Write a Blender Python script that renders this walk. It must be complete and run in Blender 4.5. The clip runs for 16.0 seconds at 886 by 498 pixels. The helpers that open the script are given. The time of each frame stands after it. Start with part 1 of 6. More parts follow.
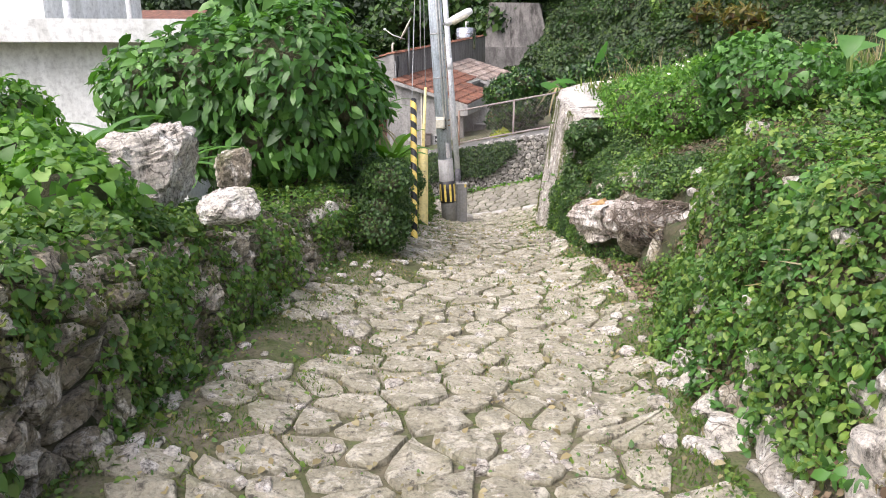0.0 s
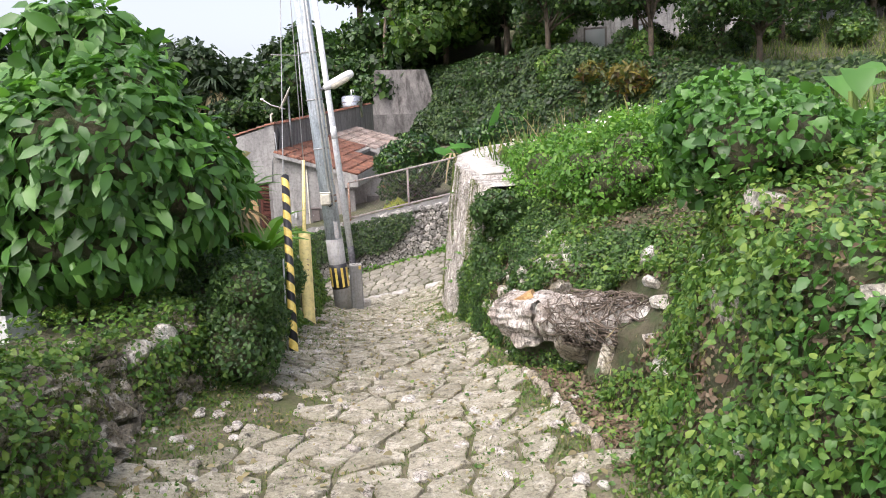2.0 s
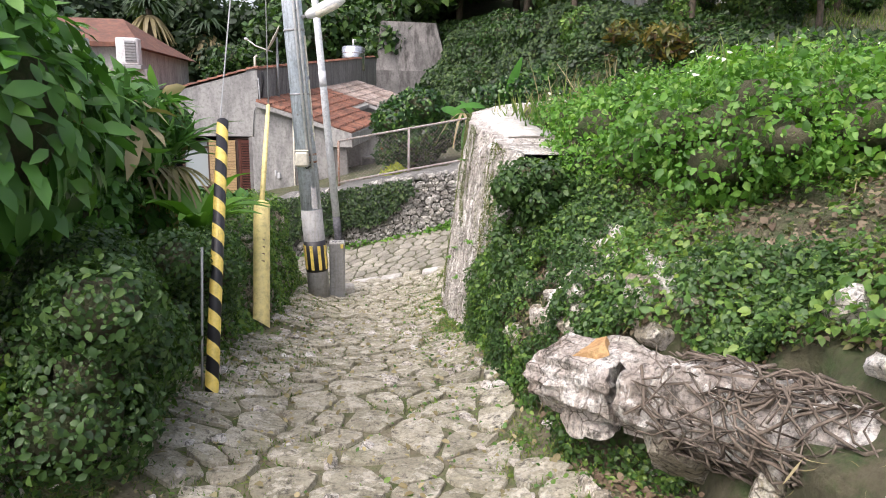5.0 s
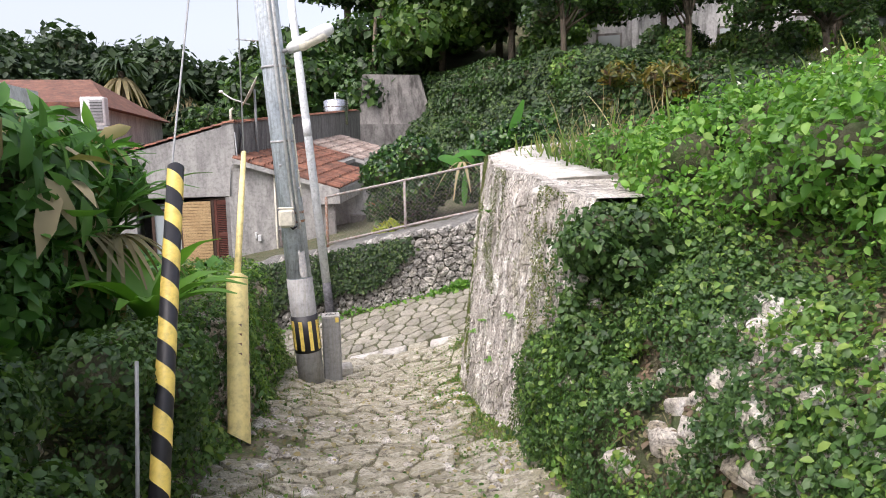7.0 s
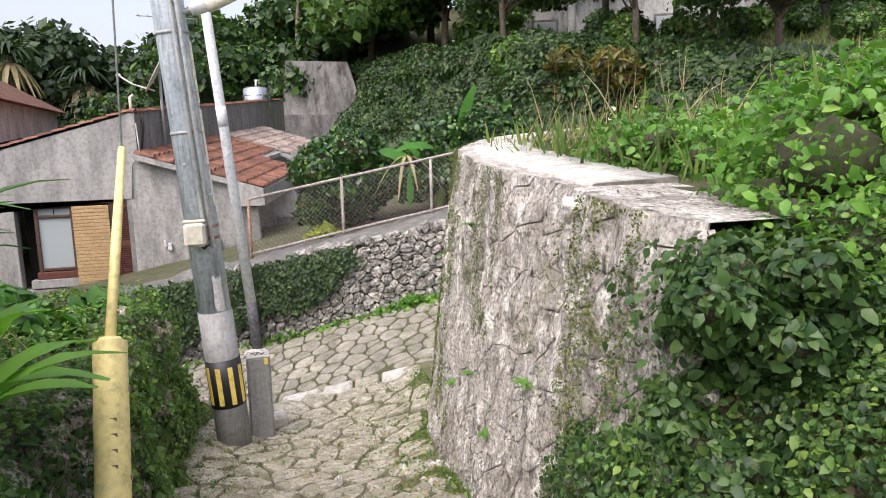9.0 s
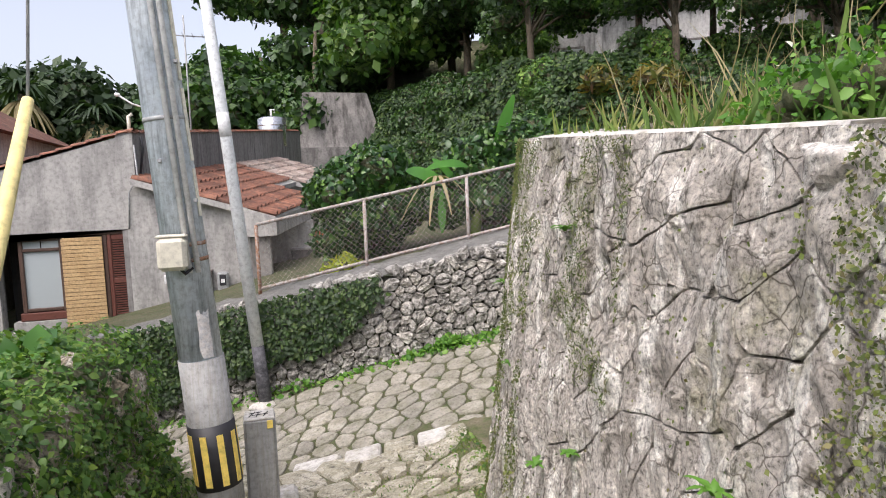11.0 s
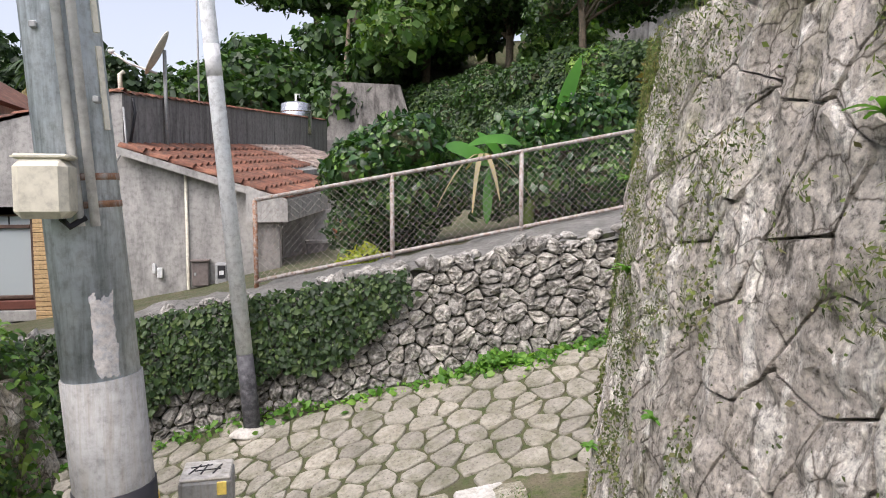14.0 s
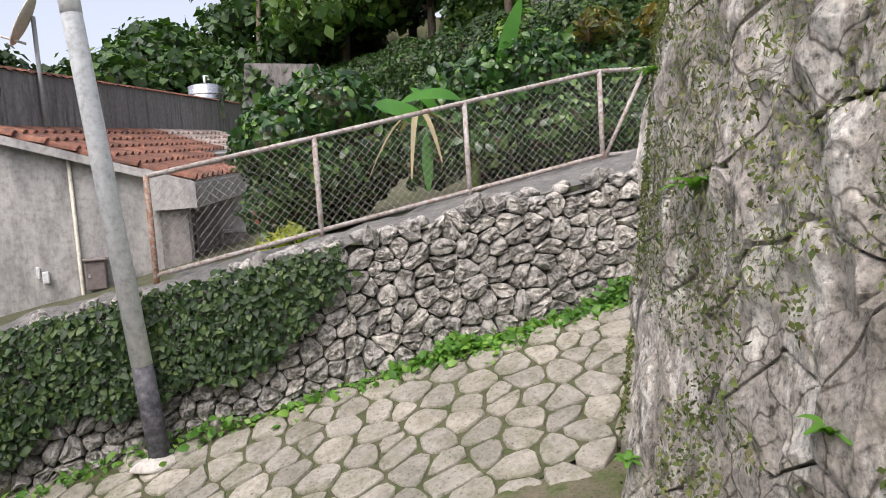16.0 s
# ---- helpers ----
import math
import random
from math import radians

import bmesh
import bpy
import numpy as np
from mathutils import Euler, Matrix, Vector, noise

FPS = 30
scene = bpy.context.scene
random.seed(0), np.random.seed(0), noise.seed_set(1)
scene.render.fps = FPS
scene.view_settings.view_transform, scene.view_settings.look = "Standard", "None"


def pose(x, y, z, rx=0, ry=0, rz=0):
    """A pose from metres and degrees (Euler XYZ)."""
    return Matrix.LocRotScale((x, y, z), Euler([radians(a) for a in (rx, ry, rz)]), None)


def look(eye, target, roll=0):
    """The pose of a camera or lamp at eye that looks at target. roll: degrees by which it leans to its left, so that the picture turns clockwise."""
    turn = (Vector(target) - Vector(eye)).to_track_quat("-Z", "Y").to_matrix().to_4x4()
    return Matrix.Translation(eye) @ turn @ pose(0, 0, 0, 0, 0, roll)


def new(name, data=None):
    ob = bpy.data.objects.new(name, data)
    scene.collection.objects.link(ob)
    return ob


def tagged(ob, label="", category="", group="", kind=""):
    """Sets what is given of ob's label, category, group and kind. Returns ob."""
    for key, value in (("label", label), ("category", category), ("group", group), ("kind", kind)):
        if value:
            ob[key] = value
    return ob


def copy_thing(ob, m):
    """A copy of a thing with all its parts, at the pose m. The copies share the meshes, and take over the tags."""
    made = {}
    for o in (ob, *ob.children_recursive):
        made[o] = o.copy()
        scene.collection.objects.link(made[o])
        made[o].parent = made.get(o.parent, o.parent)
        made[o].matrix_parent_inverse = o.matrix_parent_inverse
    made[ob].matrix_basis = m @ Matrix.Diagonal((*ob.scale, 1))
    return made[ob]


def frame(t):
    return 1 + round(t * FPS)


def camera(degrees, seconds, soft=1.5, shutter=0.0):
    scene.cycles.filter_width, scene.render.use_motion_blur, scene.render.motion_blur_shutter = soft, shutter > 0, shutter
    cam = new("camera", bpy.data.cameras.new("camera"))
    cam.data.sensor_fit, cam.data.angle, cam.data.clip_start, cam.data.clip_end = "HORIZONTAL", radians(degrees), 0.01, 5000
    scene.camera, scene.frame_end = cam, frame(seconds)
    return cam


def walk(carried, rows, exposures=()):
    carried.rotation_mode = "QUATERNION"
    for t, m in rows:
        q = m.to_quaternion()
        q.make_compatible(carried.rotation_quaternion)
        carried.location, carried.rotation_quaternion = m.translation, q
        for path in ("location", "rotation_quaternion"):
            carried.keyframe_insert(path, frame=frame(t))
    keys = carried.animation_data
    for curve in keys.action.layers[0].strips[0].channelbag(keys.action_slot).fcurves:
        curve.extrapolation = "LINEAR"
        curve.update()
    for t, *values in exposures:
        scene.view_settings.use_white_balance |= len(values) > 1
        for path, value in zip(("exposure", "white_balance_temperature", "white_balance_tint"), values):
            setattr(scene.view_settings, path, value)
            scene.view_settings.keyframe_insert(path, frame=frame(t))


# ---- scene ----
cam = camera(66.2, 16.0, soft=1.0)
PATH = [
    (0, (-0.733, -7.203, 1.729), (-0.718, -5.27, 1.217), 0.1),
    (0.5, (-0.732, -6.793, 1.722), (-0.669, -4.857, 1.225), -0.4),
    (1, (-0.684, -6.371, 1.749), (-0.619, -4.409, 1.366), -0.5),
    (1.5, (-0.661, -5.952, 1.743), (-0.365, -4.009, 1.374), -1.5),
    (2, (-0.56, -5.55, 1.709), (-0.251, -3.602, 1.378), -2.3),
    (2.5, (-0.499, -5.156, 1.655), (-0.08, -3.226, 1.34), -2.5),
    (3, (-0.381, -4.79, 1.621), (0.057, -2.868, 1.281), 1.1),
    (3.2, (-0.318, -4.632, 1.615), (0.005, -2.687, 1.28), 1.1),
    (5.3, (-0.229, -3.034, 1.49), (0.071, -1.104, 1.059), 0.9),
    (5.5, (-0.219, -2.892, 1.479), (0.042, -0.944, 1.107), 0.6),
    (6, (-0.318, -2.501, 1.438), (-0.051, -0.549, 1.095), -0.1),
    (6.5, (-0.365, -2.135, 1.391), (0.004, -0.198, 1.056), -0.2),
    (7, (-0.359, -1.697, 1.362), (0.001, 0.252, 1.093), -1.1),
    (7.5, (-0.391, -1.245, 1.397), (0.308, 0.606, 1.108), -2.6),
    (7.8, (-0.394, -0.967, 1.379), (0.264, 0.899, 1.084), -3.4),
    (8, (-0.331, -0.785, 1.408), (0.253, 1.105, 1.112), -2.9),
    (8.2, (-0.326, -0.628, 1.426), (0.227, 1.269, 1.116), -2.0),
    (10.3, (-0.257, 0.977, 1.17), (0.337, 2.876, 0.964), -0.9),
    (10.5, (-0.234, 1.132, 1.122), (0.298, 3.051, 0.936), -1.9),
    (11, (-0.186, 1.486, 1.059), (0.339, 3.408, 0.883), -2.3),
    (11.5, (-0.137, 1.8, 0.998), (0.422, 3.711, 0.808), -1.9),
    (12, (-0.063, 2.145, 0.954), (0.407, 4.08, 0.76), -1.6),
    (12.5, (-0.046, 2.475, 0.893), (0.403, 4.417, 0.735), -1.8),
    (13, (-0.007, 2.778, 0.826), (0.405, 4.731, 0.695), -0.0),
    (13.5, (0.011, 3.056, 0.765), (0.487, 4.994, 0.638), -0.8),
    (14, (0.107, 3.335, 0.688), (0.557, 5.278, 0.547), -0.1),
    (14.5, (0.173, 3.615, 0.655), (0.57, 5.57, 0.518), -1.7),
    (15, (0.175, 3.841, 0.624), (0.631, 5.784, 0.491), 0.3),
    (15.5, (0.255, 4.088, 0.5), (0.722, 6.026, 0.336), -1.1),
    (16, (0.278, 4.353, 0.459), (0.915, 6.24, 0.276), -3.8),
]
walk(cam, [(t, look(eye, target, roll)) for t, eye, target, roll in PATH], exposures=[(0.0, 1.0, 6500, 18), (8.0, 0.95, 6500, 18), (11.0, 0.85, 6500, 17), (16.0, 0.85, 6500, 17)])
import itertools

# ---------------------------------------------------------------- light
world = bpy.data.worlds.new("overcast_sky")
scene.world = world
world.use_nodes = True
wn, wl = world.node_tree.nodes, world.node_tree.links
sky = wn.new("ShaderNodeTexSky")
sky.sky_type = "NISHITA"
sky.sun_disc = False
sky.sun_elevation, sky.sun_rotation = radians(54), radians(225)
sky.dust_density, sky.air_density = 4.0, 1.0
# thin cloud veil over the sky
hs = wn.new("ShaderNodeHueSaturation")
hs.inputs["Saturation"].default_value = 0.5
wl.new(sky.outputs[0], hs.inputs["Color"])
wl.new(hs.outputs[0], wn["Background"].inputs["Color"])
wn["Background"].inputs["Strength"].default_value = 0.15

sun = new("sun", bpy.data.lights.new("sun", "SUN"))
sun.data.energy, sun.data.angle, sun.data.color = 1.4, radians(60), (1.0, 0.97, 0.92)
sun.matrix_world = look((-7.3, -7.3, 14.2), (0, 0, 0))

# ---------------------------------------------------------------- materials
def node_mat(name):
    m = bpy.data.materials.new(name)
    m.use_nodes = True
    t = m.node_tree
    return m, t.nodes, t.links, t.nodes["Principled BSDF"]


def ramp(nodes, links, source, stops):
    r = nodes.new("ShaderNodeValToRGB")
    links.new(source, r.inputs["Fac"])
    while len(r.color_ramp.elements) < len(stops):
        r.color_ramp.elements.new(0.5)
    for e, (p, c) in zip(r.color_ramp.elements, stops):
        e.position, e.color = p, (*c, 1)
    return r.outputs["Color"]


def noise_fac(nodes, links, pos, scale, detail=6, rough=0.6):
    n = nodes.new("ShaderNodeTexNoise")
    n.inputs["Scale"].default_value, n.inputs["Detail"].default_value, n.inputs["Roughness"].default_value = scale, detail, rough
    links.new(pos, n.inputs["Vector"])
    return n.outputs["Fac"]


def mix(nodes, links, fac, a, b, mode="MIX"):
    m = nodes.new("ShaderNodeMix")
    m.data_type, m.blend_type = "RGBA", mode
    if isinstance(fac, float):
        m.inputs[0].default_value = fac
    else:
        links.new(fac, m.inputs[0])
    for sock, v in ((m.inputs[6], a), (m.inputs[7], b)):
        if isinstance(v, tuple):
            sock.default_value = (*v, 1)
        else:
            links.new(v, sock)
    return m.outputs[2]


def surface(name, stops, big, stain, fine=30.0, rough=0.85, bump=0.4, dist=0.02, metal=0.0, stain_amt=(0.45, 0.65), vary=0.0, stretch=None, pits=0.0):
    """Weathered surface: colours by coarse noise, stains at a second scale, relief at a third."""
    m, n, l, b = node_mat(name)
    geo = n.new("ShaderNodeNewGeometry")
    pos = geo.outputs["Position"]
    if stretch:
        mp = n.new("ShaderNodeMapping")
        mp.inputs["Scale"].default_value = stretch
        l.new(pos, mp.inputs["Vector"])
        spos = mp.outputs[0]
    else:
        spos = pos
    col = ramp(n, l, noise_fac(n, l, pos, big), [(0.3 + 0.4 * i / max(1, len(stops) - 1), c) for i, c in enumerate(stops)])
    mask = n.new("ShaderNodeMapRange")
    mask.inputs["From Min"].default_value, mask.inputs["From Max"].default_value = stain_amt
    l.new(noise_fac(n, l, spos, big * 3.1, 8, 0.7), mask.inputs["Value"])
    col = mix(n, l, mask.outputs[0], col, stain)
    f = noise_fac(n, l, pos, fine, 8, 0.7)
    col = mix(n, l, 0.6, col, ramp(n, l, f, [(0.3, (0.38, 0.38, 0.38)), (0.5, (0.95, 0.95, 0.95)), (0.68, (1.2, 1.2, 1.2))]), "MULTIPLY")
    if pits:
        v = n.new("ShaderNodeTexVoronoi")
        v.inputs["Scale"].default_value = pits
        l.new(pos, v.inputs["Vector"])
        pit = ramp(n, l, v.outputs["Distance"], [(0.08, (0.25, 0.24, 0.22)), (0.3, (1, 1, 1))])
        col = mix(n, l, 0.6, col, pit, "MULTIPLY")
    if vary:
        oi = n.new("ShaderNodeObjectInfo")
        col = mix(n, l, vary, col, ramp(n, l, oi.outputs["Random"], [(0, (0.45, 0.43, 0.4)), (0.5, (0.85, 0.83, 0.78)), (1, (1.25, 1.2, 1.1))]), "MULTIPLY")
    l.new(col, b.inputs["Base Color"])
    b.inputs["Roughness"].default_value, b.inputs["Metallic"].default_value = rough, metal
    if bump:
        bp = n.new("ShaderNodeBump")
        bp.inputs["Strength"].default_value, bp.inputs["Distance"].default_value = bump, dist
        l.new(f, bp.inputs["Height"])
        l.new(bp.outputs[0], b.inputs["Normal"])
    return m


def leaf_mat(name, stops, rough=0.45, trans=0.3):
    m, n, l, b = node_mat(name)
    geo = n.new("ShaderNodeNewGeometry")
    col = ramp(n, l, geo.outputs["Random Per Island"], [(i / (len(stops) - 1), c) for i, c in enumerate(stops)])
    patch = ramp(n, l, noise_fac(n, l, geo.outputs["Position"], 1.3, 4), [(0.35, (0.7, 0.75, 0.7)), (0.65, (1.2, 1.15, 1.0))])
    col = mix(n, l, 0.8, col, patch, "MULTIPLY")
    l.new(col, b.inputs["Base Color"])
    b.inputs["Roughness"].default_value = rough
    tr = n.new("ShaderNodeBsdfTranslucent")
    bright = mix(n, l, 1.0, col, (1.3, 1.5, 0.6), "MULTIPLY")
    l.new(bright, tr.inputs["Color"])
    mx = n.new("ShaderNodeMixShader")
    mx.inputs[0].default_value = trans
    l.new(b.outputs[0], mx.inputs[1])
    l.new(tr.outputs[0], mx.inputs[2])
    l.new(mx.outputs[0], n["Material Output"].inputs["Surface"])
    return m


def plain(name, col, rough=0.5, metal=0.0, grime=0.25, scale=18.0):
    """Painted or moulded surface with slight grime."""
    return surface(name, [tuple(c * 0.9 for c in col), col], 3.0, tuple(c * 0.55 for c in col), scale, rough, 0.12, 0.003, metal, (0.55, 0.55 + grime + 0.1))


ROADSTONE = surface("worn_limestone_setts", [(0.24, 0.228, 0.19), (0.34, 0.322, 0.275), (0.44, 0.418, 0.36)], 2.0, (0.21, 0.205, 0.15), 30, 0.9, 0.5, 0.015, vary=0.35, pits=30)
RUBBLE = surface("grey_white_rubble_stone", [(0.32, 0.31, 0.29), (0.52, 0.51, 0.48), (0.72, 0.7, 0.66)], 5.0, (0.13, 0.125, 0.11), 34, 0.95, 0.9, 0.03, vary=0.5, pits=22)
JOINT = surface("mossy_joint_soil", [(0.06, 0.065, 0.03), (0.1, 0.1, 0.05), (0.13, 0.12, 0.08)], 4.0, (0.07, 0.1, 0.03), 45, 1.0, 0.7, 0.02)
DARKJOINT = surface("dark_wall_core", [(0.05, 0.05, 0.04), (0.1, 0.095, 0.08)], 4.0, (0.06, 0.08, 0.03), 35, 1.0, 0.7, 0.03)
SOIL = surface("earth_with_moss_and_litter", [(0.12, 0.13, 0.055), (0.21, 0.185, 0.12), (0.31, 0.27, 0.2)], 1.8, (0.12, 0.155, 0.05), 38, 1.0, 0.9, 0.03, pits=40)
# earth tones darkened so the shade beneath plants is in the colour
UNDER = surface("earth_with_undergrowth_shade", [(0.07, 0.075, 0.035), (0.15, 0.13, 0.085)], 2.5, (0.06, 0.095, 0.03), 25, 1.0, 0.8, 0.05)
CONC = surface("weathered_grey_render", [(0.33, 0.32, 0.305), (0.42, 0.41, 0.39), (0.48, 0.465, 0.44)], 0.9, (0.25, 0.245, 0.235), 16, 0.95, 0.25, 0.01, stretch=(1.6, 1.6, 0.35))
CONCD = surface("stained_dark_concrete", [(0.12, 0.115, 0.11), (0.22, 0.21, 0.2), (0.32, 0.3, 0.28)], 0.8, (0.08, 0.075, 0.07), 14, 0.95, 0.3, 0.02, stretch=(1.5, 1.5, 0.4))
CAPC = surface("pale_concrete_capping", [(0.5, 0.48, 0.44), (0.66, 0.64, 0.6)], 3.0, (0.36, 0.34, 0.28), 30, 0.95, 0.4, 0.01)
TILE = surface("faded_red_clay_tile", [(0.15, 0.065, 0.045), (0.24, 0.105, 0.07), (0.3, 0.15, 0.1)], 2.2, (0.1, 0.062, 0.05), 22, 0.9, 0.4, 0.01, vary=0.6)
TILEG = surface("mortared_grey_pink_tile", [(0.28, 0.2, 0.17), (0.45, 0.4, 0.37)], 2.2, (0.2, 0.16, 0.14), 22, 0.9, 0.4, 0.01, vary=0.6)
STEEL = surface("galvanised_blue_grey_steel", [(0.5, 0.57, 0.64), (0.62, 0.69, 0.75), (0.72, 0.77, 0.81)], 3.0, (0.33, 0.38, 0.42), 25, 0.6, 0.08, 0.004, 0.0, stretch=(3, 3, 0.3))
SLEEVE = surface("grey_pole_sleeve", [(0.26, 0.265, 0.265), (0.36, 0.365, 0.36)], 4.0, (0.26, 0.25, 0.23), 25, 0.75, 0.1, 0.004, 0.1, stretch=(4, 4, 0.3))
POLEW = surface("pale_painted_pole", [(0.76, 0.8, 0.82), (0.84, 0.86, 0.87)], 5.0, (0.56, 0.57, 0.57), 22, 0.6, 0.1, 0.003, stain_amt=(0.55, 0.8), stretch=(3, 3, 0.5))
SOOT = surface("blackened_pole_foot", [(0.03, 0.03, 0.035), (0.08, 0.08, 0.09)], 6.0, (0.14, 0.14, 0.15), 22, 0.8, 0.15, 0.004)
RAIL = surface("rusting_galvanised_rail", [(0.36, 0.34, 0.32), (0.48, 0.46, 0.44)], 9.0, (0.24, 0.15, 0.1), 40, 0.7, 0.2, 0.004, 0.3)
RUST = surface("rusty_iron", [(0.18, 0.08, 0.04), (0.3, 0.16, 0.09)], 9.0, (0.36, 0.33, 0.3), 40, 0.85, 0.2, 0.004)
WOODCUT = surface("orange_cut_wood", [(0.45, 0.25, 0.1), (0.62, 0.42, 0.2)], 9.0, (0.3, 0.16, 0.07), 50, 0.9, 0.4, 0.01)
VINE = surface("dry_brown_vine", [(0.13, 0.1, 0.075), (0.24, 0.2, 0.16)], 8.0, (0.1, 0.08, 0.06), 40, 0.95, 0.3, 0.01)
BARK = surface("brown_bark", [(0.1, 0.075, 0.055), (0.19, 0.15, 0.11)], 3.0, (0.07, 0.07, 0.05), 14, 0.95, 0.8, 0.04, stretch=(3, 3, 0.6))
YELLOW = plain("faded_yellow_plastic", (0.9, 0.68, 0.16), 0.45, grime=0.35)
YELLOWP = plain("pale_yellow_plastic", (0.88, 0.74, 0.32), 0.45, grime=0.35)
BLACK = plain("black_plastic", (0.025, 0.025, 0.03), 0.5)
WHITE = plain("white_enamel", (0.75, 0.76, 0.76), 0.4)
CREAM = plain("cream_plastic", (0.66, 0.63, 0.52), 0.5)
GREYP = plain("grey_enamel", (0.34, 0.35, 0.35), 0.5)
BROWNBOX = plain("dull_brown_steel", (0.19, 0.16, 0.15), 0.55)
INOX = plain("stainless_steel", (0.6, 0.61, 0.62), 0.25, 0.9)
LOUVER = plain("red_brown_wood", (0.15, 0.05, 0.035), 0.6)
FRAMEB = plain("brown_window_frame", (0.1, 0.06, 0.045), 0.5)
BAMBOO = surface("tan_reed_blind", [(0.5, 0.34, 0.17), (0.6, 0.43, 0.23)], 3.0, (0.4, 0.26, 0.13), 30, 0.9, 0.3, 0.01, stretch=(0.4, 1, 9))
BRICKR = surface("orange_red_block", [(0.42, 0.14, 0.07), (0.5, 0.19, 0.1)], 5.0, (0.3, 0.1, 0.06), 30, 0.9, 0.3, 0.01)
# near-black colour standing in for the darkness of an unlit room
DARKIN = plain("unlit_room_black", (0.03, 0.028, 0.026), 0.9)
WBLD = surface("white_painted_building", [(0.68, 0.7, 0.68), (0.8, 0.81, 0.79)], 0.8, (0.55, 0.56, 0.53), 10, 0.8, 0.1, 0.01, stretch=(1, 1, 0.3))
WEATHER = surface("mildewed_white_building", [(0.42, 0.42, 0.41), (0.62, 0.62, 0.61)], 0.7, (0.24, 0.24, 0.23), 8, 0.9, 0.2, 0.02, stretch=(1.5, 1.5, 0.3))


def wall_stone(name, tones, pale, moss, grit=0.85, cracks=1.0):
    """Old coral limestone: mottled tones, pale scars, dark runs of water, fine cracks, coarse broken relief."""
    m, n, l, b = node_mat(name)
    pos = n.new("ShaderNodeNewGeometry").outputs["Position"]
    runs = n.new("ShaderNodeMapping")
    runs.inputs["Scale"].default_value = (1.5, 1.5, 0.45)
    l.new(pos, runs.inputs["Vector"])
    wob = n.new("ShaderNodeTexNoise")
    wob.inputs["Scale"].default_value, wob.inputs["Detail"].default_value = 5.0, 4
    l.new(pos, wob.inputs["Vector"])
    warp = n.new("ShaderNodeVectorMath")
    warp.operation = "MULTIPLY_ADD"
    warp.inputs[1].default_value = (0.16, 0.16, 0.16)
    l.new(wob.outputs["Color"], warp.inputs[0])
    l.new(pos, warp.inputs[2])
    col = ramp(n, l, noise_fac(n, l, pos, 3.2, 8, 0.65), [(0.3, tones[0]), (0.48, tones[1]), (0.68, tones[2])])
    col = mix(n, l, ramp(n, l, noise_fac(n, l, runs.outputs[0], 5.5, 8, 0.72), [(0.52, (0, 0, 0)), (0.57, (1, 1, 1))]), col, pale)
    col = mix(n, l, ramp(n, l, noise_fac(n, l, runs.outputs[0], 9.0, 8, 0.75), [(0.36, (0.9, 0.9, 0.9)), (0.45, (0, 0, 0))]), col, (0.1, 0.092, 0.075))
    col = mix(n, l, ramp(n, l, noise_fac(n, l, warp.outputs[0], 1.9, 7, 0.7), [(0.56, (0, 0, 0)), (0.68, (0.65, 0.65, 0.65))]), col, moss)
    cr = n.new("ShaderNodeTexVoronoi")
    cr.feature = "DISTANCE_TO_EDGE"
    cr.inputs["Scale"].default_value = 8.0
    l.new(warp.outputs[0], cr.inputs["Vector"])
    crack = ramp(n, l, cr.outputs["Distance"], [(0.0, (0.22, 0.2, 0.17)), (0.035, (1, 1, 1))])
    gap = ramp(n, l, noise_fac(n, l, pos, 2.3, 3), [(0.45, (0, 0, 0)), (0.55, (1, 1, 1))])
    col = mix(n, l, gap, col, mix(n, l, cracks, col, crack, "MULTIPLY"))
    grain = noise_fac(n, l, pos, 48, 8, 0.75)
    col = mix(n, l, grit, col, ramp(n, l, grain, [(0.36, (0.16, 0.155, 0.14)), (0.47, (0.88, 0.88, 0.88)), (0.62, (1.4, 1.4, 1.38))]), "MULTIPLY")
    oi = n.new("ShaderNodeObjectInfo")
    col = mix(n, l, 0.3, col, ramp(n, l, oi.outputs["Random"], [(0, (0.6, 0.57, 0.53)), (1, (1.25, 1.22, 1.18))]), "MULTIPLY")
    l.new(col, b.inputs["Base Color"])
    b.inputs["Roughness"].default_value = 0.95
    coarse = n.new("ShaderNodeBump")
    coarse.inputs["Strength"].default_value, coarse.inputs["Distance"].default_value = 0.75, 0.055
    l.new(noise_fac(n, l, warp.outputs[0], 15, 8, 0.7), coarse.inputs["Height"])
    fine = n.new("ShaderNodeBump")
    fine.inputs["Strength"].default_value, fine.inputs["Distance"].default_value = 0.8, 0.012
    l.new(grain, fine.inputs["Height"])
    l.new(coarse.outputs[0], fine.inputs["Normal"])
    l.new(fine.outputs[0], b.inputs["Normal"])
    return m


WALLROCK = wall_stone("weathered_coral_wall_stone", [(0.33, 0.302, 0.265), (0.51, 0.475, 0.43), (0.65, 0.615, 0.565)], (0.78, 0.76, 0.71), (0.24, 0.235, 0.12), 0.85)
MOSSROCK = wall_stone("mossy_brown_wall_stone", [(0.2, 0.17, 0.125), (0.33, 0.29, 0.22), (0.46, 0.42, 0.34)], (0.66, 0.62, 0.55), (0.11, 0.14, 0.04))
PAVE = wall_stone("pale_limestone_paving", [(0.27, 0.255, 0.185), (0.4, 0.375, 0.285), (0.5, 0.47, 0.375)], (0.58, 0.555, 0.465), (0.22, 0.225, 0.12), 0.5, 0.35)
WOODB = wall_stone("bleached_dead_wood", [(0.26, 0.215, 0.18), (0.48, 0.43, 0.385), (0.68, 0.65, 0.6)], (0.8, 0.78, 0.74), (0.24, 0.17, 0.12))
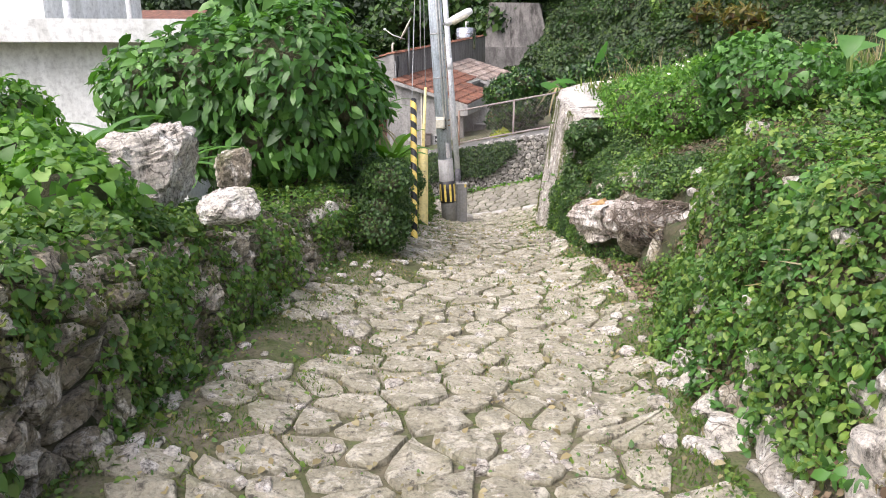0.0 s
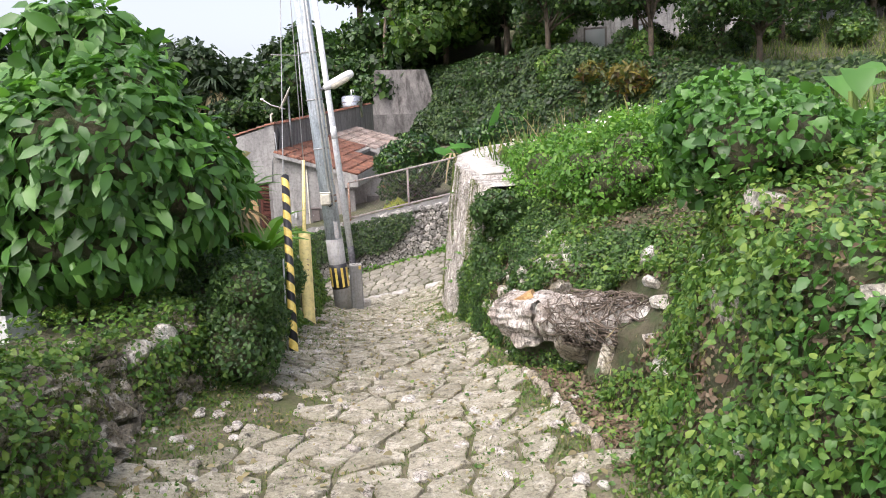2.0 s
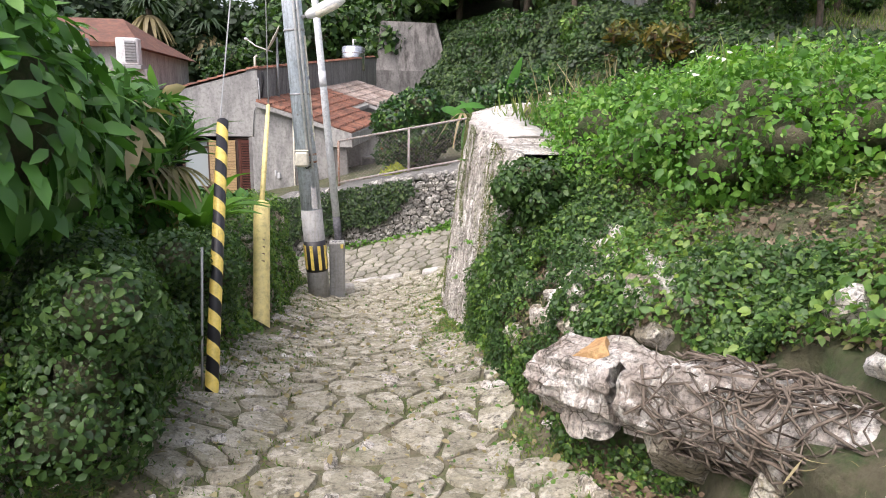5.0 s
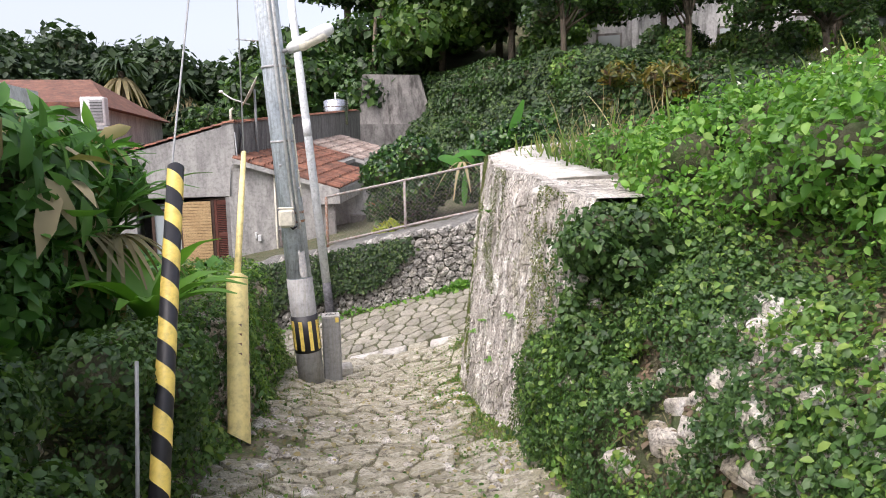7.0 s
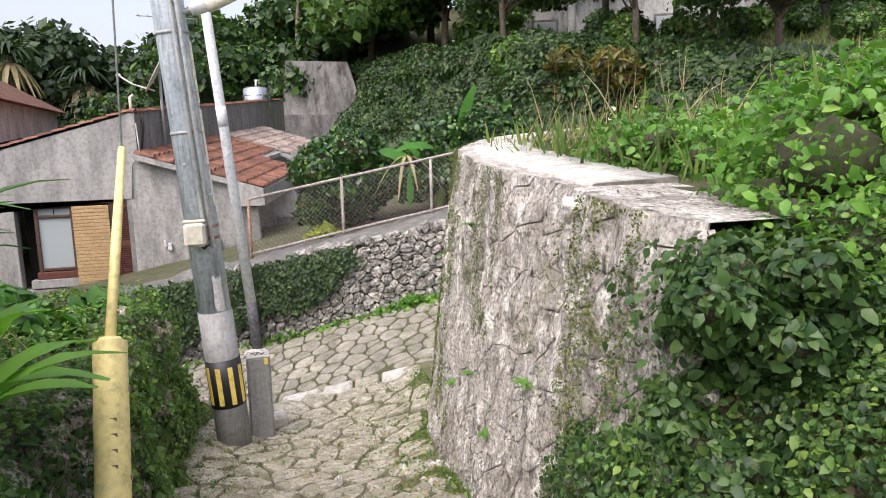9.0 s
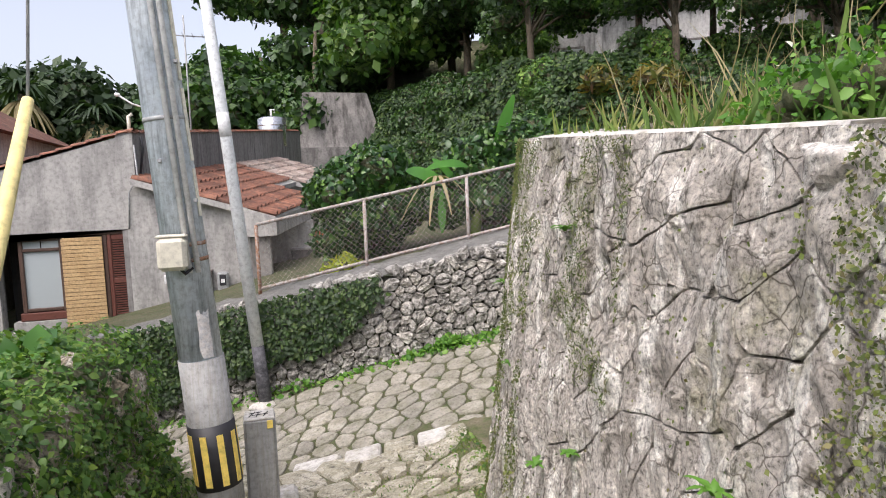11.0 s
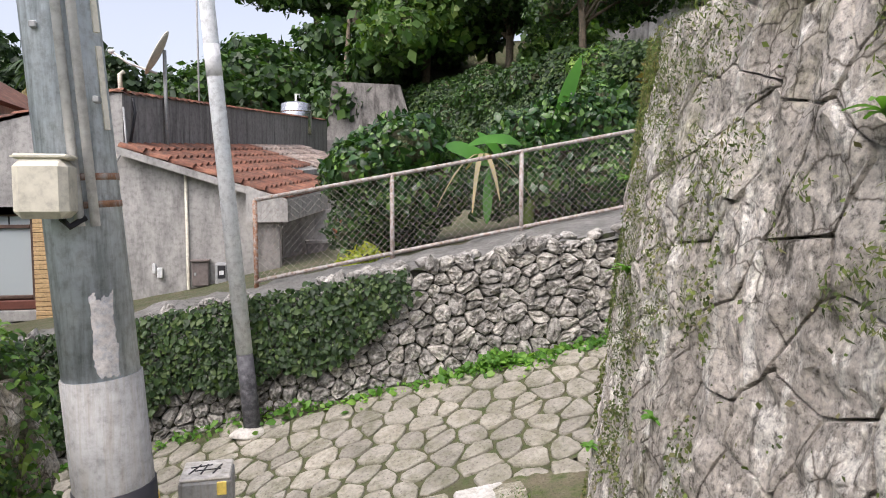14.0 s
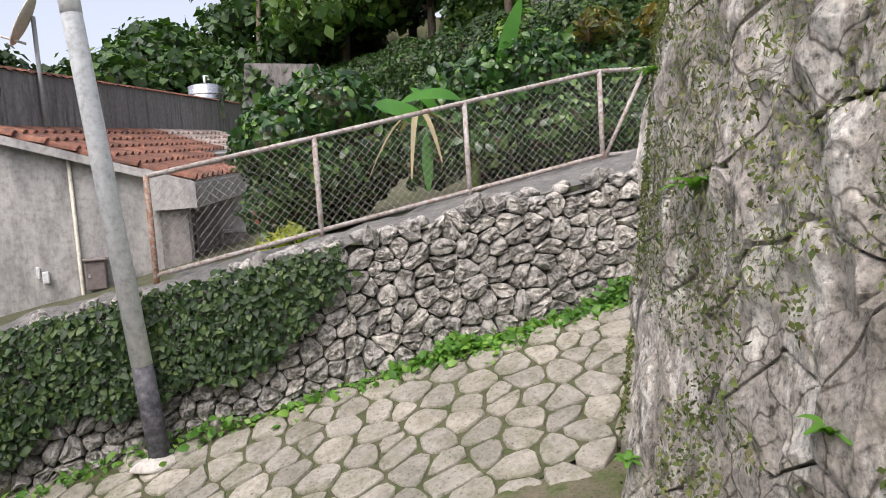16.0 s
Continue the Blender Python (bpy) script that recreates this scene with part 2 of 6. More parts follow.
WHITEROCK = wall_stone("broken_white_limestone", [(0.38, 0.34, 0.29), (0.58, 0.54, 0.48), (0.74, 0.71, 0.65)], (0.82, 0.8, 0.76), (0.24, 0.24, 0.15))
INK = plain("black_ink", (0.02, 0.02, 0.02), 0.7)
glass, _gn, _gl, _gb = node_mat("window_glass")
_gb.inputs["Base Color"].default_value = (0.42, 0.47, 0.48, 1)
_gb.inputs["Roughness"].default_value = 0.12

L_GLOSSY = leaf_mat("glossy_mid_green_leaf", [(0.035, 0.095, 0.022), (0.06, 0.165, 0.036), (0.09, 0.23, 0.05), (0.14, 0.3, 0.07)], 0.4)
L_DARK = leaf_mat("dark_shrub_leaf", [(0.028, 0.065, 0.022), (0.046, 0.105, 0.03), (0.07, 0.145, 0.04), (0.11, 0.19, 0.05)], 0.5)
L_WEED = leaf_mat("bright_weed_leaf", [(0.05, 0.14, 0.02), (0.09, 0.23, 0.035), (0.13, 0.3, 0.045), (0.22, 0.38, 0.08)], 0.5, 0.35)
L_VINE = leaf_mat("creeper_leaf", [(0.045, 0.11, 0.024), (0.085, 0.19, 0.04), (0.13, 0.24, 0.05), (0.22, 0.32, 0.07)], 0.5)
L_IVY = leaf_mat("small_creeping_fig_leaf", [(0.012, 0.03, 0.01), (0.022, 0.055, 0.014), (0.038, 0.085, 0.019), (0.085, 0.135, 0.034)], 0.55, 0.2)
L_TREE = leaf_mat("forest_leaf", [(0.012, 0.032, 0.01), (0.022, 0.06, 0.015), (0.042, 0.1, 0.022), (0.085, 0.16, 0.035)], 0.5, 0.25)
L_TREEB = leaf_mat("bright_forest_leaf", [(0.03, 0.075, 0.015), (0.05, 0.12, 0.022), (0.085, 0.17, 0.035), (0.14, 0.22, 0.05)], 0.5, 0.35)
L_FAR = leaf_mat("dark_far_leaf", [(0.018, 0.04, 0.018), (0.03, 0.06, 0.024), (0.045, 0.085, 0.03)], 0.6, 0.2)
L_SHRUB = leaf_mat("thick_glossy_shrub_leaf", [(0.012, 0.036, 0.011), (0.022, 0.065, 0.016), (0.036, 0.1, 0.023), (0.13, 0.24, 0.055)], 0.3, 0.2)
L_BANANA = leaf_mat("banana_leaf", [(0.07, 0.22, 0.04), (0.12, 0.34, 0.07)], 0.4, 0.4)
L_GRASS = leaf_mat("short_grass", [(0.06, 0.12, 0.025), (0.1, 0.18, 0.035), (0.17, 0.24, 0.06), (0.28, 0.27, 0.11)], 0.7, 0.3)
L_DRY = leaf_mat("dry_straw", [(0.2, 0.16, 0.09), (0.32, 0.27, 0.16), (0.42, 0.36, 0.24)], 0.8, 0.25)
L_LITTER = leaf_mat("brown_leaf_litter", [(0.09, 0.06, 0.04), (0.17, 0.12, 0.085), (0.26, 0.21, 0.15)], 0.9, 0.05)
L_RED = leaf_mat("red_and_yellow_croton_leaf", [(0.1, 0.035, 0.02), (0.05, 0.09, 0.02), (0.24, 0.17, 0.03), (0.08, 0.12, 0.03)], 0.5, 0.3)
L_YEL = leaf_mat("yellow_green_leaf", [(0.2, 0.3, 0.03), (0.4, 0.45, 0.06), (0.5, 0.5, 0.08)], 0.5, 0.3)
L_FLOWER = leaf_mat("white_petal", [(0.7, 0.7, 0.66), (0.8, 0.8, 0.76)], 0.6, 0.3)
L_MOSS = leaf_mat("moss_and_tiny_creeper", [(0.05, 0.07, 0.02), (0.09, 0.13, 0.03), (0.16, 0.2, 0.05), (0.2, 0.17, 0.1)], 0.8, 0.2)

# ---------------------------------------------------------------- builders
rng = np.random.default_rng(7)


def lattice(ix, iy, iz, seed):
    h = np.sin(ix * 127.1 + iy * 311.7 + iz * 74.7 + seed * 17.3) * 43758.5453
    return h - np.floor(h)


def vnoise(p, scale, seed=0, octaves=3):
    p = np.atleast_2d(np.asarray(p, float)) * scale
    out, amp, tot = 0, 1.0, 0
    for o in range(octaves):
        i = np.floor(p)
        f = p - i
        f = f * f * (3 - 2 * f)
        v = 0
        for dx, dy, dz in itertools.product((0, 1), repeat=3):
            w = (f[:, 0] if dx else 1 - f[:, 0]) * (f[:, 1] if dy else 1 - f[:, 1]) * (f[:, 2] if dz else 1 - f[:, 2])
            v = v + w * lattice(i[:, 0] + dx, i[:, 1] + dy, i[:, 2] + dz, seed + o)
        out, tot, amp, p = out + amp * v, tot + amp, amp * 0.5, p * 2.03
    return out / tot


def obj(name, verts, faces, material, parent=None, smooth=False, label=""):
    me = bpy.data.meshes.new(name)
    me.from_pydata([tuple(v) for v in verts], [], [tuple(f) for f in faces])
    me.materials.append(material)
    if smooth:
        me.polygons.foreach_set("use_smooth", [True] * len(me.polygons))
    me.update()
    ob = new(name, me)
    ob.parent = parent
    if label:
        ob["label"] = label
    return ob


def part(name, bm, material, parent=None, label="", smooth=False):
    me = bpy.data.meshes.new(name)
    bm.to_mesh(me)
    bm.free()
    me.materials.append(material)
    if smooth:
        me.polygons.foreach_set("use_smooth", [True] * len(me.polygons))
    ob = new(name, me)
    ob.parent = parent
    if label:
        ob["label"] = label
    return ob


def thing(name, label, category, group="", kind="", at=(0, 0, 0)):
    ob = new(name)
    ob.location = at
    ob.empty_display_size = 0.2
    return tagged(ob, label, category, group, kind)


def block(a, b, bevel=0.01, skew=None):
    bm = bmesh.new()
    bmesh.ops.create_cube(bm, size=1)
    for v in bm.verts:
        v.co = Vector([a[i] + (v.co[i] + 0.5) * (b[i] - a[i]) for i in range(3)])
    if bevel:
        bmesh.ops.bevel(bm, geom=bm.edges[:], offset=bevel, segments=1, affect="EDGES")
    if skew:
        bm.transform(skew)
    return bm


def tube(points, radii, sides=10, cap=True):
    """Verts and faces of a tube along points."""
    vs, fs = [], []
    pts = [Vector(p) for p in points]
    for i, p in enumerate(pts):
        d = (pts[min(i + 1, len(pts) - 1)] - pts[max(i - 1, 0)]).normalized()
        a = d.orthogonal().normalized() if abs(d.z) < 0.9 else d.cross(Vector((0, 1, 0))).normalized()
        b = d.cross(a)
        r = radii[i] if hasattr(radii, "__len__") else radii
        vs += [p + r * (math.cos(2 * math.pi * k / sides) * a + math.sin(2 * math.pi * k / sides) * b) for k in range(sides)]
    for i in range(len(pts) - 1):
        for k in range(sides):
            fs.append((i * sides + k, i * sides + (k + 1) % sides, (i + 1) * sides + (k + 1) % sides, (i + 1) * sides + k))
    if cap:
        fs += [tuple(range(sides))[::-1], tuple(range((len(pts) - 1) * sides, len(pts) * sides))]
    return vs, fs


def merged(pieces):
    vs, fs = [], []
    for v, f in pieces:
        o = len(vs)
        vs += list(v)
        fs += [tuple(i + o for i in q) for q in f]
    return vs, fs


def unit(a):
    return a / np.maximum(1e-9, np.linalg.norm(a, axis=1, keepdims=True))


# outline of a leaf along its length: base, two widths, tip (fraction along, half width, lift)
SLIM = ((0.0, 0.0), (0.3, 0.2), (0.65, 0.18), (1.0, 0.0))
OVATE = ((0.0, 0.0), (0.3, 0.3), (0.65, 0.26), (1.0, 0.0))
HEART = ((0.0, 0.0), (0.15, 0.42), (0.55, 0.32), (1.0, 0.0))
LANCE = ((0.0, 0.0), (0.25, 0.14), (0.65, 0.12), (1.0, 0.0))
BLADE = ((0.0, 0.02), (0.3, 0.035), (0.7, 0.03), (1.0, 0.0))


def leaves(name, P, N, size, material, parent=None, shape=OVATE, droop=0.3, jitter=0.5, spread=0.45, flow=None, fold=0.25, label="", simple=False):
    """One mesh of many leaves at P that face N; droop pulls their tips down."""
    n = len(P)
    if n == 0:
        return None
    N = unit(np.asarray(N) + jitter * rng.normal(size=(n, 3)))
    D = rng.normal(size=(n, 3)) if flow is None else np.asarray(flow) + 0.35 * rng.normal(size=(n, 3))
    D[:, 2] -= droop * 2.0
    D = unit(D - (D * N).sum(1, keepdims=True) * N)
    S = np.cross(D, N)
    L = (size * np.exp(spread * rng.normal(size=n)).clip(0.45, 2.0))[:, None]
    (a0, w0), (a1, w1), (a2, w2), (a3, w3) = shape
    bend = 0.12 * L * N
    if simple:
        V = np.stack([P, P + D * L * 0.45 + S * L * w1 * 1.15, P + D * L - bend, P + D * L * 0.45 - S * L * w1 * 1.15], 1)
        F = np.array([[0, 1, 2], [0, 2, 3]])
    else:
        m1, m2 = P + D * L * a1 + bend * 0.4, P + D * L * a2 + bend * 0.1
        V = np.stack([P, m1, m2, P + D * L - bend * 0.9,
                      m1 + S * L * w1 + N * L * w1 * fold, m2 + S * L * w2 + N * L * w2 * fold,
                      m1 - S * L * w1 + N * L * w1 * fold, m2 - S * L * w2 + N * L * w2 * fold], 1)
        F = np.array([[0, 4, 1], [0, 1, 6], [1, 4, 5], [1, 5, 2], [1, 2, 7], [1, 7, 6], [2, 5, 3], [2, 3, 7]])
    k = V.shape[1]
    faces = (np.arange(n)[:, None, None] * k + F[None]).reshape(-1, 3).astype(np.int32)
    me = bpy.data.meshes.new(name)
    me.vertices.add(n * k)
    me.vertices.foreach_set("co", V.reshape(-1).astype(np.float32))
    me.loops.add(faces.size)
    me.loops.foreach_set("vertex_index", faces.reshape(-1))
    me.polygons.add(len(faces))
    me.polygons.foreach_set("loop_start", (np.arange(len(faces)) * 3).astype(np.int32))
    me.update(calc_edges=True)
    me.materials.append(material)
    ob = new(name, me)
    ob.parent = parent
    if label:
        ob["label"] = label
    return ob


def clump_points(n, lobes):
    """Points and outward normals over a union of ellipsoid lobes (centre, radii)."""
    lobes = [(np.array(c, float), np.array(r, float)) for c, r in lobes]
    area = np.array([(r[0] * r[1] + r[1] * r[2] + r[0] * r[2]) for _, r in lobes])
    pick = rng.choice(len(lobes), n, p=area / area.sum())
    d = unit(rng.normal(size=(n, 3)))
    C = np.array([c for c, _ in lobes])[pick]
    R = np.array([r for _, r in lobes])[pick]
    P = C + d * R * rng.uniform(0.82, 1.06, (n, 1))
    keep = np.ones(n, bool)
    for i, (c, r) in enumerate(lobes):
        keep &= ~((((P - c) / (r * 0.8)) ** 2).sum(1) < 1) | (pick == i)
    return P[keep], unit(d / R)[keep]


def lobes_in(centre, radii, count, size, seed):
    """Random lobes that fill an ellipsoid."""
    r = np.random.default_rng(seed)
    out = []
    for _ in range(count):
        d = r.normal(size=3)
        d /= np.linalg.norm(d)
        q = np.array(centre) + d * np.array(radii) * r.uniform(0.35, 0.85)
        out.append((q, np.array([1, 1, 0.8]) * size * r.uniform(0.7, 1.3)))
    return out


def lump(centre, radii, seed, amp=0.25, sub=3, scale=2.0, cuts=0):
    """Verts and faces of a rough boulder or core."""
    bm = bmesh.new()
    bmesh.ops.create_icosphere(bm, subdivisions=sub, radius=1)
    v = np.array([x.co for x in bm.verts])
    f = [[w.index for w in x.verts] for x in bm.faces]
    bm.free()
    k = 1 + amp * 2 * (vnoise(v + seed * 3.7, scale, seed, 4) - 0.5)
    v = v * k[:, None]
    if cuts:
        r = np.random.default_rng(seed + 900)
        for _ in range(cuts):
            d = r.normal(size=3)
            d /= np.linalg.norm(d)
            over = v @ d - r.uniform(0.45, 0.75)
            v = v - np.clip(over, 0, None)[:, None] * d * 0.92
        v = v * (1 + 0.16 * (vnoise(v + seed, 5.0, seed, 3) - 0.5))[:, None] * 1.15
    return v * np.array(radii) + np.array(centre), f


def cores(lobes, seed, shrink=0.78):
    return merged([lump(c, np.array(r) * shrink, seed + i, 0.2, 2) for i, (c, r) in enumerate(lobes)])


def clip(poly, nx, ny, c):
    out = []
    for i in range(len(poly)):
        a, b = poly[i], poly[(i + 1) % len(poly)]
        da, db = nx * a[0] + ny * a[1] - c, nx * b[0] + ny * b[1] - c
        if da <= 0:
            out.append(a)
        if da * db < 0:
            t = da / (da - db)
            out.append((a[0] + t * (b[0] - a[0]), a[1] + t * (b[1] - a[1])))
    return out


def cells(pts, reach):
    """Voronoi cells of points, as polygons."""
    P = np.array(pts)
    out = []
    for p in P:
        d = ((P - p) ** 2).sum(1)
        poly = [(p[0] - reach, p[1] - reach), (p[0] + reach, p[1] - reach), (p[0] + reach, p[1] + reach), (p[0] - reach, p[1] + reach)]
        for j in np.argsort(d)[1:15]:
            q = P[j]
            n = q - p
            poly = clip(poly, n[0], n[1], (n * (p + q) / 2).sum())
            if len(poly) < 3:
                break
        out.append(poly)
    return out


def jitter_grid(u0, u1, v0, v1, su, sv, seed, amt=0.38):
    r = np.random.default_rng(seed)
    pts, row, v = [], 0, v0
    while v < v1:
        u = u0 + (su / 2 if row % 2 else 0)
        while u < u1:
            pts.append((u + r.uniform(-amt, amt) * su, v + r.uniform(-amt, amt) * sv))
            u += su
        v += sv
        row += 1
    return pts


def stone_mesh(poly, gap, height, place, seed, bulge=0.3, round_to=0.7, rough=0.006, depth=0.06):
    """Verts and faces of one fitted stone; place(u, v, h) gives the world point."""
    r = np.random.default_rng(seed)
    q = np.array(poly)
    q2 = []
    for i in range(len(q)):
        a, b = q[i], q[(i + 1) % len(q)]
        if np.linalg.norm(b - a) < 0.03:
            q2.append((a + b) / 2)
        else:
            q2 += [a + 0.24 * (b - a), a + 0.76 * (b - a)]
    q = np.array(q2)
    if len(q) > 13:
        q = q[np.sort(r.choice(len(q), 13, replace=False))]
    c = q.mean(0)
    rad = np.sqrt(((q - c) ** 2).sum(1)).mean()
    k = max(0.3, 1 - gap / rad)
    n = len(q)
    q = c + (q - c) * k * (1 + r.uniform(-0.05, 0.05, (n, 1)))
    vs = []
    for s, h in ((1.0, -depth), (1.0, height * 0.45), (round_to + 0.14, height * 0.88), (round_to * 0.55, height * (1 + bulge * 0.5))):
        for p in q:
            w = c + (p - c) * s
            vs.append(place(w[0], w[1], h + (r.normal() * rough if h > 0 else 0)))
    vs.append(place(c[0], c[1], height * (1 + bulge) + r.normal() * rough))
    fs = []
    for ring in range(3):
        for i in range(n):
            j = (i + 1) % n
            fs.append((ring * n + i, ring * n + j, (ring + 1) * n + j, (ring + 1) * n + i))
    fs += [(3 * n + i, 3 * n + (i + 1) % n, 4 * n) for i in range(n)]
    return vs, fs


def rubbed_stone(poly, gap, height, place, seed):
    """A flush wall stone with a dense rough face and a narrow worn edge."""
    q = np.array(poly)
    per = np.concatenate([[0], np.cumsum(np.linalg.norm(np.roll(q, -1, 0) - q, axis=1))])
    n = 24
    tt = np.linspace(0, per[-1], n, endpoint=False)
    qq = np.vstack([q, q[:1]])
    b = np.stack([np.interp(tt, per, qq[:, 0]), np.interp(tt, per, qq[:, 1])], -1)
    c = b.mean(0)
    rad = np.sqrt(((b - c) ** 2).sum(1)).mean()
    wob = 1 + 0.02 * (vnoise(np.column_stack([b * 6, np.full(n, seed)]), 1.0, 2, 2) - 0.5)
    b = c + (b - c) * wob[:, None] * (1 - gap / rad)
    vs = []
    for s, h in ((1.0, -0.045), (0.992, -0.012), (0.965, height * 0.8), (0.84, height), (0.66, height), (0.46, height), (0.24, height)):
        vs += [place(*(c + (p - c) * s), h) for p in b]
    vs.append(place(c[0], c[1], height))
    fs = [(r * n + i, r * n + (i + 1) % n, (r + 1) * n + (i + 1) % n, (r + 1) * n + i) for r in range(6) for i in range(n)]
    fs += [(6 * n + i, 6 * n + (i + 1) % n, 7 * n) for i in range(n)]
    return vs, fs

# ---------------------------------------------------------------- lie of the land
def gp(y):
    return np.interp(y, [-14, -7.2, -4.8, -3, -1.2, 1, 2.5, 4.35, 5.1, 6.4, 7.4], [0.75, 0.27, 0.1, -0.05, -0.18, -0.39, -0.64, -1.03, -1.17, -1.32, -1.38])


def xl(y):
    return np.interp(y, [-14, -4.7, -3, -2, -0.4, 1, 3, 6.6], [-2.3, -2.1, -2.0, -1.9, -1.6, -1.35, -1.1, -0.95])


def xr(y):
    return np.interp(y, [-14, -8, -4.7, -3.6, -2.8, -0.9, 1, 2.5, 4, 5, 5.8, 6.5], [0.2, 0.3, 0.43, 0.62, 0.78, 0.84, 0.93, 0.92, 0.96, 1.03, 1.2, 1.5])


def road_z(x, y):
    return -2.83 + 0.2925 * np.clip(x, -7, 9) + 0.17 * y


def wall_y(x):
    return 9.47 - 0.25 * x


def wall_top(x):
    return -0.15 + 0.19 * x


def terrace(x, y):
    return 1.1 + 0.045 * y + 0.1 * np.maximum(0, x - 2)


def smooth(t):
    t = np.clip(t, 0, 1)
    return t * t * (3 - 2 * t)


def slope_s(x, y):
    """Metres past the foot of the creeper-covered hillside."""
    return (x - 3.9) * 0.93 + (y - 26.5) * 0.365


def land(x, y):
    x, y = np.asarray(x, float), np.asarray(y, float)
    back = -0.25 + 0.18 * np.clip(x, -6, 12) - 0.05 * np.clip(y - 11, 0, 12) * (x < 1) + 0.06 * np.clip(y - 12, 0, 20)
    plateau = terrace(np.clip(x, 0, 30), np.clip(y, 0, 30)) + 1.8 * smooth((y - 12) / 10)
    s = slope_s(x, y)
    far = smooth((y - 28) / 14) * np.interp(x, [-6, 4], [0.6, 4.5]) + smooth((y - 45) / 60) * np.interp(x, [-6, 6], [1, 6])
    h = back + (plateau - back) * smooth(s / 2.6) + far
    yc = np.interp(x, [1.5, 2.0, 3.0, 5.0, 8.5], [6.3, 6.6, 6.8, 6.85, 6.7]) - 0.3
    z = np.where(y < yc, terrace(x, y) - 0.08, h)
    z = np.where((y >= yc) & (y < wall_y(x) + 0.25) & (x < 9), road_z(x, y) - 0.12, z)
    lx = gp(np.clip(y, -14, 7)) + np.interp(y, [-14, -5, -1, 2, 6.5], [0.9, 0.75, 0.3, 0.0, 0.2]) - 0.12 * np.clip(-2.2 - x, 0, 12)
    z = np.where((y < 6.55) & (x < xl(y) - 0.25), lx, z)
    z = np.where((y < 6.9) & (x >= xl(y) - 0.25) & (x <= xr(y) + np.where(y < 1.6, 1.35, 0.6)), gp(y) - 0.1, z)
    return z


def sheet(name, xs, ys, fn, material, label, kind="structure", category=""):
    X, Y = np.meshgrid(xs, ys)
    Z = fn(X, Y)
    v = np.stack([X, Y, Z], -1).reshape(-1, 3)
    nx = len(xs)
    f = [(j * nx + i, j * nx + i + 1, (j + 1) * nx + i + 1, (j + 1) * nx + i) for j in range(len(ys) - 1) for i in range(nx - 1)]
    return tagged(obj(name, v, f, material, None, True), label, category or name, "", kind)


def spaced(lo, a, b, hi, fine, coarse):
    left = -np.geomspace(fine, a - lo, coarse)[::-1] + a
    return np.concatenate([left, np.arange(a + fine * 0.5, b, fine), b + np.geomspace(fine, hi - b, coarse)])


def land_rough(x, y):
    p = np.stack([x, y, 0 * x], -1).reshape(-1, 3)
    return land(x, y) + ((vnoise(p, 0.6, 4, 3) - 0.5) * 0.12).reshape(x.shape)


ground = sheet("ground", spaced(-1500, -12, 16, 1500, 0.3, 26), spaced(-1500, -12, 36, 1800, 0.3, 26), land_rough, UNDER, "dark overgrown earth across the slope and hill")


def path_z(x, y):
    p = np.stack([x, y, 0 * x], -1).reshape(-1, 3)
    side = 0.16 * smooth((xl(y) + 0.9 - x) / 0.9) + 0.1 * smooth((x - xr(y) + 0.4) / 0.4)
    side = side + 0.14 * (x - 0.2) * smooth((y - 5.6) / 1.4) * (x > 0.2)
    return gp(y) + side + ((vnoise(p, 1.7, 9, 4) - 0.5) * 0.07).reshape(np.shape(x))


_ys = np.arange(-13, 7.45, 0.09)
_ss = np.linspace(0, 1, 40)
_Y, _S = np.meshgrid(_ys, _ss, indexing="ij")
_X = xl(_Y) - 0.2 + _S * (xr(_Y) + 0.75 - xl(_Y) + 0.2)
_Z = path_z(_X, _Y)
_v = np.stack([_X, _Y, _Z], -1).reshape(-1, 3)
_f = [(j * 40 + i, j * 40 + i + 1, (j + 1) * 40 + i + 1, (j + 1) * 40 + i) for j in range(len(_ys) - 1) for i in range(39)]
path = tagged(obj("path", _v, _f, SOIL, None, True), "sloping footpath of mossy earth set with pale limestone", "path", "", "structure")

road = sheet("road", np.arange(-7, 9.01, 0.2), np.arange(7.4, 11.3, 0.15), lambda x, y: np.where(y < wall_y(x) + 0.3, road_z(x, y) - 0.0, road_z(x, wall_y(x) + 0.3) - 0.4), JOINT, "sloping lane with mossy joints between limestone setts")

# ---------------------------------------------------------------- retaining wall beside the path
CURVE = np.array([(0.9, 1.2), (0.92, 2.6), (0.96, 4.0), (1.03, 5.0), (1.2, 5.8), (1.5, 6.5), (2.0, 7.0), (3.0, 7.35), (5.0, 7.4), (8.5, 7.2)])
_seg = np.concatenate([[0], np.cumsum(np.linalg.norm(np.diff(CURVE, axis=0), axis=1))])
_fine = np.linspace(0, _seg[-1], 200)
_cx, _cy = np.interp(_fine, _seg, CURVE[:, 0]), np.interp(_fine, _seg, CURVE[:, 1])
_ker = np.ones(15) / 15
_cx = np.convolve(np.pad(_cx, 7, "edge"), _ker, "valid")
_cy = np.convolve(np.pad(_cy, 7, "edge"), _ker, "valid")
_tx, _ty = np.gradient(_cx), np.gradient(_cy)
_tl = np.hypot(_tx, _ty)
_nx, _ny = -_ty / _tl, _tx / _tl  # out of the wall, to the path and the lane


def rw_foot(u):
    return np.interp(u, _fine, _cx), np.interp(u, _fine, _cy), np.interp(u, _fine, _nx), np.interp(u, _fine, _ny)


def rw_base(u):
    x, y, _, _ = rw_foot(u)
    return np.where(y < 6.6, gp(np.minimum(y, 6.6)), road_z(x, y)) - 0.12


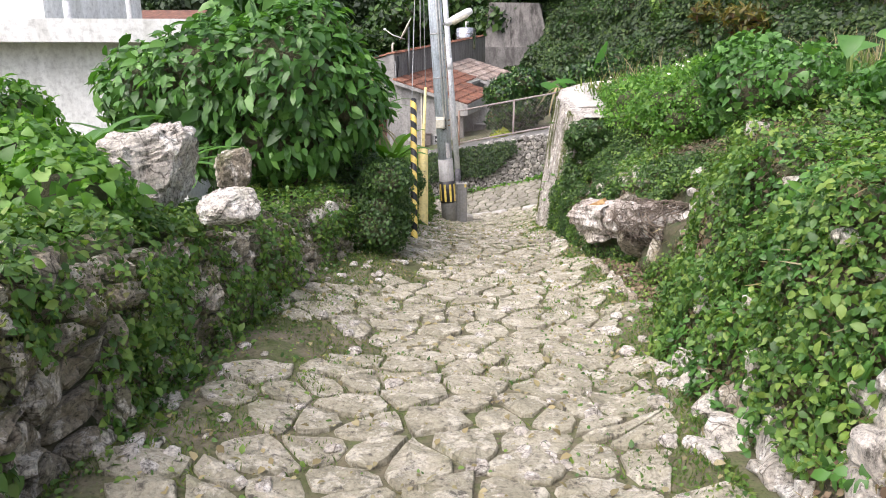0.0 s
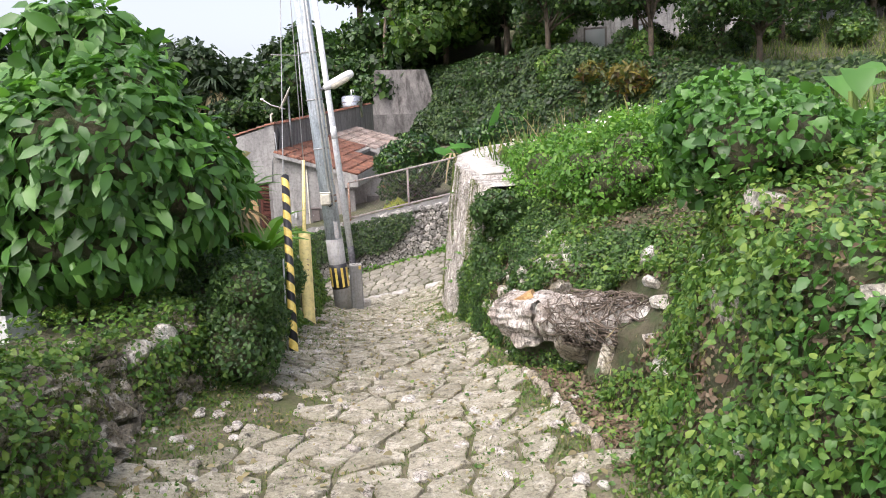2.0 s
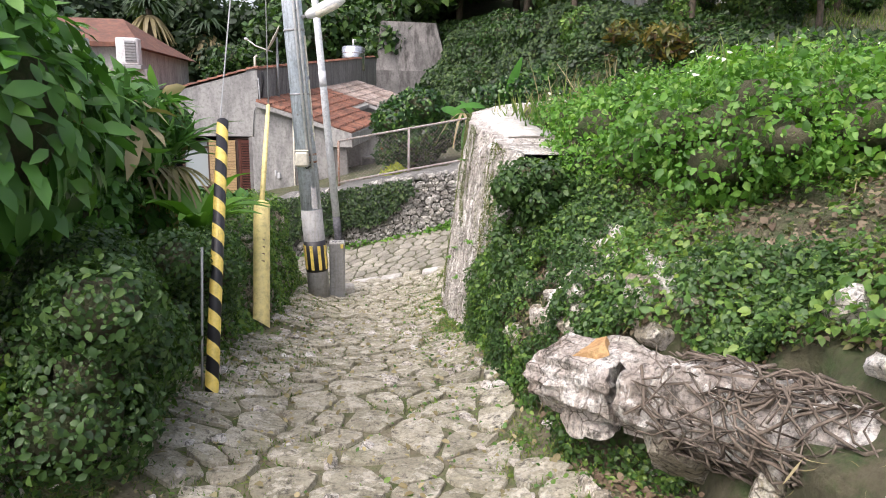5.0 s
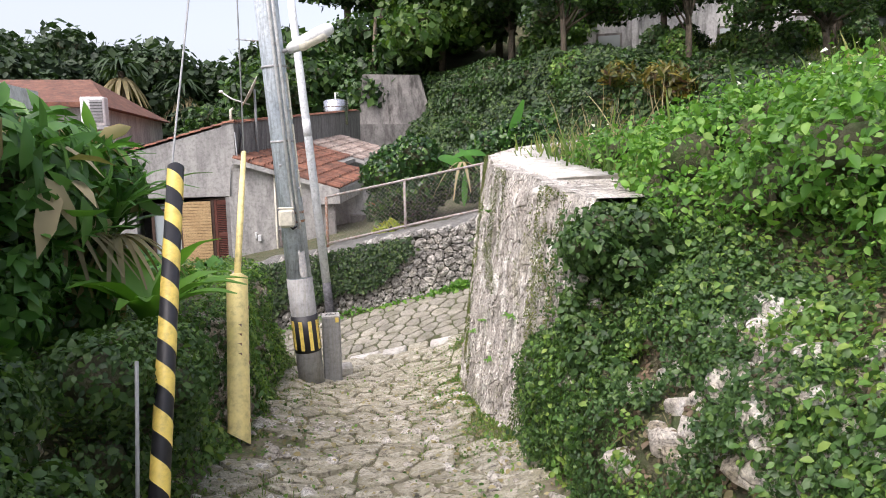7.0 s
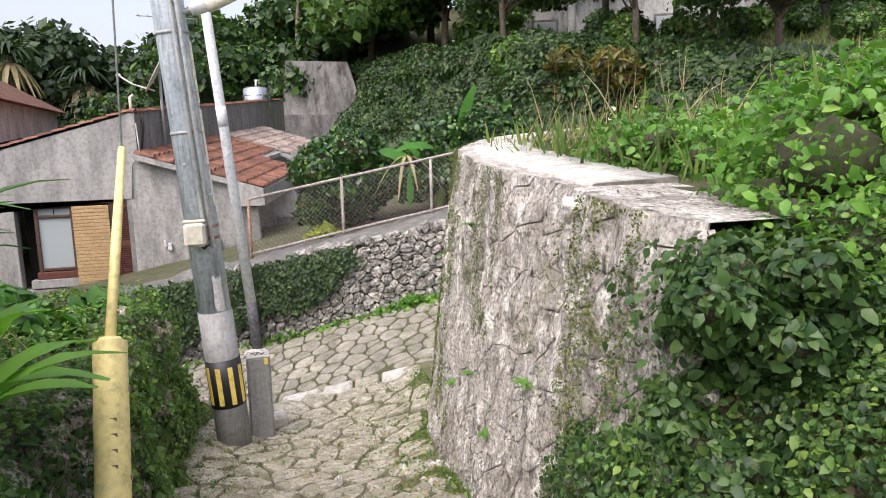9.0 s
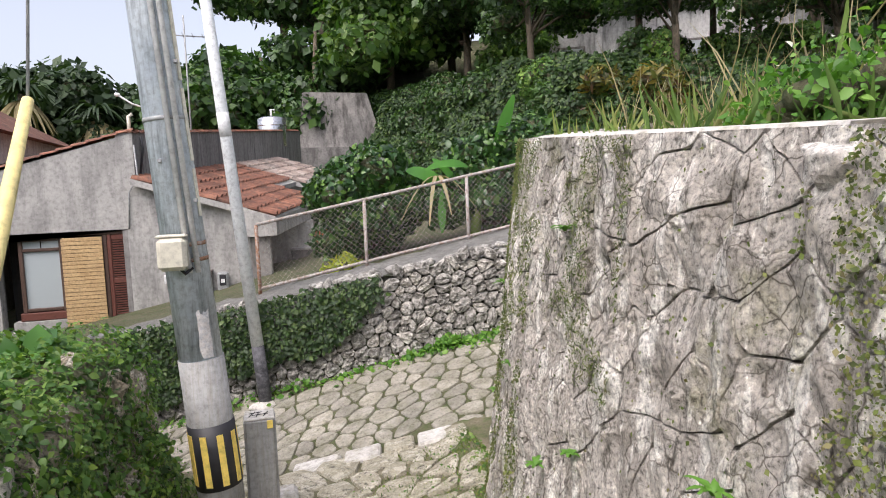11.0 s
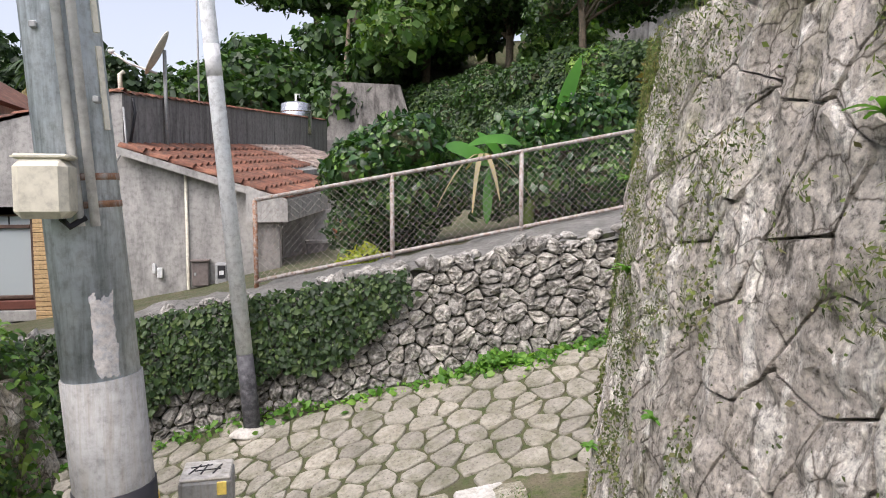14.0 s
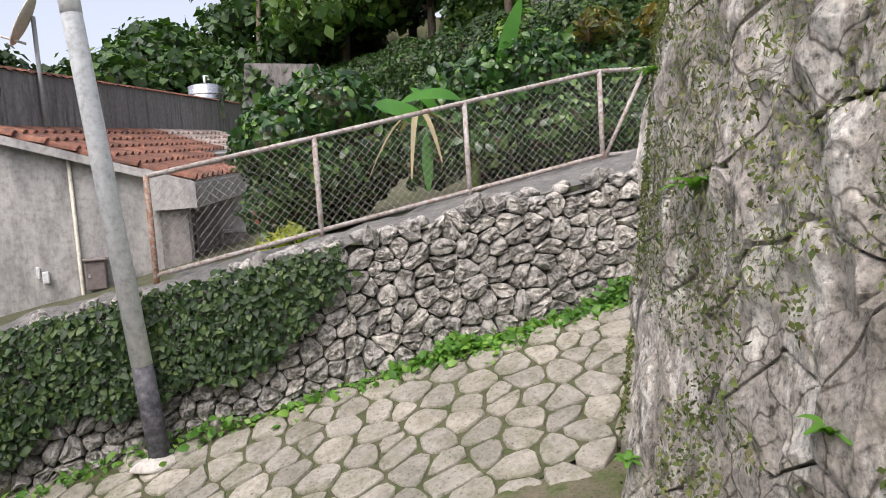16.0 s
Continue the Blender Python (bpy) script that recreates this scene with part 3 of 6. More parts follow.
def rw_top(u):
    x, y, _, _ = rw_foot(u)
    return 1.14 + 0.065 * (y - 2.3) + 0.05 * np.maximum(0, x - 1.5)


def rw_point(u, z, h=0.0):
    x, y, nx, ny = rw_foot(u)
    lean = 0.125 * (z - rw_base(u)) - h
    return np.array([x - nx * lean, y - ny * lean, z + 0 * x])


def rw_relief(q):
    """Unevenness of the wall face, in metres."""
    a = vnoise(q, 1.6, 31, 2)[0] - 0.5
    b = vnoise(np.array(q) * [1, 1, 0.6], 7.0, 32, 2)[0] - 0.5
    c = vnoise(np.array(q) * [1, 1, 0.7], 20.0, 33, 2)[0] - 0.5
    return float(0.1 * a + 0.08 * b + 0.05 * c)


def grid_faces(nu, nv):
    return [(i * nv + j, i * nv + j + 1, (i + 1) * nv + j + 1, (i + 1) * nv + j) for i in range(nu - 1) for j in range(nv - 1)]


_u = np.linspace(0.7, _fine[-1], 130)
_v = []
for u in _u:
    for k in np.linspace(0, 1, 26):
        z = float(rw_base(u) + k * (rw_top(u) - rw_base(u)))
        q = rw_point(u, z)
        _v.append(rw_point(u, z, rw_relief(q) - 0.014))
_n = len(_v)
for u in _u:
    q = rw_point(u, float(rw_top(u)), -0.6)
    _v += [q, q - np.array([0, 0, 0.5])]
_f = grid_faces(130, 26)
_f += [(i * 26 + 25, _n + 2 * i, _n + 2 * i + 2, (i + 1) * 26 + 25) for i in range(129)]
_f += [(_n + 2 * i, _n + 2 * i + 1, _n + 2 * i + 3, _n + 2 * i + 2) for i in range(129)]
wall_right = tagged(obj("wall_right", _v, _f, WALLROCK, None, False), "tall battered retaining wall of grey fitted coral limestone", "wall", "", "structure")
# pale concrete capping along its top
_v, _f = [], []
_cu = np.linspace(1.75, 5.0, 34)
for i, u in enumerate(_cu):
    wob = 0.03 * math.sin(i * 1.7) + 0.02 * math.sin(i * 4.1)
    for h, dz in ((-0.07 + wob, -0.1), (-0.13 + wob, 0.012), (-0.6 - wob, 0.03), (-0.64 - wob, -0.45)):
        _v.append(rw_point(u, float(rw_top(u)), h - 0.02) + np.array([0, 0, dz]))
_f = [(i * 4 + j, i * 4 + j + 1, i * 4 + j + 5, i * 4 + j + 4) for i in range(33) for j in range(3)] + [(0, 1, 2, 3)]
obj("coping", _v, _f, CAPC, wall_right, True, "pale worn concrete capping")

# ---------------------------------------------------------------- wall across the lane
_xs = np.arange(-7, 6.01, 0.1)
_v, _f = [], []
for x in _xs:
    for k in np.linspace(0, 1, 12):
        z = -1.4 + 0.25 * x + k * (wall_top(x) + 1.4 - 0.25 * x)
        _v.append((x, wall_y(x) + 0.09 * k + 0.05 + 0.05 * (float(vnoise((x, 0, z), 3, 2)[0]) - 0.5), z))
_f = [tuple(reversed(q)) for q in grid_faces(len(_xs), 12)]
wall_lane = tagged(obj("wall_lane", _v, _f, DARKJOINT, None, True), "dry-laid grey rubble stone wall along the lane, partly under creeper", "wall", "", "structure")
# mortared slope on top, up to the fence
_v, _n = [], 7
for x in _xs:
    for k in np.linspace(0, 1, _n):
        y0, y1 = wall_y(x) + 0.06, max(10.62, wall_y(x) + 0.5)
        _v.append((x, y0 + k * (y1 - y0), wall_top(x) - 0.03 + 0.06 * math.sin(k * 1.5) + k * (-0.02 + 0.0 * x) + 0.11 * (float(vnoise((x, k * 2, 1), 5, 5)[0]) - 0.5)))
obj("coping", _v, [tuple(reversed(q)) for q in grid_faces(len(_xs), _n)], surface("rough_grey_mortar", [(0.14, 0.14, 0.13), (0.27, 0.26, 0.245)], 3.0, (0.14, 0.14, 0.12), 28, 0.95, 0.9, 0.03, pits=20), wall_lane, True, "rough grey mortar top")

# ---------------------------------------------------------------- banks and left wall
def bank_point(y, s):
    """Right-hand bank: s runs from its foot (0) to its crown (1)."""
    w = smooth((y + 2.6) / 1.2)
    t = [0, 0.2, 0.45, 0.7, 1.0]
    xa, za = np.interp(s, t, [0, 0.16, 0.3, 0.5, 1.7]), np.interp(s, t, [0, 0.4, 1.05, 1.5, 1.75])
    za = za * np.interp(y, [-6.5, -3.6, -2.8], [0.75, 0.85, 1.0])
    shelf = 0.34 * smooth((y + 2.9) / 0.8) * smooth((-0.35 - y) / 0.5)
    xb, zb = np.interp(s, t, [0, 0.1, 0.36, 0.72, 1.7]), np.interp(s, t, [0, 0.5, 0.88, 1.12, 1.5])
    zb = zb * (1 + 0.45 * smooth((y - 0.6) / 1.4))
    g = gp(y) - 0.05
    return xr(y) + shelf + xa + (xb - xa) * w * (1 - 0.5 * shelf), y + 0 * s, g + za + (zb - za) * w


def left_top(y):
    return np.interp(y, [-14, -7, -5.5, -3.5, -2, 0, 2.5, 3.2, 6.6], [1.9, 1.35, 1.18, 0.9, 0.6, 0.45, 0.15, 0.2, 0.12])


def left_point(y, s):
    h = left_top(y) - gp(y)
    t = [0, 0.25, 0.55, 0.7, 1.0]
    return xl(y) - np.interp(s, t, [0, 0.06, 0.16, 0.34, 1.1]), y + 0 * s, gp(y) - 0.05 + h * np.interp(s, t, [0, 0.45, 0.93, 1.02, 1.0])


def bank(fn, y0, y1, name, material, label, flip):
    ys, ss = np.arange(y0, y1, 0.06), np.linspace(0, 1, 34)
    Y, S = np.meshgrid(ys, ss, indexing="ij")
    X, Y2, Z = fn(Y.ravel(), S.ravel())
    P = np.stack([X, Y2, Z], -1)
    k = (vnoise(P, 2.6, 11, 4) - 0.5) * 0.34
    P[:, 0] += k * flip
    P[:, 2] += k * 0.4
    f = grid_faces(len(ys), 34)
    return tagged(obj(name, P, f if flip < 0 else [tuple(reversed(q)) for q in f], material, None, True), label, "bank" if "bank" in name else "wall", "", "structure")


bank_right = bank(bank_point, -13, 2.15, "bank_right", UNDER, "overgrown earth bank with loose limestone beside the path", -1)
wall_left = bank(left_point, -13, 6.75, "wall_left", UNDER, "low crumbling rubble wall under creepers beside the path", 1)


def on_surface(fn, n, y0, y1, s0, s1, flip, mask=None, lift=0.02):
    """Random points and outward normals on a bank."""
    y, s = rng.uniform(y0, y1, n), rng.uniform(s0, s1, n)
    a = np.stack(fn(y, s), -1)
    b = np.stack(fn(y + 0.02, s), -1) - a
    c = np.stack(fn(y, np.minimum(s + 0.02, 1.02)), -1) - np.stack(fn(y, s - 0.02), -1)
    N = unit(np.cross(b, c))
    N *= np.sign(N[:, :1] * flip + 0.3 * N[:, 2:3] + 1e-6)
    k = (vnoise(a, 2.6, 11, 4) - 0.5) * 0.34
    a[:, 0] += k * flip
    a[:, 2] += k * 0.4
    keep = np.ones(n, bool) if mask is None else mask(a)
    return (a + N * lift)[keep], N[keep]

# ---------------------------------------------------------------- poles and stays
def lerp3(a, b, k):
    return tuple(a[i] + (b[i] - a[i]) * k for i in range(3))


def round_part(name, a, b, ra, rb, material, parent, label="", sides=18):
    v, f = tube([a, lerp3(a, b, 0.5), b], [ra, (ra + rb) / 2, rb], sides)
    ob = obj(name, v, f, material, parent, False, label)
    ob.data.polygons.foreach_set("use_smooth", [len(p.vertices) == 4 for p in ob.data.polygons])
    return ob


PF, PT = (-0.49, 6.12, -1.35), (-0.86, 6.12, 3.9)  # foot and a point high on the pole


def on_pole(z):
    return lerp3(PF, PT, (z - PF[2]) / (PT[2] - PF[2]))


pole = thing("utility_pole", "tall leaning blue-grey steel utility pole with striped warning sleeve", "utility pole", at=(0, 0, 0))
round_part("shaft", on_pole(0.02), on_pole(7.0), 0.138, 0.11, STEEL, pole)
round_part("sleeve", on_pole(-1.45), on_pole(0.03), 0.148, 0.146, SLEEVE, pole, "grey lower sleeve of the pole")
band = round_part("warning_band", on_pole(-0.83), on_pole(-0.4), 0.152, 0.152, BLACK, pole, "black band with yellow stripes", 28)
for k in range(9):
    a = 2 * math.pi * k / 9 + 0.2
    c, s = math.cos(a), math.sin(a)
    lo, hi = Vector(on_pole(-0.8)), Vector(on_pole(-0.46))
    t = Vector((-s, c, 0)) * 0.021
    o = Vector((c, s, 0)) * 0.155
    i = Vector((c, s, 0)) * 0.15
    obj("stripe", [lo + o - t, lo + o + t, hi + o + t, hi + o - t, lo + i - t, lo + i + t, hi + i + t, hi + i - t], [(0, 1, 2, 3), (0, 4, 5, 1), (3, 2, 6, 7), (0, 3, 7, 4), (1, 5, 6, 2)], YELLOW, band, False, "yellow stripe")
for z in (0.76, 0.66, 1.55, 2.35, 3.1):
    round_part("clamp", on_pole(z), on_pole(z + 0.025), 0.138, 0.138, GREYP if z > 1 else RUST, pole, "steel strap")
for dx in (0.0, 0.05):
    a, b = Vector(on_pole(0.6)), Vector(on_pole(6.5))
    off = Vector((0.025 + dx, -0.145, 0))
    v, f = tube([a + off, b + off + Vector((0, 0.03, 0))], 0.017, 8)
    obj("conduit", v, f, WHITE, pole, True, "white cable conduit")
for z0, z1 in ((0.95, 1.25), (1.3, 1.75), (1.8, 2.3)):
    a, b = Vector(on_pole(z0)), Vector(on_pole(z1))
    off = Vector((0.125, -0.05, 0))
    v, f = tube([a + off, b + off], 0.014, 4)
    obj("cover_strip", v, f, CREAM, pole, False, "peeling cream strip")
jb = part("junction_box", block((-0.085, -0.09, -0.1), (0.085, 0.06, 0.1), 0.025), CREAM, pole, "cream junction box with a sloped lid")
jb.location = Vector(on_pole(0.73)) + Vector((-0.05, -0.2, 0))
part("lid", block((-0.09, -0.075, 0.1), (0.09, 0.05, 0.118), 0.012), CREAM, jb)
v, f = tube([(0.04, 0, -0.1), (0.06, 0.02, -0.13), (0.1, 0.06, -0.1)], 0.012, 6)
obj("cable", v, f, BLACK, jb, True)
for z, a in ((1.05, 0.5), (1.9, 2.6), (2.6, 0.9), (1.3, 3.3)):
    b = part("step_bolt", block((-0.012, -0.02, -0.012), (0.012, 0.02, 0.012), 0.004), GREYP, pole)
    p = Vector(on_pole(z))
    b.location = p + Vector((0.12 * math.sin(a * 3), -0.12, 0))
# torn sticker patch
_v = []
for j in range(57):
    for i in range(29):
        z, ang = 0.2 + 0.18 * (j - 28) / 28, -1.15 + 0.34 * (i - 14) / 14
        p = Vector(on_pole(z))
        _v.append(p + Vector((0.1415 * math.cos(ang), 0.1415 * math.sin(ang), 0)))
_q = np.array([(i / 14, j / 14, 0.0) for j in range(56) for i in range(28)])
_k = 0.5 * (vnoise(_q, 2.0, 3, 4) - 0.5) + np.maximum(np.abs(_q[:, 0] - 1.0), np.abs(_q[:, 1] - 2.0) / 2.0) < 0.84
_f = [(j * 29 + i, j * 29 + i + 1, j * 29 + i + 30, j * 29 + i + 29) for j in range(56) for i in range(28) if _k[j * 28 + i]]
obj("torn_sticker", _v, _f, surface("torn_paper_residue", [(0.4, 0.38, 0.36), (0.7, 0.68, 0.65)], 14, (0.4, 0.42, 0.45), 50, 0.9, 0.5, 0.004), pole, False, "torn whitish sticker residue")

lamp = thing("street_lamp", "long white street lamp head bracketed to the steel pole", "street lamp")
a, b = Vector(on_pole(2.5)) + Vector((0.1, -0.08, 0)), Vector((-0.1, 6.0, 2.78))
_d = b - a
v, f = tube([a + _d * k for k in (0.12, 0.2, 0.5, 0.85, 0.97, 1.0)], [0.04, 0.062, 0.075, 0.075, 0.055, 0.02], 12)
obj("lamp_head", [(p[0], p[1], p[2]) for p in v], f, WHITE, lamp, True)
v, f = tube([a + _d * k + Vector((0.01, -0.02, -0.035)) for k in (0.3, 0.35, 0.8, 0.85)], [0.02, 0.055, 0.055, 0.02], 10)
obj("diffuser", v, f, CREAM, lamp, True, "frosted lamp cover")
v, f = tube([Vector(on_pole(2.5)), a + _d * 0.14], 0.022, 8)
obj("bracket", v, f, GREYP, lamp, True)

post2 = thing("slim_pole", "slim leaning pale steel pole with a blackened foot", "pole")
A2, B2 = (-0.2, 9.35, -1.32), (-0.62, 9.35, 3.9)
p2 = lambda z: lerp3(A2, B2, (z - A2[2]) / (B2[2] - A2[2]))
round_part("shaft", p2(-0.62), p2(6.0), 0.07, 0.055, POLEW, post2)
round_part("foot", p2(-1.4), p2(-0.62), 0.074, 0.0705, SOOT, post2, "blackened foot of the pole")
round_part("label_plate", p2(1.72), p2(1.98), 0.0665, 0.066, WHITE, post2, "white label wrapped round the pole")
obj("concrete_pad", *lump((-0.22, 9.3, -1.31), (0.17, 0.13, 0.05), 5, 0.2), CAPC, post2, True, "small pale concrete pad")

guard1 = thing("striped_stay_guard", "black and yellow spirally striped tube over a stay wire", "stay guard")
T0, T1 = Vector((-1.02, 0.78, -0.3)), Vector((-1.055, 1.98, 1.335))
_ax = (T1 - T0).normalized()
_e1 = _ax.cross(Vector((0, 1, 0))).normalized()
_e2 = _ax.cross(_e1)
_n, _len, _turns = 20, (T1 - T0).length, 10
_pitch, _m = _len / _turns, 8 * (_turns + 1)
_vs = [T0 + _ax * min(_len, max(0.0, _pitch * (j / 8 - i / _n))) + 0.042 * (math.cos(2 * math.pi * i / _n) * _e1 + math.sin(2 * math.pi * i / _n) * _e2) for j in range(_m + 1) for i in range(_n + 1)]
v, f = tube([T0, lerp3(T0, T1, 0.5), T1], 0.0405, 20)
obj("black_tube", v, f, BLACK, guard1, True, "black plastic tube")
fs = [(j * (_n + 1) + i, j * (_n + 1) + i + 1, (j + 1) * (_n + 1) + i + 1, (j + 1) * (_n + 1) + i) for j in range(_m) for i in range(_n) if (j // 4) % 2 and 0 < j / 8 - (i - 1) / _n and j / 8 - i / _n < _turns]
obj("yellow_stripe", _vs, fs, YELLOW, guard1, True, "spiral yellow stripe")
v, f = tube([T1 - _ax * 0.05, T1 + _ax * 0.01], [0.04, 0.03], 16)
obj("end_cap", v, f, BLACK, guard1, True)
v, f = tube([T0 + Vector((-0.06, 0.02, -0.06)), T0 + Vector((-0.05, 0.25, 0.9))], 0.008, 6)
obj("anchor_rod", v, f, GREYP, guard1, True, "grey anchor rod beside the tube")
v, f = tube([T1 - _ax * 0.6, T1 + Vector((-0.02, 0.04, 0.05)), T1 + (Vector(on_pole(6.4)) - T1) * 1.0], 0.006, 6)
obj("stay_wire", v, f, GREYP, guard1, True, "steel stay wire up to the pole")

guard2 = thing("yellow_stay_guard", "faded yellow half-open plastic guard on a stay wire", "stay guard")
G0, G1, G2 = Vector((-0.96, 3.02, -0.56)), Vector((-0.965, 3.5, 0.5)), Vector((-0.935, 4.22, 1.43))
_d = (G1 - G0).normalized()
_s1 = _d.cross(Vector((0, 1, 0))).normalized()
_s2 = _d.cross(_s1)
_v, _f, _n = [], [], 15
for j, k in enumerate((0, 0.05, 0.5, 0.96, 1.0)):
    for i in range(_n):
        a = math.pi * (-0.12 + 1.24 * i / (_n - 1))
        for r in (0.078, 0.072):
            p = G0 + (G1 - G0) * k - _s2 * 0.0 + r * (math.cos(a) * _s1 + math.sin(a) * _s2)
            if j == 0:
                p = p + Vector((0, 0, 0.05 * math.cos(a)))
            _v.append(p)
for j in range(4):
    for i in range(_n - 1):
        o, q = (j * _n + i) * 2, ((j + 1) * _n + i) * 2
        _f += [(o, o + 2, q + 2, q), (o + 1, q + 1, q + 3, o + 3)]
obj("shell", _v, _f, YELLOWP, guard2, True, "wide pale yellow plastic shell")
v, f = tube([G1 - _d * 0.02, G1 + _d * 0.02], [0.07, 0.05], 14)
obj("shell_top", v, f, YELLOWP, guard2, True)
v, f = tube([G1, G1 + (G2 - G1) * 0.5, G2], [0.026, 0.026, 0.02], 12)
obj("slim_cover", v, f, YELLOWP, guard2, True, "slim pale yellow wire cover")
v, f = tube([G0 + Vector((-0.0, -0.1, -0.22)), G1], 0.01, 6)
obj("anchor_rod", v, f, GREYP, guard2, True)
v, f = tube([G2, Vector(on_pole(6.6))], 0.006, 6)
obj("stay_wire", v, f, GREYP, guard2, True)
for k in (0.1, 0.45, 0.8):
    p = G0 + (G1 - G0) * k - _s1 * 0.078
    b = part("clip", block((-0.006, -0.012, -0.012), (0.006, 0.012, 0.012), 0.003), RUST, guard2)
    b.location = p
for k in range(4):
    p = G0 + (G1 - G0) * (0.52 + 0.06 * k)
    bb = part("faded_mark", block((-0.012 - 0.004 * (k % 2), -0.001, -0.016), (0.016, 0.001, 0.014), 0), RUST, guard2, "faded unreadable lettering")
    bb.location = p + Vector((0.02, -0.078, 0))

marker = thing("concrete_marker_block", "stubby concrete block with black scrawl on its top", "concrete block")
part("block", block((-0.11, -0.1, -0.95), (0.11, 0.12, -0.0), 0.02), SLEEVE, marker).location = (-0.25, 6.42, -0.5)
part("top_face", block((-0.105, -0.095, -0.01), (0.105, 0.115, 0.006), 0.006), CAPC, marker, "pale top face").location = (-0.25, 6.42, -0.5)
for k, (a, b) in enumerate((((-0.07, 0.03), (0.02, 0.05)), ((-0.05, -0.01), (0.06, 0.0)), ((0.0, 0.06), (-0.02, -0.05)), ((0.06, 0.05), (0.03, -0.05)), ((-0.07, -0.04), (-0.03, 0.06)))):
    v, f = tube([(-0.25 + a[0], 6.42 + a[1], -0.493), (-0.25 + b[0], 6.42 + b[1], -0.493)], 0.004, 4)
    obj("scrawl", v, f, INK, marker, False, "black scrawl")
part("tag", block((-0.02, -0.006, -0.03), (0.02, 0.0, 0.03), 0.003), YELLOW, marker, "small yellow tag").location = (-0.18, 6.317, -0.54)

# ---------------------------------------------------------------- fence
fence = thing("chain_link_fence", "rusting pipe fence with drooping chain-link mesh on the stone wall", "fence")
FX = [-0.19, 1.2, 2.6, 4.0, 5.3, 6.6]
fy = lambda x: 10.42 - 0.06 * max(0, x - 1.2)
fz = lambda x: 0.0 + 0.186 * (x - 1.2) if x < 4.01 else 0.52 + 0.03 * (x - 4.0)
for i, x in enumerate(FX):
    v, f = tube([(x, fy(x), fz(x) - 0.25), (x, fy(x), fz(x) + 0.96)], 0.024, 10)
    obj("post", v, f, RUST if i == 0 else RAIL, fence, True)
for nm, dz in (("top_rail", 0.96), ("bottom_rail", 0.14)):
    v, f = tube([(x, fy(x), fz(x) + dz) for x in FX], 0.022, 10)
    obj(nm, v, f, RAIL, fence, True)
v, f = tube([(4.0, fy(4) - 0.02, fz(4) + 0.1), (4.5, fy(4.5), fz(4) + 0.96)], 0.02, 8)
obj("brace", v, f, RAIL, fence, True)
_p = []
for i in range(-16, 110):
    for sgn in (1, -1):
        pts = []
        x0 = FX[0] + i * 0.075
        for k in range(13):
            h = 0.14 + 0.82 * k / 12
            x = x0 + sgn * (h - 0.14) * 1.0 + (0.82 if sgn < 0 else 0)
            if FX[0] <= x <= FX[-1]:
                pts.append((x, fy(x) + 0.012 * sgn, fz(x) + h))
        if len(pts) > 1:
            _p.append(tube([pts[0], pts[-1]], 0.0016, 3, False))
tagged(obj("wire_mesh", *merged(_p), RAIL, fence), "thin rusty wire mesh", kind="stuff")

# ---------------------------------------------------------------- grey house
house = thing("grey_house", "grey rendered house with red clay tile roofs and a louvred door", "house")
HX0, HY = -2.0, 13.3
bx = lambda y: HX0 + 0.296 * (y - HY)   # side wall of the main block


def prism(name, base, top, material, parent, label="", thick=0.0):
    """Solid between two rings of corners."""
    n = len(base)
    return obj(name, list(base) + list(top), [tuple(range(n))[::-1], tuple(range(n, 2 * n))] + [(i, (i + 1) % n, n + (i + 1) % n, n + i) for i in range(n)], material, parent, False, label)


def pane(name, x0, x1, z0, z1, y0, y1, material, parent, label="", bevel=0.008):
    return part(name, block((x0, y0, z0), (x1, y1, z1), bevel), material, parent, label)


gable = lambda x: 2.14 + 0.285 * (min(x, HX0) - HX0)
# front wall with its wide opening: above, left, between
prism("wall", [(-9, HY, 0.62), (HX0, HY, 0.62), (HX0, HY + 0.25, 0.62), (-9, HY + 0.25, 0.62)], [(-9, HY, gable(-9)), (HX0, HY, 2.14), (HX0, HY + 0.25, 2.14), (-9, HY + 0.25, gable(-9))], CONC, house)
prism("wall", [(-9, HY, -2.6), (-4.05, HY, -2.6), (-4.05, HY + 0.25, -2.6), (-9, HY + 0.25, -2.6)], [(-9, HY, 0.62), (-4.05, HY, 0.62), (-4.05, HY + 0.25, 0.62), (-9, HY + 0.25, 0.62)], CONC, house)
# lean-to front: sloping top down to the eave
prism("wall", [(-2.17, HY - 0.003, -2.4), (0.05, HY - 0.003, -2.4), (0.05, HY + 0.25, -2.4), (-2.17, HY + 0.25, -2.4)], [(-2.17, HY - 0.003, 1.40), (0.05, HY - 0.003, 0.64), (0.05, HY + 0.25, 0.64), (-2.17, HY + 0.25, 1.40)], CONC, house)
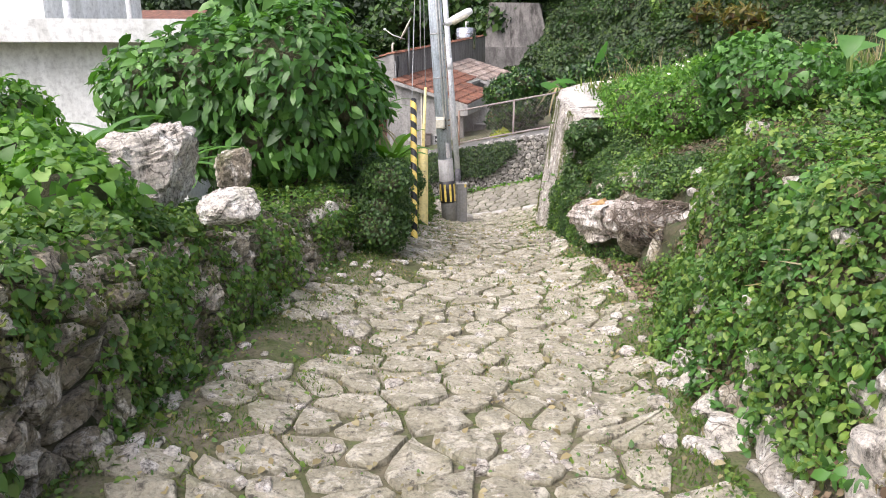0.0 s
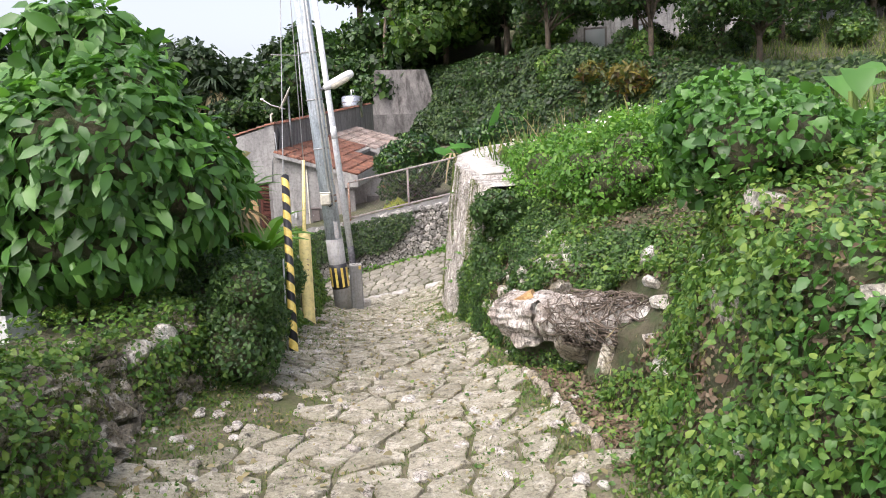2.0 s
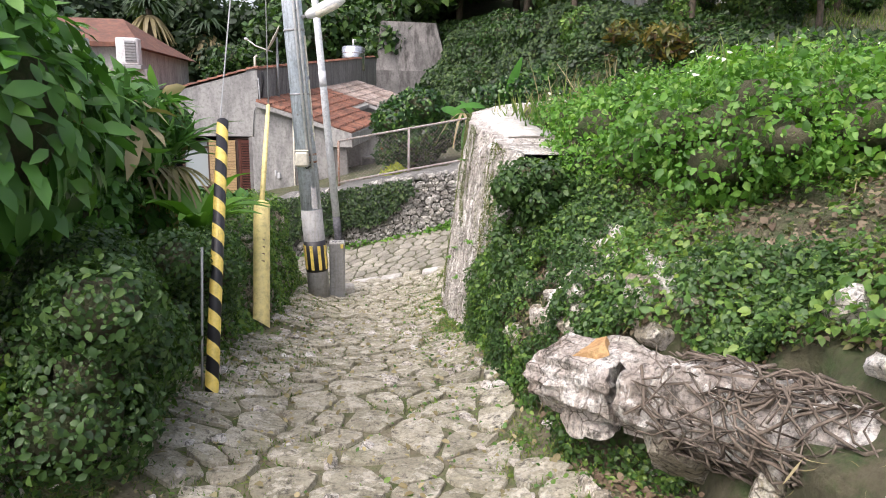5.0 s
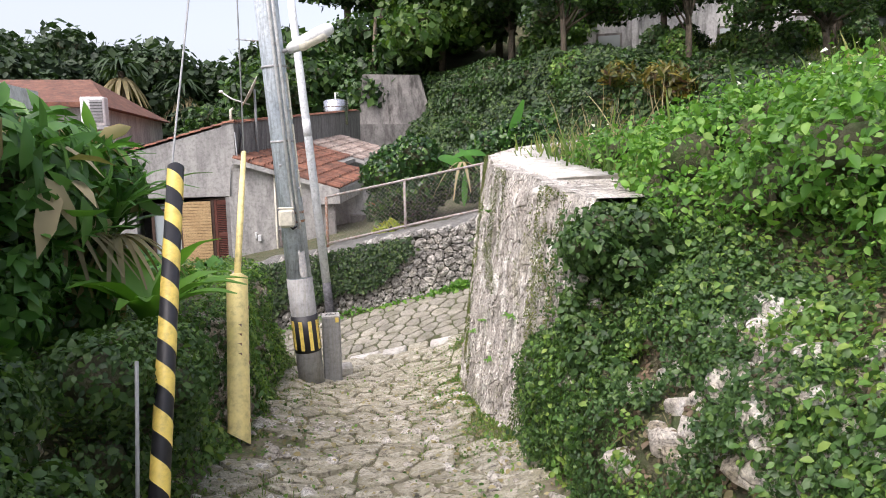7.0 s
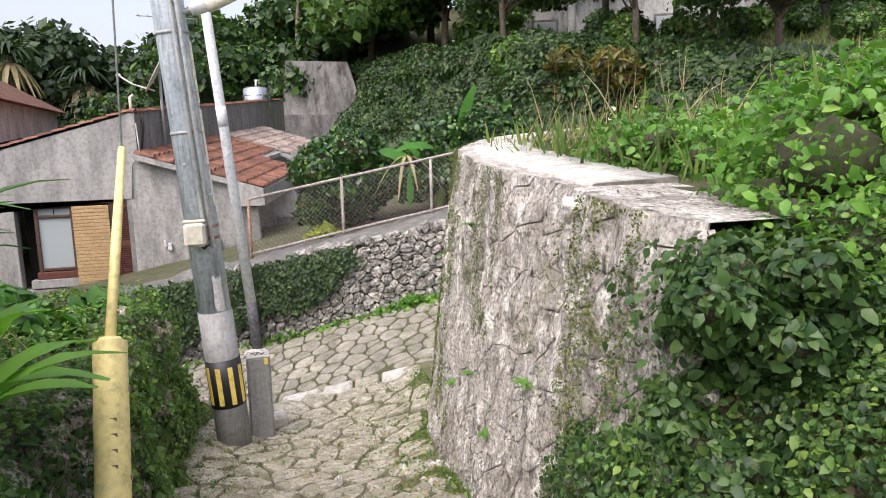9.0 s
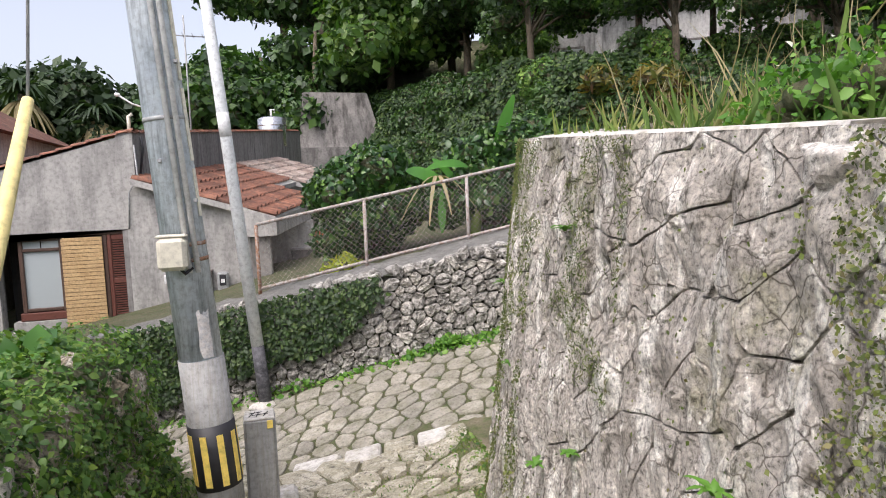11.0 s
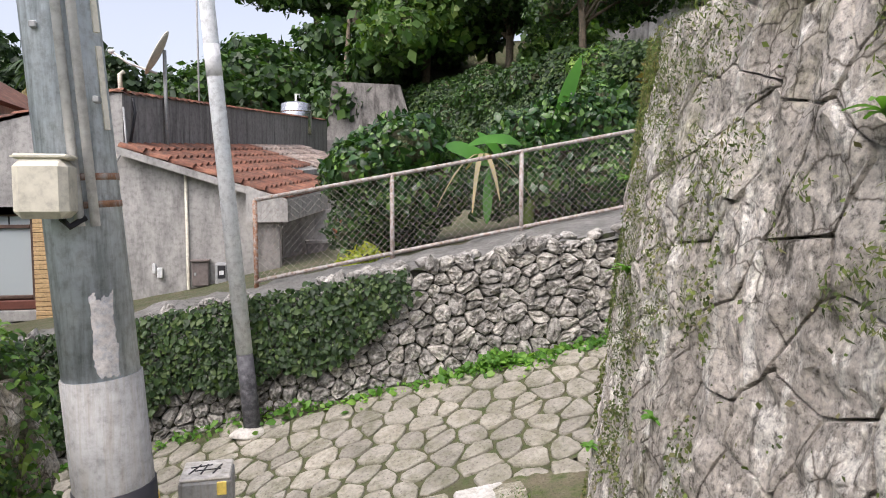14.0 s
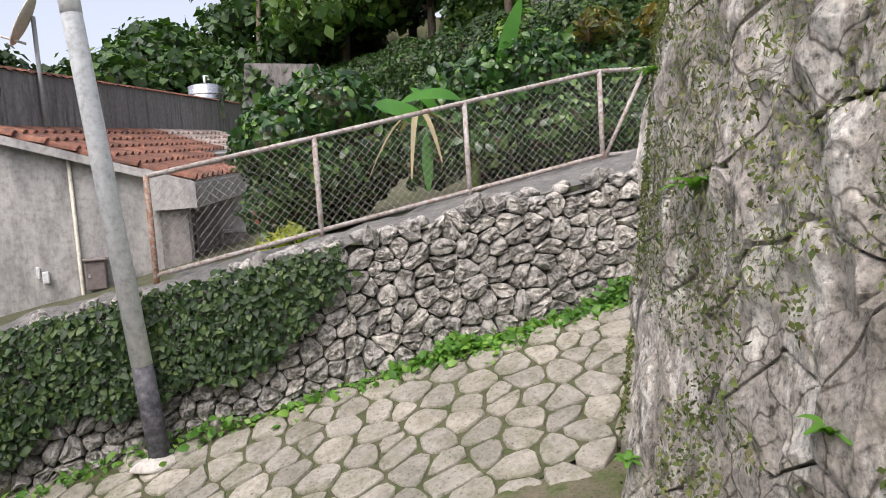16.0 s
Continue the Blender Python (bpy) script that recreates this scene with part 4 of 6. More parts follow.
# side wall of the main block, above the lean-to roof
YB = 24.8
prism("wall", [(HX0, HY, -2), (bx(YB), YB, -0.5), (bx(YB) - 0.25, YB, -0.5), (HX0 - 0.25, HY, -2)], [(HX0, HY + 0.004, 2.14), (bx(YB), YB, 3.17), (bx(YB) - 0.25, YB, 3.17), (HX0 - 0.25, HY + 0.004, 2.14)], CONCD if False else surface("streaked_grey_parapet", [(0.2, 0.19, 0.185), (0.3, 0.29, 0.28)], 1.1, (0.12, 0.115, 0.11), 14, 0.95, 0.25, 0.01, stretch=(2.5, 2.5, 0.2)), house, "streaked dark grey parapet wall")
prism("roof", [(-9, HY + 0.1, 0.0), (HX0 - 0.2, HY + 0.1, 1.95), (bx(YB) - 0.2, YB, 2.9), (-7, YB, 1.0)], [(-9, HY + 0.1, 0.12), (HX0 - 0.2, HY + 0.1, 2.05), (bx(YB) - 0.2, YB, 3.0), (-7, YB, 1.1)], TILE, house, "main red tile roof")
# recess backed by a near-black pane painted as room shade, and its joinery
pane("room_shade", -4.05, -2.17, -2.4, 0.62, HY + 0.6, HY + 0.7, DARKIN, house, "near-black panel standing in for the unlit room")
pane("floor_sill", -4.05, -2.17, -2.4, -0.92, HY + 0.02, HY + 0.6, CONC, house)
pane("lintel", -4.05, -2.17, 0.55, 0.62, HY + 0.03, HY + 0.5, FRAMEB, house)
win = thing("window_1", "brown framed window with pale glass", "window", kind="structure")
for x in (-3.74, -3.17):
    pane("window_frame", x - 0.03, x + 0.03, -0.62, 0.55, HY + 0.06, HY + 0.16, FRAMEB, win)
for z in (-0.58, 0.36, 0.52):
    pane("window_frame", -3.71, -3.2, z - 0.025, z + 0.025, HY + 0.06, HY + 0.16, FRAMEB, win)
pane("pane", -3.71, -3.2, -0.555, 0.335, HY + 0.1, HY + 0.11, glass, win, bevel=0)
pane("pane", -3.71, -3.47, 0.385, 0.495, HY + 0.1, HY + 0.11, glass, win, bevel=0)
pane("pane", -3.45, -3.2, 0.385, 0.495, HY + 0.1, HY + 0.11, glass, win, bevel=0)
pane("window_sill", -3.8, -3.1, -0.74, -0.62, HY + 0.02, HY + 0.2, LOUVER, win)
pane("window_sill", -3.9, -3.1, -0.9, -0.75, HY + 0.0, HY + 0.2, CONC, win)
blind = thing("reed_blind", "tan reed blind hanging in the house opening", "blind")
for k in range(24):
    z = -0.95 + 1.48 * k / 24
    pane("slat", -3.15, -2.56, z, z + 0.056, HY - 0.01 + 0.004 * (k % 2), HY + 0.012, BAMBOO, blind, bevel=0.004)
door = thing("door_1", "red-brown louvred wooden door standing beside the blind", "door", kind="structure")
for x in (-2.47, -2.2):
    pane("stile", x - 0.03, x + 0.03, -0.9, 0.55, HY + 0.04, HY + 0.1, LOUVER, door)
for z in (-0.88, -0.2, 0.5):
    pane("rail", -2.44, -2.23, z - 0.04, z + 0.04, HY + 0.045, HY + 0.095, LOUVER, door)
for k in range(34):
    z = -0.82 + k * 0.039
    pane("louvre", -2.44, -2.23, z, z + 0.02, HY + 0.05, HY + 0.085, LOUVER, door, bevel=0.003)
pane("door_frame", -2.56, -2.5, -0.92, 0.55, HY + 0.03, HY + 0.14, FRAMEB, door)
# lean-to roof
EAVE0, EAVE1, EAVE2 = (0.14, 13.15, 0.72), (1.17, 16.5, 0.98), (2.2, 20.2, 1.26)


def roof_pt(a, y):
    """a: 0 at the side wall, 1 at the eave."""
    k = (y - 13.15) / (EAVE1[1] - EAVE0[1])
    e = Vector(EAVE0) + (Vector(EAVE1) - Vector(EAVE0)) * k
    w = Vector((bx(y), y, 1.43 + (y - HY) * 0.0815))
    return w + (e - w) * a


def slab(name, a0, a1, y0, y1, t, material, parent, label=""):
    q = [roof_pt(a0, y0), roof_pt(a1, y0), roof_pt(a1, y1), roof_pt(a0, y1)]
    return prism(name, [p - Vector((0, 0, t)) for p in q], q, material, parent, label)


slab("roof_slab", 0, 1.0, 13.12, 16.4, 0.1, CONC, house)
slab("roof_slab", 0, 0.62, 16.4, 18.0, 0.1, CONC, house)
slab("roof_slab", 0, 1.0, 18.0, 22.0, 0.1, CONC, house)
prism("fascia", [(-0.42, 13.1, 0.4), (0.14, 13.1, 0.4), (1.2, 16.5, 0.64), (0.7, 16.5, 0.64)], [(-0.42, 13.1, 0.9), (0.14, 13.1, 0.69), (1.2, 16.5, 0.93), (0.7, 16.5, 1.1)], CONC, house, "grey concrete gutter fascia")
prism("wall", [(0.95, 16.55, -0.8), (2.6, 17.4, -0.8), (2.6, 17.6, -0.8), (0.95, 16.75, -0.8)], [(0.95, 16.55, 1.38), (2.6, 17.4, 1.0), (2.6, 17.6, 1.0), (0.95, 16.75, 1.38)], CONC, house)
pane("recess_wall", 0.05, 0.9, -1.6, 0.55, 15.2, 15.4, CONC, house)
pane("yard_wall", 0.45, 1.7, -1.4, -0.02, 15.0, 15.15, CONCD, house, "dark grey low yard wall")
pane("wall_cap", 0.43, 1.72, -0.02, 0.03, 14.97, 15.17, CONC, house)
pane("brick_panel", 0.85, 1.35, 0.05, 0.36, 15.3, 15.38, BRICKR, house, "orange-red block panel")
pane("side_door", -0.3, 0.03, -1.5, 0.38, 13.2, 13.29, CONCD, house, "grey side door under the eave")
# tiles: shared half-round pieces
_tv, _tf = [], []
for j, (t, r) in enumerate(((0, 0.075), (1, 0.062))):
    for i in range(7):
        a = math.pi * i / 6
        _tv.append((t * 0.34, r * math.cos(a), r * math.sin(a) * 0.9 - 0.01 + (0.02 if j == 0 else 0.0)))
_tf = [(i, i + 1, 8 + i, 7 + i) for i in range(6)] + [tuple(range(6, -1, -1))]
_tm = bpy.data.meshes.new("tile")
_tm.from_pydata(_tv, [], _tf)
_tm.materials.append(TILE)
_tg = _tm.copy()
_tg.materials.clear()
_tg.materials.append(TILEG)
_rr = random.Random(4)
roof_tiles = obj("tile_bed", [roof_pt(a, y) + Vector((0, 0, 0.004)) for a, y in ((0, 13.12), (1, 13.12), (1, 16.4), (0, 16.4))], [(0, 1, 2, 3)], TILE, house, False, "red clay tile bed")
for y in np.arange(13.2, 17.9, 0.21):
    for k in range(7):
        a0, a1 = k / 7, (k + 1) / 7
        if y > 16.35 and a1 > 0.6:
            continue
        p, q = roof_pt(a1, y), roof_pt(a0, y)
        d = (q - p).normalized()
        side = Vector((0.296, 1, 0.08)).normalized()
        up = d.cross(side) * -1
        m = Matrix((d, side, d.cross(side))).transposed().to_4x4()
        if (d.cross(side)).z < 0:
            m = Matrix((d, -side, d.cross(-side))).transposed().to_4x4()
        ob = new("tile", _tm)
        ob.parent = house
        ob.matrix_basis = Matrix.Translation(p + Vector((0, 0, 0.015 + _rr.uniform(-0.006, 0.006)))) @ m @ Matrix.Diagonal(((p - q).length / 0.33, 1.15, 1, 1))
for y in np.arange(18.1, 21.9, 0.3):
    for k in range(7):
        p, q = roof_pt((k + 1) / 7, y), roof_pt(k / 7, y)
        d = (q - p).normalized()
        side = -Vector((0.296, 1, 0.08)).normalized()
        if d.cross(side).z < 0:
            side = -side
        m = Matrix((d, side, d.cross(side))).transposed().to_4x4()
        ob = new("tile", _tg)
        ob.parent = house
        ob.matrix_basis = Matrix.Translation(p + Vector((0, 0, 0.02))) @ m @ Matrix.Diagonal(((p - q).length / 0.34, 1.5, 1, 1))
# coping tiles on gable and parapet
for k in range(26):
    x = HX0 - 0.1 - k * 0.22
    ob = new("coping_tile", _tm)
    ob.parent = house
    ob.matrix_basis = Matrix.Translation((x - 0.12, HY + 0.12, gable(x) + 0.01)) @ Euler((0, -0.28, 0)).to_matrix().to_4x4() @ Matrix.Diagonal((0.75, 2.2, 0.8, 1))
for k in range(52):
    y = HY + k * 0.22
    ob = new("coping_tile", _tm)
    ob.parent = house
    ob.matrix_basis = Matrix.Translation((bx(y) - 0.12, y, 2.14 + (y - HY) * 0.0895)) @ Euler((0, 0, 1.28)).to_matrix().to_4x4() @ Matrix.Diagonal((0.7, 2.0, 0.7, 1))


def cable(name, pts, r, material, parent, label=""):
    v, f = tube(pts, r, 6)
    return obj(name, v, f, material, parent, True, label)


cable("conduit", [(-1.22, 13.27, 1.08), (-1.22, 13.27, -0.52), (-1.2, 13.25, -0.6), (-1.08, 13.24, -0.55)], 0.022, CREAM, house, "pale wall conduit")
cable("cable", [(HX0 + 0.02, 13.26, 1.95), (HX0 + 0.05, 13.24, 1.45), (-2.1, 13.26, 1.2), (-2.14, 13.27, 0.62)], 0.014, GREYP, house)
cable("cable", [(-1.9, 13.45, 2.1), (-1.88, 13.5, 1.9), (-1.93, 13.4, 1.5)], 0.02, BLACK, house)
mb = thing("meter_cabinet", "dull brown steel meter cabinet on the house wall", "meter box")
pane("cabinet", -1.16, -0.94, -0.48, -0.14, 13.16, 13.29, BROWNBOX, mb, bevel=0.012)
pane("hood", -1.18, -0.92, -0.14, -0.11, 13.13, 13.29, BROWNBOX, mb)
pane("latch", -1.13, -1.1, -0.33, -0.29, 13.145, 13.16, GREYP, mb, bevel=0.004)
em = thing("electricity_meter", "grey electricity meter with dark window on the house wall", "electricity meter")
pane("case", -0.86, -0.68, -0.5, -0.16, 13.17, 13.29, GREYP, em, bevel=0.03)
pane("dial_window", -0.82, -0.72, -0.38, -0.2, 13.155, 13.172, BLACK, em)
pane("display", -0.8, -0.74, -0.33, -0.27, 13.15, 13.156, WHITE, em, bevel=0)
sk = thing("outdoor_socket", "small white outdoor switch on the house wall", "socket")
pane("case", -1.62, -1.55, -0.36, -0.22, 13.24, 13.29, WHITE, sk)
pane("cover", -1.68, -1.64, -0.3, -0.16, 13.25, 13.29, WHITE, sk)

dish = thing("satellite_dish", "white satellite dish on a mast beside the house parapet", "satellite dish")
cable("mast", [(-1.62, 14.4, 1.5), (-1.62, 14.4, 2.95)], 0.028, GREYP, dish, "grey mast")
_v, _f = [(0, 0, 0)], []
for r in range(1, 6):
    for i in range(20):
        a = 2 * math.pi * i / 20
        q = 0.33 * r / 5
        _v.append((q * math.cos(a), q * math.sin(a) * 1.1, 0.45 * q * q))
_f = [(0, 1 + i, 1 + (i + 1) % 20) for i in range(20)] + [(1 + r * 20 + i, 1 + (r + 1) * 20 + i, 1 + (r + 1) * 20 + (i + 1) % 20, 1 + r * 20 + (i + 1) % 20) for r in range(4) for i in range(20)]
db = obj("reflector", _v, _f, WHITE, dish, True)
db.data.materials.clear()
db.data.materials.append(CREAM)
sol = db.modifiers.new("thickness", "SOLIDIFY")
sol.thickness = 0.012
db.matrix_basis = look((-1.68, 14.35, 2.88), (-1.68, 14.35, 2.88) + Vector((0.95, 0.25, -0.45))) if False else Matrix.Translation((-1.68, 14.35, 2.88)) @ Vector((-0.93, -0.1, 0.5)).to_track_quat("Z", "Y").to_matrix().to_4x4()
cable("feed_arm", [(-1.72, 14.35, 2.6), (-2.1, 14.3, 2.72), (-2.3, 14.28, 2.86)], 0.016, WHITE, dish)
obj("feed_horn", *lump((-2.33, 14.28, 2.88), (0.05, 0.035, 0.035), 2, 0.05, 2), WHITE, dish, True)
cable("pipe_vent", [(-2.06, 13.5, 2.0), (-2.06, 13.5, 2.42), (-2.0, 13.5, 2.46)], 0.03, CREAM, house, "cream vent pipe")
ant = thing("antenna_mast", "thin television antenna mast on the grey house", "antenna")
cable("mast", [(-1.3, 15.8, 1.6), (-1.3, 15.8, 4.6)], 0.016, GREYP, ant)
cable("boom", [(-2.1, 15.8, 4.25), (-0.9, 15.8, 4.2)], 0.012, GREYP, ant)
for k in range(7):
    x = -2.05 + k * 0.18
    cable("element", [(x, 15.6, 4.25 - 0.04 * k / 7), (x, 16.0, 4.25 - 0.04 * k / 7)], 0.006, GREYP, ant)
tank = thing("water_tank", "round stainless steel water tank on the parapet roof", "water tank")
TKx, TKy, TKz = 0.45, 22.9, 3.05
v, f = tube([(TKx, TKy, TKz - 0.5), (TKx, TKy, TKz + 0.32), (TKx, TKy, TKz + 0.37), (TKx, TKy, TKz + 0.4)], [0.42, 0.42, 0.3, 0.1], 24)
obj("drum", v, f, INOX, tank, True)
v, f = tube([(TKx, TKy, TKz + 0.1), (TKx, TKy, TKz + 0.13)], 0.435, 24)
obj("hoop", v, f, INOX, tank, True)
cable("swan_neck_vent", [(TKx, TKy, TKz + 0.38), (TKx, TKy, TKz + 0.6), (TKx + 0.1, TKy, TKz + 0.6), (TKx + 0.1, TKy, TKz + 0.5)], 0.035, WHITE, tank)

# ---------------------------------------------------------------- other buildings and the tall concrete wall
tower = thing("concrete_buttress", "tall stained concrete retaining block at the foot of the hill", "retaining wall")
prism("face", [(1.3, 27, 1.0), (5.2, 27.2, 1.0), (6, 33, 1.0), (1.6, 33, 1.0)], [(1.78, 27.6, 4.85), (4.2, 27.8, 4.85), (5.5, 33, 4.9), (1.9, 33, 4.9)], CONCD, tower)
prism("foot_ledge", [(1.1, 26.6, 0.6), (5.6, 26.8, 0.6), (5.6, 27.6, 0.6), (1.1, 27.4, 0.6)], [(1.28, 26.8, 2.75), (5.0, 27.0, 2.75), (5.0, 27.4, 2.75), (1.28, 27.3, 2.75)], CONCD, tower, "stained concrete footing")

neighbour = thing("white_house", "white painted flat-roofed house behind the garden", "house")
prism("wall", [(-12, 3.6, -2), (-4.75, 3.6, -2), (-4.75, 9, -2), (-12, 9, -2)], [(-12, 3.6, 2.1), (-4.75, 3.6, 2.1), (-4.75, 9, 2.1), (-12, 9, 2.1)], WBLD, neighbour)
prism("roof_slab", [(-12.4, 3.1, 2.1), (-4.3, 3.1, 2.1), (-4.3, 9.4, 2.1), (-12.4, 9.4, 2.1)], [(-12.4, 3.1, 2.42), (-4.3, 3.1, 2.42), (-4.3, 9.4, 2.42), (-12.4, 9.4, 2.42)], WBLD, neighbour)
prism("roof_room", [(-11, 5, 2.42), (-7.4, 5, 2.42), (-7.4, 9, 2.42), (-11, 9, 2.42)], [(-11, 5, 4.2), (-7.4, 5, 4.2), (-7.4, 9, 4.2), (-11, 9, 4.2)], WBLD, neighbour)
cable("vent_pipe", [(-6.6, 4.2, 2.42), (-6.6, 4.2, 2.75)], 0.06, WHITE, neighbour)
cable("vent_pipe", [(-5.8, 4.6, 2.42), (-5.8, 4.6, 3.1), (-5.7, 4.6, 3.1)], 0.04, WHITE, neighbour)

redroof = thing("red_roofed_house", "low house with a long faded red tile roof", "house")
prism("wall", [(-15, 19, -2), (-6.2, 19, -2), (-6.2, 27, -2), (-15, 27, -2)], [(-15, 19, 2.9), (-6.2, 19, 2.9), (-6.2, 27, 2.9), (-15, 27, 2.9)], CONC, redroof)
prism("roof", [(-15.3, 18.6, 2.9), (-5.9, 18.6, 2.9), (-5.9, 27.4, 2.9), (-15.3, 27.4, 2.9)], [(-15.3, 18.6, 3.02), (-5.9, 18.6, 3.02), (-7.5, 23, 4.1), (-13.5, 23, 4.1)], TILE, redroof, "faded red tile roof")
ac = thing("air_conditioner", "white air conditioner outdoor unit on the red-roofed house", "air conditioner")
pane("case", -6.35, -5.75, 2.35, 3.1, 17.9, 18.3, WHITE, ac, bevel=0.03)
pane("bracket", -6.4, -5.7, 2.25, 2.35, 17.9, 18.6, GREYP, ac)
pane("grille", -6.1, -5.8, 2.42, 3.02, 17.88, 17.9, GREYP, ac)
for k in range(7):
    pane("fin", -6.1, -5.8, 2.46 + k * 0.08, 2.475 + k * 0.08, 17.865, 17.88, BLACK, ac, bevel=0)
pane("wall", -8.5, -5.6, -2, 2.25, 18.1, 19.1, CONC, redroof)

uphill = thing("hilltop_building", "mildewed white building among trees on the hill", "building")
UB = Matrix.Translation((17.5, 25, 4.5)) @ Euler((0, 0, -0.45)).to_matrix().to_4x4()
up_wall = part("wall", block((-7, 0, -1), (7, 5, 3.4), 0.03, UB), WEATHER, uphill)
part("roof", block((-7.4, -0.4, 3.4), (7.4, 5.4, 3.7), 0.03, UB), WEATHER, uphill)
for k, x in enumerate((-5.4, -3.0, -0.4, 2.4, 5.0)):
    w = part("window", block((x - 0.55, -0.06, 0.9), (x + 0.55, 0.02, 2.1), 0.01, UB), CONCD, uphill, "dull window surround")
    part("pane", block((x - 0.46, -0.09, 1.0), (x + 0.46, -0.062, 2.0), 0.0, UB), glass, w)
    part("column", block((x + 0.95, -0.3, -1), (x + 1.25, 0.1, 3.4), 0.02, UB), WEATHER, uphill)

# ---------------------------------------------------------------- plants: big things first
def crown(name, lobes, n, size, material, parent, seed, shape=OVATE, droop=0.3, simple=False, core=0.6, jitter=0.5, label=""):
    # solid dark lumps stand in for the shade deep inside the foliage
    obj("shade_core", *cores(lobes, seed, core), UNDER if core else UNDER, parent, True, "dark inner twigs and shade leaves")
    P, N = clump_points(n, lobes)
    return leaves(name, P, N, size, material, parent, shape, droop, jitter, simple=simple, label=label)


def stems(parent, foot, tops, r):
    ps = []
    for t in tops:
        m = [(foot[i] + t[i]) / 2 + (0.1 * (i < 2)) * random.uniform(-1, 1) for i in range(3)]
        ps.append(tube([foot, m, t], [r, r * 0.7, r * 0.35], 7))
    return obj("stem", *merged(ps), BARK, parent, True)


# broad-leaved garden bush
bush = thing("garden_bush", "large bush of drooping glossy pointed leaves behind the wall", "bush")
_lob = [((-2.2, -0.25, 1.65), (0.75, 0.65, 0.6)), ((-2.95, -0.1, 1.6), (0.75, 0.6, 0.6)), ((-3.6, 0.05, 1.5), (0.6, 0.55, 0.5)), ((-1.75, -0.1, 1.45), (0.5, 0.55, 0.55)),
        ((-2.5, 0.5, 1.6), (0.9, 0.6, 0.65)), ((-2.0, -0.15, 2.05), (0.4, 0.4, 0.35)), ((-2.3, -0.3, 1.1), (0.7, 0.4, 0.4)), ((-2.9, -0.1, 1.0), (0.7, 0.4, 0.4))]
_lob = [(np.array(c), np.array(r)) for c, r in _lob]
# dark filling lumps, coloured as the bush's shaded inside
obj("shade_core", *cores(_lob, 3, 0.72), UNDER, bush, True)
P, N = clump_points(11000, _lob)
N2 = unit(N + np.array([0, 0, 0.5]))
leaves("foliage", P, N2, 0.135, L_GLOSSY, bush, SLIM, 0.4, 0.45, 0.25, flow=N * 0.9 + 0.6 * rng.normal(size=N.shape), fold=0.15)
stems(bush, (-2.4, 0.0, 0.1), [(-2.2, -0.2, 1.2), (-2.9, 0, 1.2), (-1.9, 0, 1.3)], 0.05)

hedge = thing("dark_shrub", "dense dark small-leaved shrub spilling over the wall", "shrub")
_lob = lobes_in((-1.45, 0.15, 0.42), (0.42, 0.75, 0.55), 16, 0.3, 5) + lobes_in((-1.35, 1.5, 0.2), (0.3, 0.8, 0.4), 8, 0.24, 6)
crown("foliage", _lob, 48000, 0.028, L_DARK, hedge, 40, OVATE, 0.3)
stems(hedge, (-1.5, 0.2, -0.15), [(-1.3, 0, 0.5), (-1.6, 0.4, 0.6)], 0.03)

def crag(centre, radii, seed, square=0.55, turn=0.0):
    """Verts and faces of a broken, blocky boulder with a pitted skin."""
    bm = bmesh.new()
    bmesh.ops.create_icosphere(bm, subdivisions=5, radius=1)
    v = np.array([x.co for x in bm.verts])
    f = [[w.index for w in x.verts] for x in bm.faces]
    bm.free()
    r = np.random.default_rng(seed)
    v = np.sign(v) * np.abs(v) ** square
    for _ in range(7):
        d = unit(r.normal(size=(1, 3)))[0]
        over = v @ d - r.uniform(0.75, 1.0)
        v = v - np.clip(over, 0, None)[:, None] * d * 0.95
    k = 0.3 * (vnoise(v + seed, 1.6, seed, 3) - 0.5) + 0.2 * (np.abs(vnoise(v + seed, 4.5, seed + 1, 3) - 0.5) * 2 - 0.3) + 0.07 * (vnoise(v, 14.0, seed + 2, 2) - 0.5)
    v = v * (1 + k)[:, None] * np.array(radii)
    c, q = math.cos(turn), math.sin(turn)
    return np.column_stack([v[:, 0] * c - v[:, 1] * q, v[:, 0] * q + v[:, 1] * c, v[:, 2] + 0.18 * v[:, 0]]) + np.array(centre), f


rocks_left = thing("wall_boulder", "big pale grey boulder perched on the overgrown wall", "boulder")
obj("stone", *crag((-2.6, -2.85, 1.1), (0.33, 0.33, 0.27), 12, 0.6, 0.5), WHITEROCK, rocks_left)
rb = thing("wall_boulder", "small grey boulder leaning on the wall top", "boulder")
obj("stone", *crag((-2.22, -2.25, 1.02), (0.13, 0.15, 0.15), 19, 0.6, 0.2), MOSSROCK, rb)
rb = thing("wall_boulder", "pale white boulder bedded in wall creepers", "boulder")
obj("stone", *crag((-1.97, -3.25, 0.93), (0.16, 0.17, 0.1), 23, 0.65, 0.8), WHITEROCK, rb)


